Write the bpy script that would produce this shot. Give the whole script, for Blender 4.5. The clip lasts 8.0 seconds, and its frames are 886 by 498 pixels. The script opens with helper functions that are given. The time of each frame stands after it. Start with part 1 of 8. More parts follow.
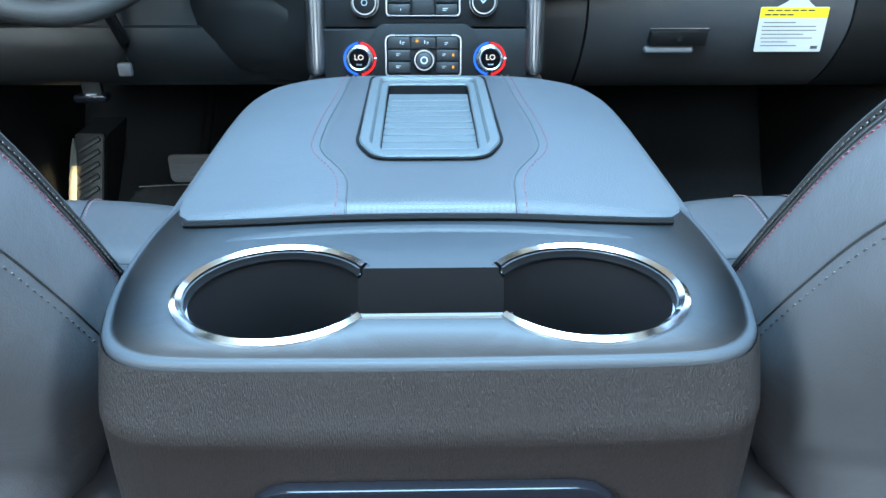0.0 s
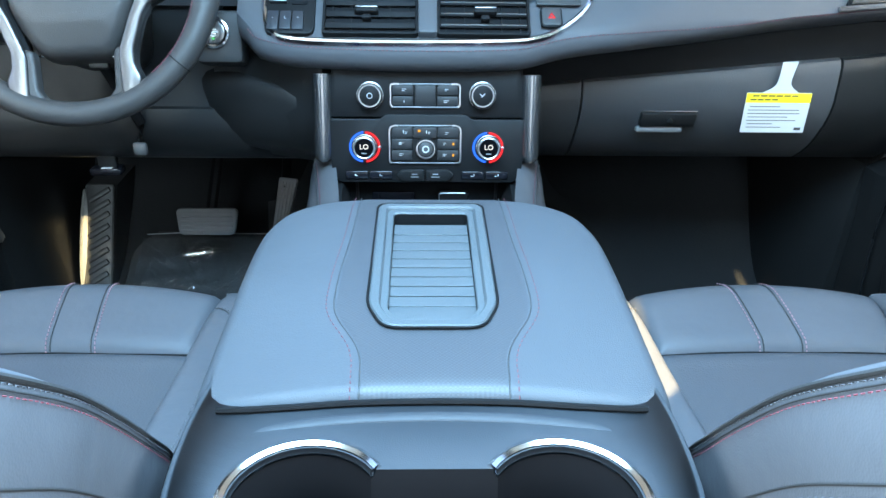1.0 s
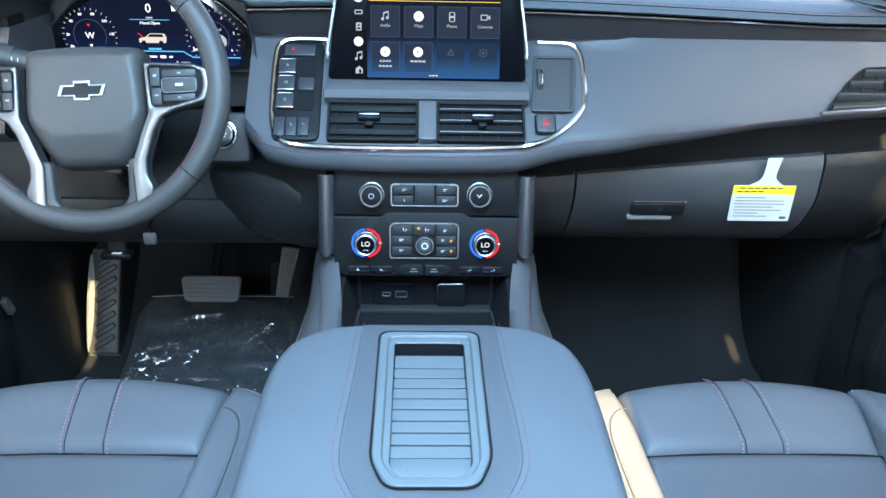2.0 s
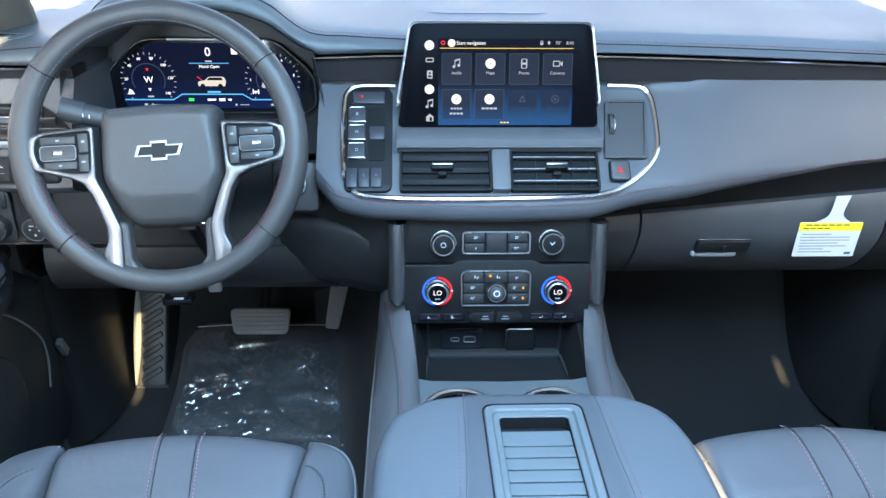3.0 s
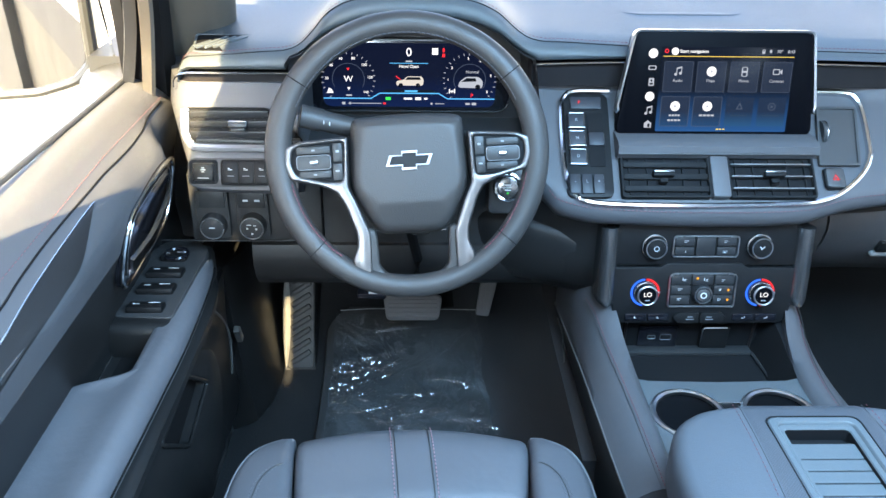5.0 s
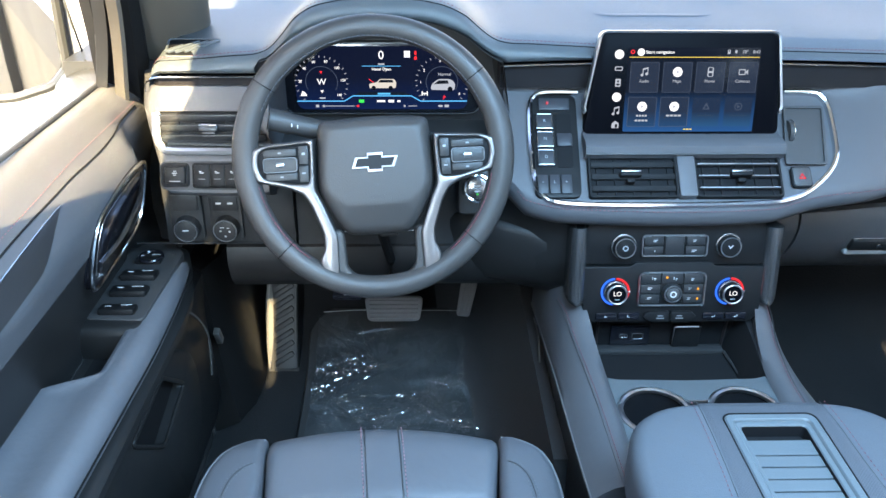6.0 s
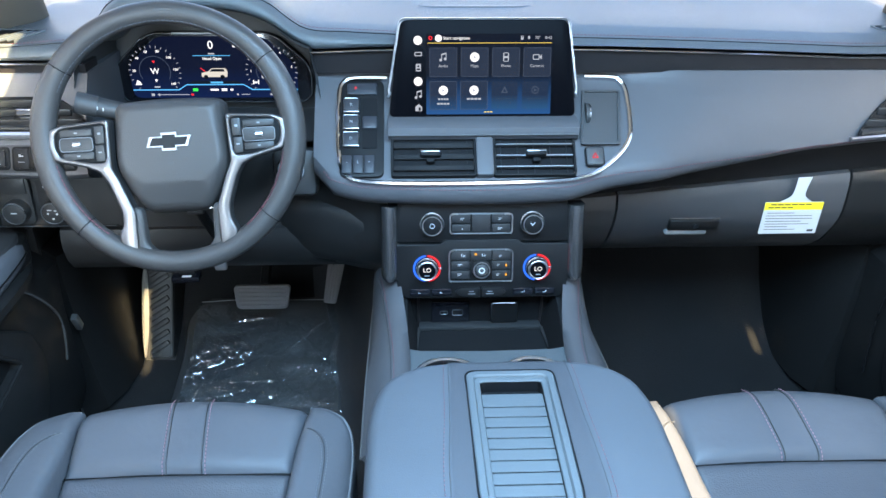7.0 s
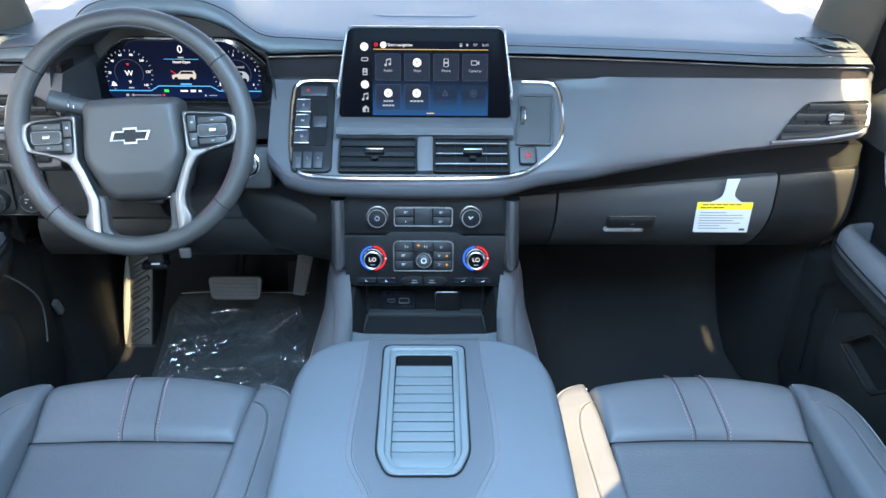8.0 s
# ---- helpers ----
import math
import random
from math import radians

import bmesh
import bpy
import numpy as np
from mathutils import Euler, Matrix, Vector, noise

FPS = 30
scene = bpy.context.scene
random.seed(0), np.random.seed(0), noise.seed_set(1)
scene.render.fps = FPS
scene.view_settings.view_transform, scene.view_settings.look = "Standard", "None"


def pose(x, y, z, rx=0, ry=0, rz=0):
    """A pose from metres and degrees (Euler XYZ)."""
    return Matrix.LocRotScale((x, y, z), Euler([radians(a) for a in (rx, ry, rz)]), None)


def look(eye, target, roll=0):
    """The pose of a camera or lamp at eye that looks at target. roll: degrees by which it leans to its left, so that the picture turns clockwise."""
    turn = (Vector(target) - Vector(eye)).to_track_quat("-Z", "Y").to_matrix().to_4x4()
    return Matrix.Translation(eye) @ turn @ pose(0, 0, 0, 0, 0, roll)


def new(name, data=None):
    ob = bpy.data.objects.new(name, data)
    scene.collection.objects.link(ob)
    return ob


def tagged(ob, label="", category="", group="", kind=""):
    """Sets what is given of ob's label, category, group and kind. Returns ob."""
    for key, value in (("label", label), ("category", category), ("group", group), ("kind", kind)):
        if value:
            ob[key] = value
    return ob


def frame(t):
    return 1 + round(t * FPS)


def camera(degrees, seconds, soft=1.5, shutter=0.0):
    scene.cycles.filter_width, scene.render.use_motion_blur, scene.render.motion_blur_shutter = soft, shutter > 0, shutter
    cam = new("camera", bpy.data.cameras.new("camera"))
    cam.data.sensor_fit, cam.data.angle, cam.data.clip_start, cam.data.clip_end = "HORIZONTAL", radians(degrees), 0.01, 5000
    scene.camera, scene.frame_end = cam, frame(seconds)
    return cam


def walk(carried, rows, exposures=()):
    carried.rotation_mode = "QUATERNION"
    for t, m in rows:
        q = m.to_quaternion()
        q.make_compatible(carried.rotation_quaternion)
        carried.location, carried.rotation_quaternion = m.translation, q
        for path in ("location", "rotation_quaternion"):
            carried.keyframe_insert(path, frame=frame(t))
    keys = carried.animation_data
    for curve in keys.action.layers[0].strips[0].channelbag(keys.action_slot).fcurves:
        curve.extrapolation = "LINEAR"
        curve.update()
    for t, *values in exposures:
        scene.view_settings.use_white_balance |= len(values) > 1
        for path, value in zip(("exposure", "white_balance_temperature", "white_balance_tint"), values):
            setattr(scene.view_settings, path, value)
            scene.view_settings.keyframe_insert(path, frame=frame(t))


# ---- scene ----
cam = camera(59.7, 8.0)
METRES, EYE, TILT, LEAN, TURN = 1.3, 0.68, -25.0, 0.9, -1.7
PATH = [
    (0, (-0.003, -0.027, 0.73), (0.044, 1.78, -0.127), 0.2),
    (0.5, (-0.005, -0.02, 0.797), (0.047, 1.785, -0.063), -0.1),
    (1, (-0.008, -0.027, 0.864), (0.048, 1.773, -0.005), 0.9),
    (1.5, (-0.007, -0.026, 0.947), (0.05, 1.787, 0.104), 1.6),
    (2.8, (-0.066, 0.024, 1.048), (0.002, 1.826, 0.182), 0.6),
    (3, (-0.118, 0.035, 1.07), (-0.053, 1.832, 0.195), 0.6),
    (3.5, (-0.26, 0.046, 1.117), (-0.201, 1.823, 0.202), 0.6),
    (4, (-0.37, 0.042, 1.129), (-0.311, 1.805, 0.187), 0.8),
    (4.5, (-0.426, 0.044, 1.133), (-0.37, 1.796, 0.17), 1.1),
    (5.8, (-0.427, 0.041, 1.141), (-0.391, 1.789, 0.171), 0.5),
    (6, (-0.378, 0.034, 1.141), (-0.337, 1.785, 0.177), 0.4),
    (6.5, (-0.237, -0.005, 1.138), (-0.175, 1.751, 0.183), 0.3),
    (7, (-0.108, -0.043, 1.121), (-0.036, 1.722, 0.184), 0.4),
    (7.5, (-0.03, -0.099, 1.122), (0.033, 1.674, 0.199), 0.6),
    (8, (0.007, -0.143, 1.138), (0.043, 1.635, 0.223), 0.7),
]
walk(cam, [(t, look(eye, target, roll)) for t, eye, target, roll in PATH],
     [(0, 4.15, 6500, 5), (1.5, 4.16, 6500, 8), (3, 4.14, 6500, 12), (8, 4.03, 6500, 12)])

# ---- light ----
SUN_ELEV = 42.0
SUN_AZ = -0.4         # degrees by which the sun's light drifts to the right as it goes forward
world = bpy.data.worlds.new("sky")
scene.world = world
world.use_nodes = True
wn = world.node_tree.nodes
sky = wn.new("ShaderNodeTexSky")
sky.sky_type, sky.sun_disc = "NISHITA", False
sky.sun_elevation, sky.sun_rotation = radians(SUN_ELEV), radians(180 - SUN_AZ)
wn["Background"].inputs[1].default_value = 0.075
world.node_tree.links.new(sky.outputs[0], wn["Background"].inputs[0])
sun = new("sun", bpy.data.lights.new("sun", "SUN"))
sun.data.energy, sun.data.angle, sun.data.color = 3.3, radians(0.6), (1.0, 0.78, 0.41)
sun.matrix_world = look((0, 0, 5), (math.tan(radians(SUN_AZ)) * 5, 5, 5 - 5 * math.tan(radians(SUN_ELEV))))
roof = new("sunroof_sky", bpy.data.lights.new("sunroof_sky", "AREA"))   # lamp added for the sky of a sunroof that is out of view
roof.data.shape, roof.data.size, roof.data.size_y, roof.data.energy, roof.data.color = "RECTANGLE", 0.74, 0.62, 5.6, (0.350, 0.640, 0.95)
roof.matrix_world = pose(0, 0.27, 1.395)
for side in (-1, 1):   # fill lamps added for unseen rear side windows, the left one stronger
    pane = new("side_fill", bpy.data.lights.new("side_fill", "AREA"))
    pane.data.shape, pane.data.size, pane.data.size_y, pane.data.energy, pane.data.color = "RECTANGLE", 0.5, 0.42, (7.4 if side < 0 else 4.8), (0.70, 0.88, 1.0)
    pane.matrix_world = look((side * 0.79, -0.46, 1.08), (0, -0.05, 0.70))

# ---- materials ----


def mat(name, color, rough=0.5, metal=0.0, bump=0.0, scale=300.0, vary=0.12, coat=0.0, spec=0.5, wear=6.0, stretch=(1, 1, 1), kind="noise", emit=None, power=0.0, dist=0.001, soft=0.0):
    m = bpy.data.materials.new(name)
    m.use_nodes = True
    nt = m.node_tree
    b = nt.nodes["Principled BSDF"]
    b.inputs["Roughness"].default_value = rough
    b.inputs["Metallic"].default_value = metal
    b.inputs["Coat Weight"].default_value = coat
    b.inputs["Specular IOR Level"].default_value = spec
    b.inputs["Base Color"].default_value = (*color, 1)
    tc = nt.nodes.new("ShaderNodeTexCoord")
    if vary:
        n = nt.nodes.new("ShaderNodeTexNoise")
        n.inputs["Scale"].default_value, n.inputs["Detail"].default_value = wear, 6
        nt.links.new(tc.outputs["Object"], n.inputs["Vector"])
        mix = nt.nodes.new("ShaderNodeMix")
        mix.data_type = "RGBA"
        mix.inputs[6].default_value = (*[c * (1 - vary) for c in color], 1)
        mix.inputs[7].default_value = (*[min(1, c * (1 + vary)) for c in color], 1)
        nt.links.new(n.outputs[0], mix.inputs[0])
        nt.links.new(mix.outputs[2], b.inputs["Base Color"])
        r = nt.nodes.new("ShaderNodeMapRange")
        r.inputs[3].default_value, r.inputs[4].default_value = max(0.02, rough - 0.07), min(1, rough + 0.07)
        nt.links.new(n.outputs[0], r.inputs[0])
        nt.links.new(r.outputs[0], b.inputs["Roughness"])
    if bump:
        mp = nt.nodes.new("ShaderNodeMapping")
        mp.inputs["Scale"].default_value = stretch
        nt.links.new(tc.outputs["Object"], mp.inputs[0])
        if kind == "cells":
            g = nt.nodes.new("ShaderNodeTexVoronoi")
        elif kind == "weave":
            g = nt.nodes.new("ShaderNodeTexChecker")
        else:
            g = nt.nodes.new("ShaderNodeTexNoise")
            g.inputs["Detail"].default_value = 4
        g.inputs["Scale"].default_value = scale
        nt.links.new(mp.outputs[0], g.inputs["Vector"])
        bp = nt.nodes.new("ShaderNodeBump")
        bp.inputs["Strength"].default_value, bp.inputs["Distance"].default_value = bump, dist
        nt.links.new(g.outputs[1 if kind == "weave" else 0], bp.inputs["Height"])
        nt.links.new(bp.outputs[0], b.inputs["Normal"])
        if soft:   # gentle unevenness of a padded skin
            g2, bp2 = nt.nodes.new("ShaderNodeTexNoise"), nt.nodes.new("ShaderNodeBump")
            g2.inputs["Scale"].default_value, g2.inputs["Detail"].default_value = 22, 3
            bp2.inputs["Strength"].default_value, bp2.inputs["Distance"].default_value = soft, 0.006
            nt.links.new(tc.outputs["Object"], g2.inputs["Vector"])
            nt.links.new(g2.outputs[0], bp2.inputs["Height"])
            nt.links.new(bp2.outputs[0], bp.inputs["Normal"])
    if emit:
        b.inputs["Emission Color"].default_value = (*emit, 1)
        b.inputs["Emission Strength"].default_value = power
    return m


LEATHER = mat("black_leather", (0.052, 0.052, 0.056), 0.48, bump=0.16, scale=900, vary=0.15, kind="cells", spec=0.27, soft=0.10)
SEATHIDE = mat("black_seat_leather", (0.073, 0.074, 0.082), 0.47, bump=0.11, scale=700, vary=0.15, kind="cells", spec=0.22, soft=0.35)
PERF = mat("perforated_leather", (0.045, 0.047, 0.053), 0.5, spec=0.34, bump=1.0, dist=0.0025, scale=430, vary=0.1, kind="weave")
WHEELHIDE = mat("dark_wheel_leather", (0.031, 0.0285, 0.0275), 0.42, bump=0.25, scale=900, vary=0.15, kind="cells", spec=0.30)
SOFT = mat("soft_touch_dash", (0.053, 0.061, 0.066), 0.5, bump=0.3, scale=1100, vary=0.12, kind="cells", spec=0.46)


def weave(m, scale, dark):
    """Alternate threads of a fine weave, one darker than the other."""
    nt = m.node_tree
    b = nt.nodes["Principled BSDF"]
    src = b.inputs["Base Color"].links[0].from_socket
    tc, ck, mx = nt.nodes.new("ShaderNodeTexCoord"), nt.nodes.new("ShaderNodeTexChecker"), nt.nodes.new("ShaderNodeMix")
    ck.inputs["Scale"].default_value = scale
    ck.inputs["Color1"].default_value, ck.inputs["Color2"].default_value = (1, 1, 1, 1), (dark, dark, dark, 1)
    mx.data_type, mx.blend_type = "RGBA", "MULTIPLY"
    mx.inputs[0].default_value = 1.0
    nt.links.new(tc.outputs["Object"], ck.inputs["Vector"])
    nt.links.new(src, mx.inputs[6])
    nt.links.new(ck.outputs["Color"], mx.inputs[7])
    nt.links.new(mx.outputs[2], b.inputs["Base Color"])


weave(PERF, 620, 0.72)
GRAIN = mat("grained_black_plastic", (0.0140, 0.0112, 0.0112), 0.46, bump=0.8, scale=1000, vary=0.15, stretch=(2.4, 1.0, 0.36), spec=0.22, dist=0.0018)
PLASTIC = mat("matt_black_plastic", (0.028, 0.0275, 0.028), 0.48, bump=0.2, scale=900, vary=0.15, spec=0.35)
DARK = mat("deep_black_plastic", (0.006, 0.006, 0.0065), 0.65, vary=0.1, spec=0.08)
BEZEL = mat("dark_screen_bezel", (0.0022, 0.0022, 0.003), 0.35, vary=0.1, spec=0.015)
GLOSSB = mat("gloss_black_plastic", (0.006, 0.006, 0.008), 0.15, vary=0.1, spec=0.3)
CHROME = mat("polished_chrome", (0.62, 0.63, 0.64), 0.14, 1.0, vary=0.04)
SATIN = mat("satin_silver", (0.40, 0.40, 0.41), 0.3, 1.0, vary=0.06)
SMOKE = mat("smoked_metal", (0.16, 0.155, 0.155), 0.24, 0.9, vary=0.1)
STRIP = mat("brown_black_inlay", (0.012, 0.0105, 0.0108), 0.5, bump=0.2, scale=60, vary=0.2, stretch=(0.1, 1, 1), spec=0.08)
RED = mat("red_thread", (0.12, 0.032, 0.042), 0.7, vary=0.1)
GREYTHREAD = mat("grey_thread", (0.062, 0.062, 0.07), 0.7, vary=0.1)
# carpet paled for the light on the tunnel's driver side
TUNNEL_LIT = mat("lit_tunnel_carpet", (0.036, 0.036, 0.038), 0.9, bump=0.8, scale=300, vary=0.25, spec=0.15)
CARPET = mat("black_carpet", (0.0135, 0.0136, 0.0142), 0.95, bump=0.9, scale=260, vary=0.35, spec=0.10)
MATRUB = mat("black_floor_mat", (0.032, 0.031, 0.031), 0.9, bump=0.8, scale=200, vary=0.25, spec=0.2)
PEDAL = mat("worn_grey_rubber", (0.15, 0.145, 0.145), 0.7, bump=0.4, scale=300, vary=0.2)
HEADL = mat("pale_headliner_cloth", (0.5, 0.48, 0.45), 0.95, bump=0.4, scale=700, vary=0.06, spec=0.1)
PILLAR = mat("grey_beige_pillar_trim", (0.080, 0.068, 0.055), 0.75, bump=0.3, scale=600, vary=0.08, spec=0.2)
WHITE = mat("white_paper", (0.42, 0.42, 0.42), 0.6, vary=0.03)
YELLOW = mat("yellow_print", (0.72, 0.55, 0.02), 0.5, vary=0.04)
SEATTHREAD = mat("dusty_pink_thread", (0.25, 0.13, 0.15), 0.7, vary=0.1)
PALETHREAD = mat("pale_grey_thread", (0.11, 0.11, 0.115), 0.7, vary=0.1)
DOORBLK = mat("black_door_plastic", (0.0105, 0.0102, 0.0102), 0.38, bump=0.25, scale=700, vary=0.25, spec=0.26)
TRIMPALE = mat("satin_grey_trim", (0.10, 0.098, 0.095), 0.35, 0.4, vary=0.05)
LIDHIDE = mat("black_lid_leather", (0.050, 0.0535, 0.060), 0.5, bump=0.18, scale=900, vary=0.15, kind="cells", spec=0.16, soft=0.10)
SWITCHBLK = mat("satin_black_switch_panel", (0.018, 0.0178, 0.018), 0.42, bump=0.25, scale=800, vary=0.18, spec=0.3)
DECKHIDE = mat("black_deck_leather", (0.030, 0.033, 0.038), 0.5, bump=0.07, scale=900, vary=0.15, kind="cells", spec=0.14, soft=0.08)
VENTBLK = mat("black_vent_plastic", (0.009, 0.009, 0.0095), 0.5, vary=0.15, spec=0.06)
STACKBLK = mat("satin_black_panel", (0.0068, 0.0067, 0.0070), 0.45, bump=0.15, scale=900, vary=0.15, spec=0.11)
GLOVE = mat("soft_black_glove_box", (0.037, 0.037, 0.039), 0.45, bump=0.3, scale=900, vary=0.15, kind="cells", spec=0.3)
INK = mat("dark_print", (0.035, 0.03, 0.028), 0.7, vary=0.0)
ICON = mat("pale_symbol_print", (0.42, 0.425, 0.435), 0.5, vary=0.0)
DIMICON = mat("faint_symbol_print", (0.16, 0.165, 0.175), 0.5, vary=0.0)
CONCRETE = mat("pale_concrete", (0.34, 0.33, 0.31), 0.9, bump=0.5, scale=40, vary=0.15, wear=0.8)
HAZE = mat("pale_distance", (0.6, 0.6, 0.6), 0.95, vary=0.08, wear=0.05)
TAN = mat("seat_belt_buckle_grey", (0.2, 0.19, 0.21), 0.5, vary=0.1)


def glow(name, color, power):
    return mat(name, (0.0018, 0.0018, 0.0022), 0.5, vary=0.0, spec=0.012, emit=color, power=power)


G_WHITE = glow("lit_white", (1, 1, 1), 0.088)
G_PALE = glow("lit_pale", (0.75, 0.8, 0.9), 0.044)
G_DIM = glow("lit_dim_blue", (0.3, 0.4, 0.6), 0.0165)
G_AMBER = glow("lit_amber", (1, 0.42, 0.03), 0.0965)
G_YELLOW = glow("lit_yellow", (1, 0.7, 0.12), 0.0825)
G_RED = glow("lit_red", (1, 0.03, 0.04), 0.0825)
G_BLUE = glow("lit_blue", (0.03, 0.16, 1), 0.0965)
G_CYAN = glow("lit_cyan", (0.12, 0.55, 1), 0.069)
G_GREEN = glow("lit_green", (0.05, 0.9, 0.1), 0.0825)
G_TILE = glow("lit_tile", (0.05, 0.09, 0.17), 0.008)
G_TAN = glow("lit_tan", (0.85, 0.78, 0.68), 0.06)


def screen_mat(name, top, bottom, power):
    """A lit display whose colour runs from top to bottom, by the mesh's own generated height."""
    m = glow(name, top, power)
    nt = m.node_tree
    b = nt.nodes["Principled BSDF"]
    b.inputs["Roughness"].default_value = 0.12
    b.inputs["Specular IOR Level"].default_value = 0.015
    tc = nt.nodes.new("ShaderNodeTexCoord")
    sp = nt.nodes.new("ShaderNodeSeparateXYZ")
    nt.links.new(tc.outputs["Generated"], sp.inputs[0])
    r = nt.nodes.new("ShaderNodeValToRGB")
    r.color_ramp.elements[0].color, r.color_ramp.elements[1].color = (*bottom, 1), (*top, 1)
    r.color_ramp.elements[1].position = 0.5
    nt.links.new(sp.outputs[1], r.inputs[0])
    nt.links.new(r.outputs[0], b.inputs["Emission Color"])
    return m


SCREEN = screen_mat("centre_display_glass", (0.003, 0.005, 0.011), (0.014, 0.065, 0.19), 0.095)
GAUGE = screen_mat("cluster_display_glass", (0.0035, 0.006, 0.020), (0.004, 0.012, 0.055), 0.085)


def glass_mat(name, tint, rough=0.0):
    m = bpy.data.materials.new(name)
    m.use_nodes = True
    b = m.node_tree.nodes["Principled BSDF"]
    b.inputs["Base Color"].default_value = (*tint, 1)
    b.inputs["Roughness"].default_value = rough
    b.inputs["Transmission Weight"].default_value = 1.0
    b.inputs["IOR"].default_value = 1.02
    return m


GLASS = glass_mat("clear_window_glass", (0.95, 0.98, 0.97))


def film_mat():
    m = bpy.data.materials.new("clear_plastic_film")
    m.use_nodes = True
    nt = m.node_tree
    nt.nodes.remove(nt.nodes["Principled BSDF"])
    a, b, mix = nt.nodes.new("ShaderNodeBsdfTransparent"), nt.nodes.new("ShaderNodeBsdfGlossy"), nt.nodes.new("ShaderNodeMixShader")
    b.inputs["Roughness"].default_value = 0.05
    a.inputs["Color"].default_value = (0.93, 0.94, 0.95, 1)
    mix.inputs[0].default_value = 0.12
    # whitish noise streaks, painted in for light scattered at the creases
    haze, mix2 = nt.nodes.new("ShaderNodeBsdfDiffuse"), nt.nodes.new("ShaderNodeMixShader")
    haze.inputs["Color"].default_value = (0.8, 0.8, 0.82, 1)
    tc, mp, n, r = nt.nodes.new("ShaderNodeTexCoord"), nt.nodes.new("ShaderNodeMapping"), nt.nodes.new("ShaderNodeTexNoise"), nt.nodes.new("ShaderNodeMapRange")
    mp.inputs["Rotation"].default_value, mp.inputs["Scale"].default_value = (0, 0, -0.25), (0.45, 1.0, 1.0)
    n.inputs["Scale"].default_value, n.inputs["Detail"].default_value, n.inputs["Distortion"].default_value = 16, 7, 1.6
    r.inputs[1].default_value, r.inputs[2].default_value, r.inputs[3].default_value, r.inputs[4].default_value = 0.46, 0.78, 0.016, 0.085
    nt.links.new(tc.outputs["Object"], mp.inputs[0])
    nt.links.new(mp.outputs[0], n.inputs["Vector"])
    nt.links.new(n.outputs[0], r.inputs[0])
    nt.links.new(r.outputs[0], mix2.inputs[0])
    nt.links.new(a.outputs[0], mix.inputs[1])
    nt.links.new(b.outputs[0], mix.inputs[2])
    nt.links.new(mix.outputs[0], mix2.inputs[1])
    nt.links.new(haze.outputs[0], mix2.inputs[2])
    nt.links.new(mix2.outputs[0], nt.nodes["Material Output"].inputs[0])
    return m


FILM = film_mat()

# ---- mesh helpers ----


def put(bm, m):
    bm.transform(m)
    return bm


def join(*bms):
    out = bms[0]
    for b in bms[1:]:
        me = bpy.data.meshes.new("tmp")
        b.to_mesh(me)
        b.free()
        out.from_mesh(me)
        bpy.data.meshes.remove(me)
    return out


def thing(name, label, category, group="", kind=""):
    return tagged(new(name), label, category, group, kind)


def mesh_ob(name, bm, material, smooth=35):
    bmesh.ops.recalc_face_normals(bm, faces=bm.faces)
    me = bpy.data.meshes.new(name)
    for f in bm.faces:
        f.smooth = smooth > 0
    if smooth > 0:
        for e in bm.edges:
            if len(e.link_faces) == 2 and e.calc_face_angle(0) > radians(smooth):
                e.smooth = False
    bm.to_mesh(me)
    bm.free()
    me.materials.append(material)
    return new(name, me)


def part(name, bm, material, parent, label="", smooth=35):
    ob = mesh_ob(name, bm, material, smooth)
    ob.parent = parent
    return tagged(ob, label)


def solid(name, bm, material, label, category, kind="", group="", smooth=35):
    return tagged(mesh_ob(name, bm, material, smooth), label, category, group, kind)


def rbox(sx, sy, sz, r=0.0, seg=2, m=None):
    bm = bmesh.new()
    bmesh.ops.create_cube(bm, size=1, matrix=Matrix.Diagonal((sx, sy, sz, 1)))
    if r:
        bmesh.ops.bevel(bm, geom=bm.edges[:], offset=r, segments=seg, affect="EDGES", profile=0.5)
    return put(bm, m) if m else bm


def at(x, y, z):
    return Matrix.Translation((x, y, z))


def cyl(r, h, seg=32, r2=None, bevel=0.0, m=None):
    """A cylinder on z = 0, its top bevelled."""
    bm = bmesh.new()
    r2 = r if r2 is None else r2
    b = min(bevel, h * 0.5)
    rings = [(r, 0)] + ([(r2, h - b), (r2 - b * 0.3, h - b * 0.3), (r2 - b, h)] if b else [(r2, h)])
    return join(bm, loft([[Vector((q * math.cos(a), q * math.sin(a), z)) for a in np.linspace(0, 2 * math.pi, seg, endpoint=False)] for q, z in rings], m=m))


def loft(rings, closed=True, caps=True, m=None, loop=False):
    bm = bmesh.new()
    vs = [[bm.verts.new(p) for p in ring] for ring in rings]
    n = len(vs[0])
    pairs = list(zip(vs, vs[1:])) + ([(vs[-1], vs[0])] if loop else [])
    for a, b in pairs:
        for i in range(n if closed else n - 1):
            j = (i + 1) % n
            bm.faces.new((a[i], a[j], b[j], b[i]))
    if caps and closed and not loop:
        bm.faces.new(vs[0][::-1])
        bm.faces.new(vs[-1])
    return put(bm, m) if m else bm


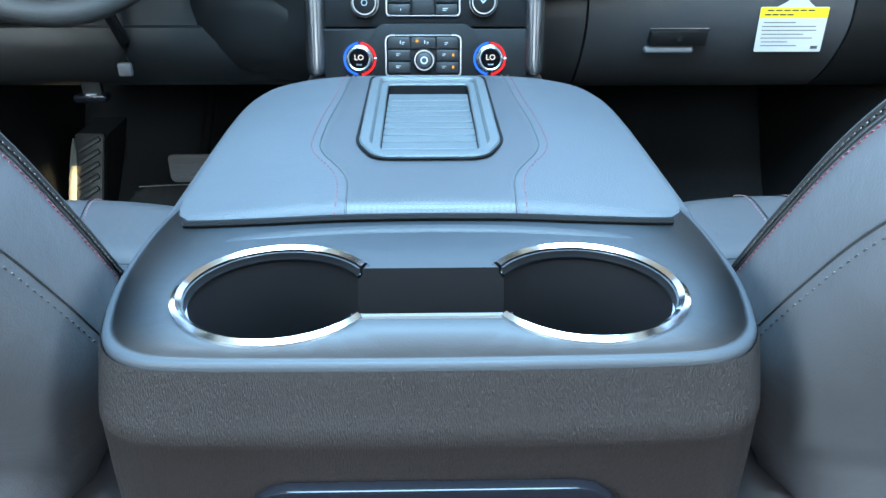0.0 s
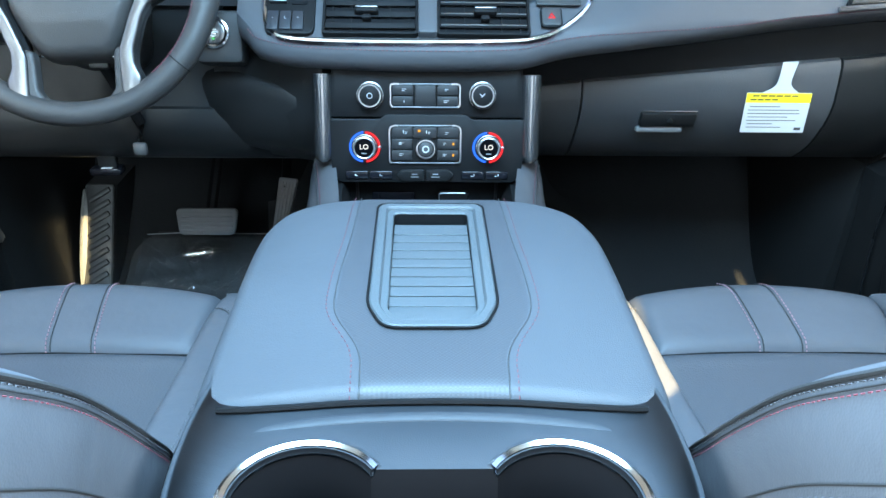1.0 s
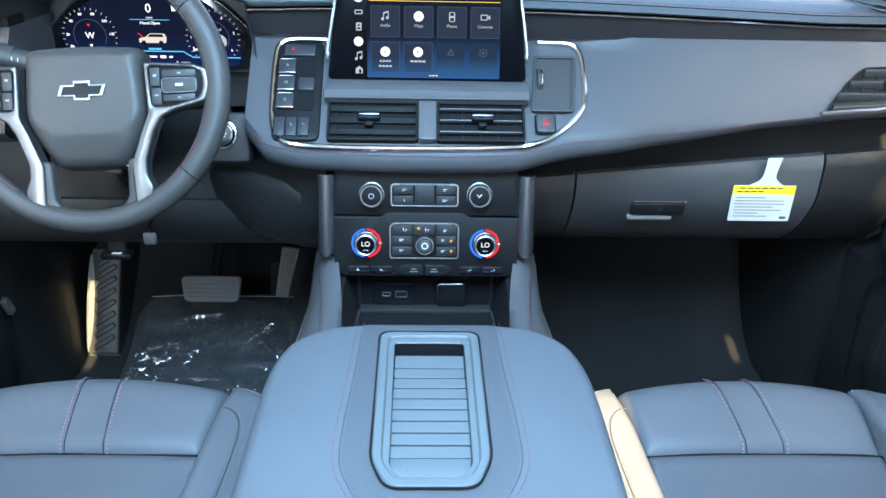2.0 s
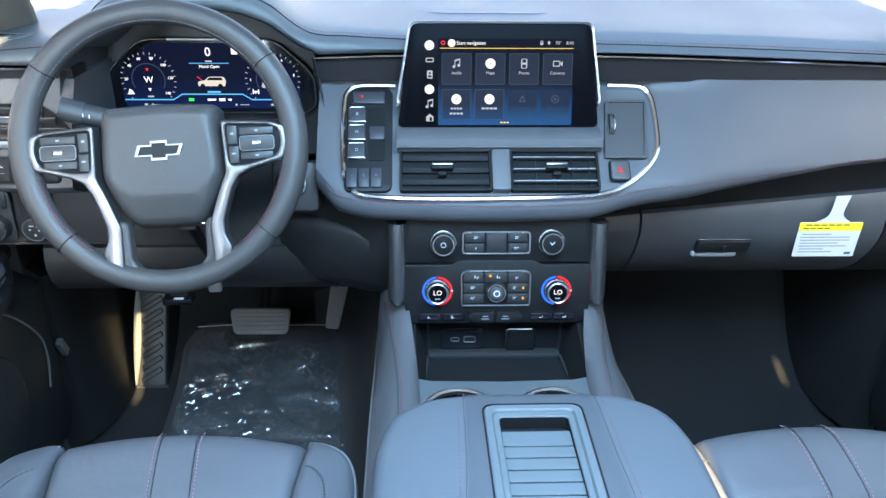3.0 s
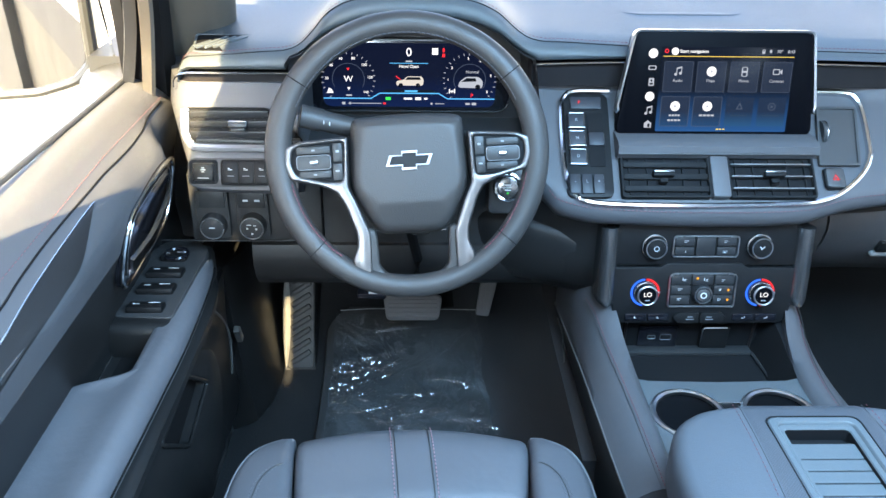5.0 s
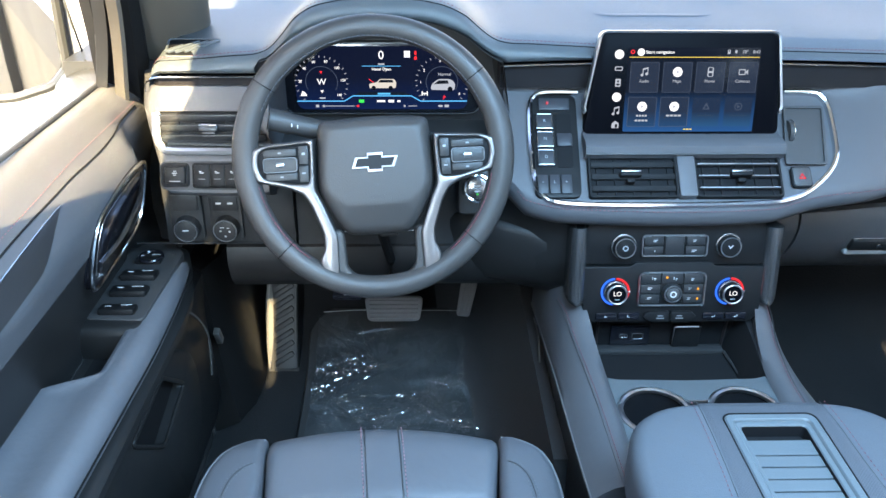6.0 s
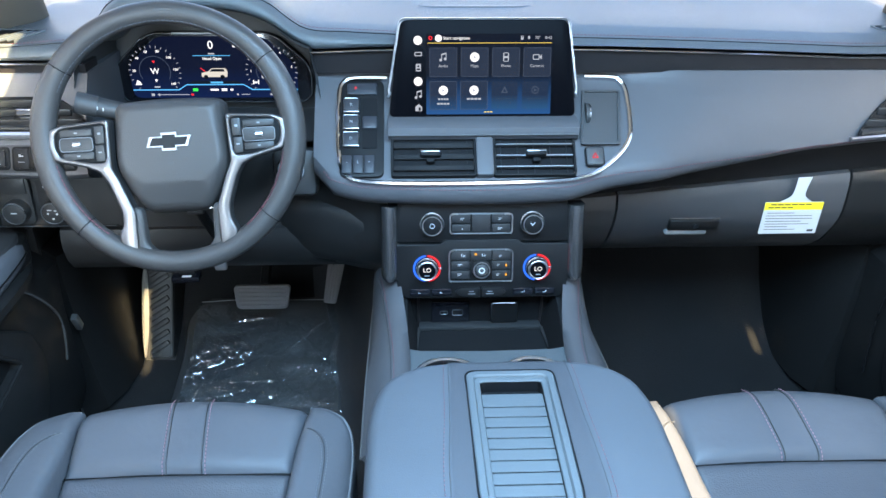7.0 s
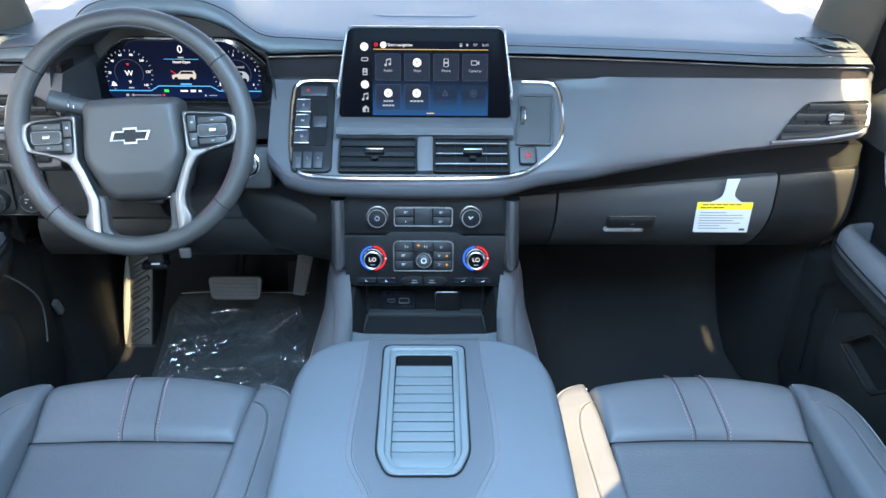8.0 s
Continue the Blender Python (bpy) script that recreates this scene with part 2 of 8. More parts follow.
def smooth_path(pts, n=8, closed=False):
    """Catmull-Rom through the points, n steps a span."""
    P = [Vector(p) for p in pts]
    k = len(P)
    out = []
    for i in range(k if closed else k - 1):
        if closed:
            a, b, c, d = P[i - 1], P[i], P[(i + 1) % k], P[(i + 2) % k]
        else:
            a, b, c, d = P[max(i - 1, 0)], P[i], P[i + 1], P[min(i + 2, k - 1)]
        for j in range(n):
            t = j / n
            out.append(0.5 * (2 * b + (c - a) * t + (2 * a - 5 * b + 4 * c - d) * t * t + (3 * b - a - 3 * c + d) * t ** 3))
    if not closed:
        out.append(P[-1])
    return out


def sweep(path, profile, closed=False, up=(0, 0, 1), m=None, caps=True):
    """profile: (side, up) points; carried along the path, its second axis near `up`."""
    P = [Vector(p) for p in path]
    n, rings = len(P), []
    for i, p in enumerate(P):
        t = (P[(i + 1) % n] - P[i - 1]) if closed else (P[min(i + 1, n - 1)] - P[max(i - 1, 0)])
        t.normalize()
        side = t.cross(Vector(up)).normalized()
        u = side.cross(t)
        rings.append([p + side * a + u * b for a, b in profile])
    return loft(rings, m=m, loop=closed, caps=caps)


def ring2(r, n=8, flat=1.0):
    return [(r * math.cos(a), r * flat * math.sin(a)) for a in np.linspace(0, 2 * math.pi, n, endpoint=False)]


def tube(path, r, n=8, closed=False, up=(0, 0, 1), m=None):
    return sweep(path, ring2(r, n), closed, up, m)


def stitches(path, step=0.006, length=0.0035, r=0.0006, up=(0, 0, 1)):
    """A row of short threads along a path."""
    P = [Vector(p) for p in path]
    bm = bmesh.new()
    d, nxt = 0.0, 0.0
    verts, faces = [], []
    for a, b in zip(P, P[1:]):
        L = (b - a).length
        if L < 1e-6:
            continue
        t = (b - a) / L
        while nxt < d + L:
            c = a + t * (nxt - d)
            side = t.cross(Vector(up)).normalized() * r
            u = Vector(up).normalized() * r
            h = t * length / 2
            k = len(verts)
            verts += [c - h - side, c - h + side, c + h + side, c + h - side, c - h * 0.6 + u * 1.6, c + h * 0.6 + u * 1.6]
            faces += [(k, k + 1, k + 4), (k + 1, k + 2, k + 5, k + 4), (k + 2, k + 3, k + 5), (k + 3, k, k + 4, k + 5)]
            nxt += step
        d += L
    me = bpy.data.meshes.new("tmp")
    me.from_pydata([tuple(v) for v in verts], [], faces)
    bm.from_mesh(me)
    bpy.data.meshes.remove(me)
    return bm


def plate(outer, depth, holes=(), m=None, bevel=0.0):
    """A flat plate in local x, y from z = 0 up to depth, with holes through it."""
    bm = bmesh.new()
    edges = []
    for loop in (outer, *holes):
        vs = [bm.verts.new((p[0], p[1], 0)) for p in loop]
        edges += [bm.edges.new((a, b)) for a, b in zip(vs, vs[1:] + vs[:1])]
    bmesh.ops.triangle_fill(bm, edges=edges, use_beauty=True, use_dissolve=False)
    ext = bmesh.ops.extrude_face_region(bm, geom=bm.faces[:])
    top = [v for v in ext["geom"] if isinstance(v, bmesh.types.BMVert)]
    bmesh.ops.translate(bm, verts=top, vec=(0, 0, depth))
    if bevel:
        tops = set(top)
        rim = [e for e in bm.edges if e.verts[0] in tops and e.verts[1] in tops and any(abs(f.normal.z) < 0.5 for f in e.link_faces)]
        bm.normal_update()
        rim = [e for e in bm.edges if e.verts[0] in tops and e.verts[1] in tops and any(abs(f.normal.z) < 0.5 for f in e.link_faces)]
        bmesh.ops.bevel(bm, geom=rim, offset=bevel, segments=2, affect="EDGES", profile=0.5)
    return put(bm, m) if m else bm


def rrect(w, h, r, n=5, cx=0.0, cy=0.0):
    out = []
    for sx, sy, a0 in ((1, 1, 0), (-1, 1, 90), (-1, -1, 180), (1, -1, 270)):
        for a in np.linspace(a0, a0 + 90, n):
            out.append((cx + sx * (w / 2 - r) + r * math.cos(radians(a)), cy + sy * (h / 2 - r) + r * math.sin(radians(a))))
    return out


def rounded(poly, r, n=4):
    """A polygon with its corners rounded."""
    P = [Vector((p[0], p[1])) for p in poly]
    out = []
    for i, p in enumerate(P):
        a, b = P[i - 1] - p, P[(i + 1) % len(P)] - p
        q = min(r, a.length * 0.45, b.length * 0.45)
        s, e = p + a.normalized() * q, p + b.normalized() * q
        for k in range(n + 1):
            t = k / n
            out.append(tuple((1 - t) ** 2 * s + 2 * t * (1 - t) * p + t * t * e))
    return out


def on_slope(x, y, z, s):
    """The frame of a surface that leans back by s metres a metre: local x to the right, y up the surface, z out to the rear of the car."""
    u = Vector((0, s, 1)).normalized()
    n = Vector((1, 0, 0)).cross(u)
    return Matrix(((1, u.x, n.x, x), (0, u.y, n.y, y), (0, u.z, n.z, z), (0, 0, 0, 1)))


def cat(tab, x):
    """A smooth curve through a table of (x, value)."""
    xs = [p[0] for p in tab]
    if x <= xs[0]:
        return tab[0][1]
    if x >= xs[-1]:
        return tab[-1][1]
    i = max(k for k in range(len(xs)) if xs[k] <= x)
    i = min(i, len(xs) - 2)
    a, b, c, d = tab[max(i - 1, 0)][1], tab[i][1], tab[i + 1][1], tab[min(i + 2, len(xs) - 1)][1]
    t = (x - xs[i]) / (xs[i + 1] - xs[i])
    return 0.5 * (2 * b + (c - a) * t + (2 * a - 5 * b + 4 * c - d) * t * t + (3 * b - a - 3 * c + d) * t ** 3)


def pillow(x0, x1, y0, y1, top, r=0.02, skirt=0.05, nu=28, nv=28, edge=None):
    """A padded block: a heightfield top(x, y) whose rim rounds down, with a skirt below."""
    def spread(a, b, n):
        m = (a + b) / 2
        h = (b - a) / 2
        return [m + h * math.sin(math.pi / 2 * (-1 + 2 * k / n)) for k in range(n + 1)]
    U, V = spread(-1, 1, nu), spread(-1, 1, nv)
    bm = bmesh.new()
    rows = []
    for v in V:
        row = []
        for u in U:
            y = (y0 + y1) / 2 + v * (y1 - y0) / 2
            ex0, ex1 = edge(y) if edge else (x0, x1)
            x = (ex0 + ex1) / 2 + u * (ex1 - ex0) / 2
            d = min((1 - abs(u)) * (ex1 - ex0) / 2, (1 - abs(v)) * (y1 - y0) / 2)
            z = top(x, y) - (r - math.sqrt(max(0, r * r - (r - min(d, r)) ** 2)))
            row.append(bm.verts.new((x, y, z)))
        rows.append(row)
    for a, b in zip(rows, rows[1:]):
        for i in range(nu):
            bm.faces.new((a[i], a[i + 1], b[i + 1], b[i]))
    rim = rows[0] + [r_[-1] for r_ in rows[1:]] + rows[-1][-2::-1] + [r_[0] for r_ in rows[-2:0:-1]]
    low = [bm.verts.new((v.co.x, v.co.y, v.co.z - skirt)) for v in rim]
    n = len(rim)
    for i in range(n):
        bm.faces.new((rim[i], low[i], low[(i + 1) % n], rim[(i + 1) % n]))
    bm.faces.new(low)
    return bm


def lettering(text, size, m, thick=0.0004, align="CENTER"):
    cu = bpy.data.curves.new("txt", "FONT")
    cu.body, cu.size, cu.extrude, cu.align_x, cu.align_y = text, size, thick, align, "CENTER"
    ob = bpy.data.objects.new("txt", cu)
    scene.collection.objects.link(ob)
    bpy.context.view_layer.update()
    me = bpy.data.meshes.new_from_object(ob.evaluated_get(bpy.context.evaluated_depsgraph_get()))
    bm = bmesh.new()
    bm.from_mesh(me)
    bpy.data.objects.remove(ob)
    bpy.data.curves.remove(cu)
    bpy.data.meshes.remove(me)
    return put(bm, m)


def bars(items, thick, m):
    """Small raised bars: (x, y, width, height)."""
    out = bmesh.new()
    for x, y, w, h in items:
        join(out, rbox(w, h, thick, 0, m=at(x, y, thick / 2)))
    return put(out, m)


def poly_circle(cx, cy, r, n=28, a0=0, a1=360):
    return [(cx + r * math.cos(radians(a)), cy + r * math.sin(radians(a))) for a in np.linspace(a0, a1, n, endpoint=(a1 - a0) < 360)]

# ---- setting ----
solid("ground", plate([(-60, -60), (60, -60), (60, 60), (-60, 60)], 0.1, m=at(0, 0, -0.62)), CONCRETE, "pale sunlit concrete lot round the car", "ground", "structure")

FX0, FX1 = -0.83, 0.83


def carpet_floor():
    """Cabin floor with the rising toe board, one sheet with thickness."""
    prof = [(-1.7, 0.0), (-0.5, 0.0), (0.5, 0.0), (1.0, 0.0), (1.15, 0.0), (1.27, 0.002), (1.38, 0.014), (1.50, 0.055), (1.58, 0.115), (1.68, 0.23), (1.84, 0.46), (1.98, 0.7), (2.0, 0.88)]
    path = smooth_path([(0, y, z) for y, z in prof], 5)
    rings = []
    for p in path:
        rings.append([Vector((FX0, p.y, p.z)), Vector((FX1, p.y, p.z)), Vector((FX1, p.y + 0.03, p.z - 0.04)), Vector((FX0, p.y + 0.03, p.z - 0.04))])
    return loft(rings)


def tunnel_carpet(s):
    """Carpet that climbs from the floor to the console's side."""
    sec = [(0.285, 0.0), (0.262, 0.006), (0.240, 0.020), (0.222, 0.050), (0.211, 0.10), (0.200, 0.18), (0.188, 0.30), (0.150, 0.30), (0.150, 0.0)]
    return loft([[Vector((s * (x + w * max(0, 0.30 - z)), y, z + dz)) for x, z in sec] for y, w, dz in ((0.90, -0.16, 0.0), (1.05, -0.05, 0.0), (1.20, 0.06, 0.0), (1.35, 0.14, 0.005), (1.50, 0.20, 0.055), (1.64, 0.26, 0.18))])


# the left carpet is the paled one, standing for more light there
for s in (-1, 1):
    solid("trim_tunnel", tunnel_carpet(s), TUNNEL_LIT if s < 0 else CARPET, "black carpet climbing the centre tunnel", "carpet", "structure", smooth=60)
solid("floor", carpet_floor(), CARPET, "black carpeted cabin floor and toe board", "floor", "structure")


def headliner():
    """Unseen roof lining; its added gap lets sun onto the passenger's bolster."""
    # front edge carried far forward to keep sun off the dash top
    outer = [(-0.62, -1.7), (0.62, -1.7), (0.62, 0.62), (0.62, 1.10), (0.60, 1.30), (0.50, 1.40), (-0.50, 1.40), (-0.60, 1.30), (-0.62, 1.10), (-0.62, 0.62)]
    gap = rrect(0.092, 0.50, 0.03, 4, 0.241, -0.44)
    roof_light = rrect(0.80, 0.68, 0.06, 5, 0, 0.27)
    return plate(outer, 0.03, [gap, roof_light], m=at(0, 0, 1.36))


solid("sunroof_panel", join(rbox(0.90, 0.76, 0.01, 0.004, m=at(0, 0.27, 1.415)), plate(rrect(0.86, 0.74, 0.06, 5, 0, 0.27), 0.02, [rrect(0.80, 0.68, 0.06, 5, 0, 0.27)], m=at(0, 0, 1.39))), GLOSSB, "dark tinted sunroof glass over the opening", "sunroof", "structure")
solid("ceiling", headliner(), HEADL, "unseen pale cloth headliner with a gap added for the sun", "ceiling", "structure")


def shell_side(s):
    """Body side: sill, pillars and roof rail, leaning in above the belt."""
    bm = bmesh.new()
    for y0, y1 in ((-0.52, -0.38), (-1.32, -1.2)):
        join(bm, loft([[Vector((s * 0.90, y, 0.74)), Vector((s * 0.66, y - 0.08, 1.36)), Vector((s * 0.72, y - 0.08, 1.38)), Vector((s * 0.96, y, 0.74))] for y in (y0, y1)]))
    # unseen roof rail, run on past the header to shade the dash top
    join(bm, loft([[Vector((s * 0.695, y, 1.335)), Vector((s * 0.61, y, 1.395)), Vector((s * 0.72, y, 1.41))] for y in (-1.7, 0.92, 1.42)]))
    join(bm, loft([[Vector((s * 0.87, y, -0.05)), Vector((s * 0.87, y, 0.75)), Vector((s * 0.97, y, 0.75)), Vector((s * 0.97, y, -0.05))] for y in (-1.7, -0.28)]))
    join(bm, loft([[Vector((s * 0.835, y, -0.05)), Vector((s * 0.835, y, 0.06)), Vector((s * 0.97, y, 0.06)), Vector((s * 0.97, y, -0.05))] for y in (-0.4, 1.3)]))
    join(bm, loft([[Vector((s * 0.83, y, -0.05)), Vector((s * 0.83, y, 0.80)), Vector((s * 0.97, y, 0.80)), Vector((s * 0.97, y, -0.05))] for y in (1.29, 2.04)]))
    return bm


def sun_mask(s):
    """Unseen panel added on the window's plane to mask the sun, with a gap."""
    # front edge set per side, where the sun on the dash end stops
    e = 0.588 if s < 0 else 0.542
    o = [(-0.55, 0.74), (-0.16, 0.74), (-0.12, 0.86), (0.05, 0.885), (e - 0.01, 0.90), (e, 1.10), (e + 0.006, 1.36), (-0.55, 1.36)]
    # made-up gap; the left one lets a sun streak onto the foot rest
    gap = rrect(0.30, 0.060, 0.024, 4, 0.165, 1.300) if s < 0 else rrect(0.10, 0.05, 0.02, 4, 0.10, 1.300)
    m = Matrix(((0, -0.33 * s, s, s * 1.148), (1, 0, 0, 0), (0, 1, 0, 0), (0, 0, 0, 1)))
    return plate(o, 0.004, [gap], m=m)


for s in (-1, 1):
    solid("trim_sun_mask", sun_mask(s), PILLAR, "unseen grey-beige panel that masks the sun", "pillar trim", "structure")
for s, nm in ((-1, "wall_left"), (1, "wall_right")):
    solid(nm, shell_side(s), PLASTIC, "dark body side with pillars and roof rail", "car body", "structure")
solid("wall_rear", join(rbox(1.8, 0.05, 0.85, 0.01, m=at(0, -1.72, 0.37)), rbox(1.3, 0.05, 0.1, 0.01, m=at(0, -1.72, 1.33))), PLASTIC, "dark rear cabin wall below the back window", "car body", "structure")
solid("wall_front", rbox(1.72, 0.04, 0.9, 0.0, m=at(0, 2.06, 0.43)), DARK, "black bulkhead behind the dashboard", "bulkhead", "structure")
solid("backdrop", loft([[Vector((50 * math.cos(a), 50 * math.sin(a), z)) for a in np.linspace(0, 2 * math.pi, 48, endpoint=False)] for z in (-0.6, 8.0)], caps=False), HAZE, "pale hazy distance round the lot", "backdrop", "structure")


def a_pillar(s):
    path = smooth_path([(s * 0.825, 1.37, 0.79), (s * 0.803, 1.30, 0.89), (s * 0.742, 1.08, 1.11), (s * 0.62, 0.62, 1.40)], 6)
    return sweep(path, [(x * 0.078, y * 0.050) for x, y in ring2(1.0, 18)])


for s in (-1, 1):
    solid("trim_pillar", a_pillar(s), PILLAR, "grey-beige windscreen pillar trim", "pillar trim", "structure")
    # frame of the front door's window, ahead of the mirror
    fr = sweep(smooth_path([(s * 0.882, 1.212, 0.775), (s * 0.832, 1.14, 0.910), (s * 0.775, 0.99, 1.11), (s * 0.70, 0.70, 1.33), (s * 0.68, -0.2, 1.35)], 5), [(-0.007, -0.008), (0.006, -0.008), (0.008, 0.0), (0.006, 0.008), (-0.007, 0.008)], up=(-s, 0, 0.45))
    join(fr, sweep([(s * 0.900, -0.2, 0.785), (s * 0.896, 0.5, 0.785), (s * 0.884, 1.21, 0.787)], ring2(0.004, 8)))
    solid("window_frame", fr, PLASTIC, "black front door window frame", "window frame", "structure")
    sail = sweep(smooth_path([(s * 0.853, 1.222, 0.770), (s * 0.809, 1.14, 0.92), (s * 0.757, 0.98, 1.10), (s * 0.69, 0.72, 1.32)], 5), [(-0.020, -0.010), (0.018, -0.010), (0.021, -0.004), (0.017, 0.006), (0.006, 0.0085), (-0.006, 0.0065), (-0.016, 0.0085), (-0.021, 0.003)], up=(-s, 0, 0.45))
    solid("trim_sail", sail, PILLAR, "grey-beige trim of the front door's window frame", "window trim", "structure")
    seal = sweep(smooth_path([(s * 0.868, 1.275, 0.76), (s * 0.836, 1.195, 0.92), (s * 0.785, 1.03, 1.11), (s * 0.71, 0.76, 1.33)], 5), ring2(0.042, 10), up=(-s, 0, 0.45))
    solid("trim_seal", seal, DARK, "black rubber door seal", "door seal", "structure")

# ---- dashboard ----
dash = thing("dashboard", "black leather-wrapped dashboard with red stitching and chrome trim", "dashboard")
LIP = [(-0.82, 1.091), (-0.62, 1.086), (-0.30, 1.08), (-0.255, 1.05), (-0.236, 1.03), (-0.184, 1.015), (-0.02, 1.011), (0.128, 1.014), (0.19, 1.03), (0.25, 1.052), (0.32, 1.078), (0.40, 1.097), (0.53, 1.112), (0.73, 1.118), (0.79, 1.13)]
LIPZ = [(-0.82, 0.656), (-0.62, 0.654), (-0.30, 0.69), (-0.255, 0.668), (-0.236, 0.649), (-0.184, 0.639), (-0.02, 0.635), (0.128, 0.638), (0.19, 0.651), (0.25, 0.660), (0.32, 0.666), (0.40, 0.670), (0.53, 0.682), (0.73, 0.701), (0.79, 0.706)]
TOPY, TOPZ, HC = 1.160, 0.798, -0.443
FAS = (1.067, 0.688, 1.06)


def droop(x):
    """How far the dash edge sinks towards its outer ends."""
    return -(0.020 if x < 0 else 0.014) * min(1, max(0, (abs(x) - 0.14) / 0.45)) ** 1.3


def round_end(x):
    """How far the dash face turns forward towards its outer ends."""
    d = max(0, abs(x) - (0.772 if x < 0 else 0.752))
    return d * d * 34


def face_section(x):
    ly, lz = cat(LIP, x) + round_end(x), cat(LIPZ, x)
    ty, tz = TOPY + round_end(x), TOPZ
    pts = [(ty + 0.03, tz)]
    w = min(1, max(0, (0.36 - x) / 0.15)) * min(1, max(0, (x + 0.5) / 0.1))
    w = w * w * (3 - 2 * w)
    wr = min(1, max(0, (0.56 - x) / 0.42)) if x > -0.5 else 0.0
    wr = wr * wr * (3 - 2 * wr)
    ze = lz + 0.010 + 0.017 * wr
    for t in np.linspace(0, 1, 11):
        bulge = 0.006 * math.sin(math.pi * t) * (1 - w)
        z = tz + (ze - tz) * t
        flat = min(FAS[0] + (z - FAS[1]) * FAS[2] + 0.002, ty + 0.012)
        y = ty + (ly - ty) * t - bulge
        pts.append((y + (flat - y) * w, z))
    py, pz = pts[-1]
    soft = [(ly - 0.001, lz + 0.0065), (ly + 0.001, lz + 0.003), (ly + 0.005, lz - 0.001), (ly + 0.012, lz - 0.005), (ly + 0.03, lz - 0.013), (ly + 0.06, lz - 0.025)]
    roll = [(-0.006, -0.007), (-0.0085, -0.017), (-0.007, -0.028), (-0.001, -0.0375), (0.010, -0.044), (0.030, -0.047)]   # leather roll under the fascia
    pts += [(a + (py + c - a) * wr, b + (pz + d - b) * wr) for (a, b), (c, d) in zip(soft, roll)]
    pts += [(ly + 0.16, lz - 0.04), (ty + 0.2, tz)]
    end = max(0, (-0.75 - x) / 0.08)   # the left end tapers in towards the bottom
    return [Vector((x + 0.45 * end * max(0, 0.755 - z), y, z)) for y, z in pts]


def lip_line(x):
    """The stitched line along the lower edge of the face."""
    p, q = face_section(x)[13], face_section(x)[12]
    return (p + q) / 2 + Vector((0, -0.0008, 0))


def spread_x(a, b, n):
    return list(np.linspace(a, b, n))


part("face_panel", loft([face_section(x) for x in spread_x(-0.262, 0.80, 75)]), LEATHER, dash, "black leather face panel")
part("face_panel", loft([face_section(x) for x in spread_x(-0.83, -0.612, 16)]), LEATHER, dash, "black leather face panel beside the wheel")


def end_drop(x):
    """The top pad's ends fall away to the doors in a round shoulder."""
    return 48 * max(0, abs(x) - (0.770 if x < 0 else 0.757)) ** 2


def band(z0, z1, out, x0, x1, n=60, flat=False):
    rings = []
    for x in np.linspace(x0, x1, n):
        y, d = TOPY + round_end(x) - out, droop(x)
        zl = z0 if flat else z0 + d
        rings.append([Vector((x, y, zl)), Vector((x, y, z1 + d - min(0.03, end_drop(x)))), Vector((x, y + 0.05, z1 + d - min(0.03, end_drop(x)))), Vector((x, y + 0.05, zl))])
    return loft(rings)


for x0, x1 in ((-0.83, -0.615), (-0.268, 0.80)):
    part("inlay", band(0.795, 0.831, -0.004, x0, x1, flat=True), STRIP, dash, "brown-black inlay strip")
    xs = np.linspace(x0, x1, 60)
    line = [Vector((x, TOPY + round_end(x) - 0.002, 0.833 + droop(x))) for x in xs if abs(x) < (0.772 if x < 0 else 0.748)]
    end = line[-1] if x1 > 0 else line[0]
    s = 1 if x1 > 0 else -1
    bend = [end + Vector((s * a, b, c)) for a, b, c in ((0.010, 0.001, -0.002), (0.018, 0.003, -0.007), (0.022, 0.006, -0.014), (0.024, 0.009, -0.025))]
    line = line + bend if x1 > 0 else bend[::-1] + line
    part("chrome_line", sweep(line, [(-0.004, -0.0012), (0.002, -0.0012), (0.003, 0.0), (0.002, 0.0012), (-0.004, 0.0012)]), CHROME, dash, "thin chrome line turning down at the end")


RISE = [(0.0, 0.921), (0.05, 0.9195), (0.09, 0.912), (0.122, 0.898), (0.148, 0.877), (0.168, 0.864), (0.19, 0.8585), (0.22, 0.8565), (0.26, 0.853), (0.32, 0.849), (0.40, 0.847), (0.60, 0.844), (1.5, 0.843)]


def edge_z(x):
    """Height of the top pad's front edge: it arches over the instruments."""
    return cat(RISE, abs(x - HC))


def hoodness(x):
    return min(1, max(0, (edge_z(x) - 0.8585) / 0.05))


def top_section(x):
    e, zf, h = round_end(x), edge_z(x), hoodness(x)
    yf = TOPY + e - 0.014 * h
    inside = abs(x - HC) < 0.178
    d = droop(x) * (1 - h) - end_drop(x)
    low = zf - 0.024 if inside else 0.836 + d
    zf += d
    mid = lambda base, k: base + max(-0.008, zf - d - 0.857) * k + d
    pts = [(yf + 0.006, low), (yf - 0.004, low + 0.005), (yf - 0.006, low + (zf - low) * 0.5), (yf - 0.003, zf - 0.004), (yf + 0.003, zf), (yf + 0.014, zf + 0.005), (1.215 + e * 0.7, mid(0.867, 1.0)), (1.30, mid(0.869, 0.8)), (1.38, mid(0.871, 0.45)), (1.46, mid(0.873, 0.15)), (1.6, 0.878 + d), (1.95, 0.885), (1.95, 0.76), (1.42, 0.76), (1.34, max(0.77, low - 0.03)), (yf + 0.03, low)]
    return [Vector((x, y, z)) for y, z in pts]


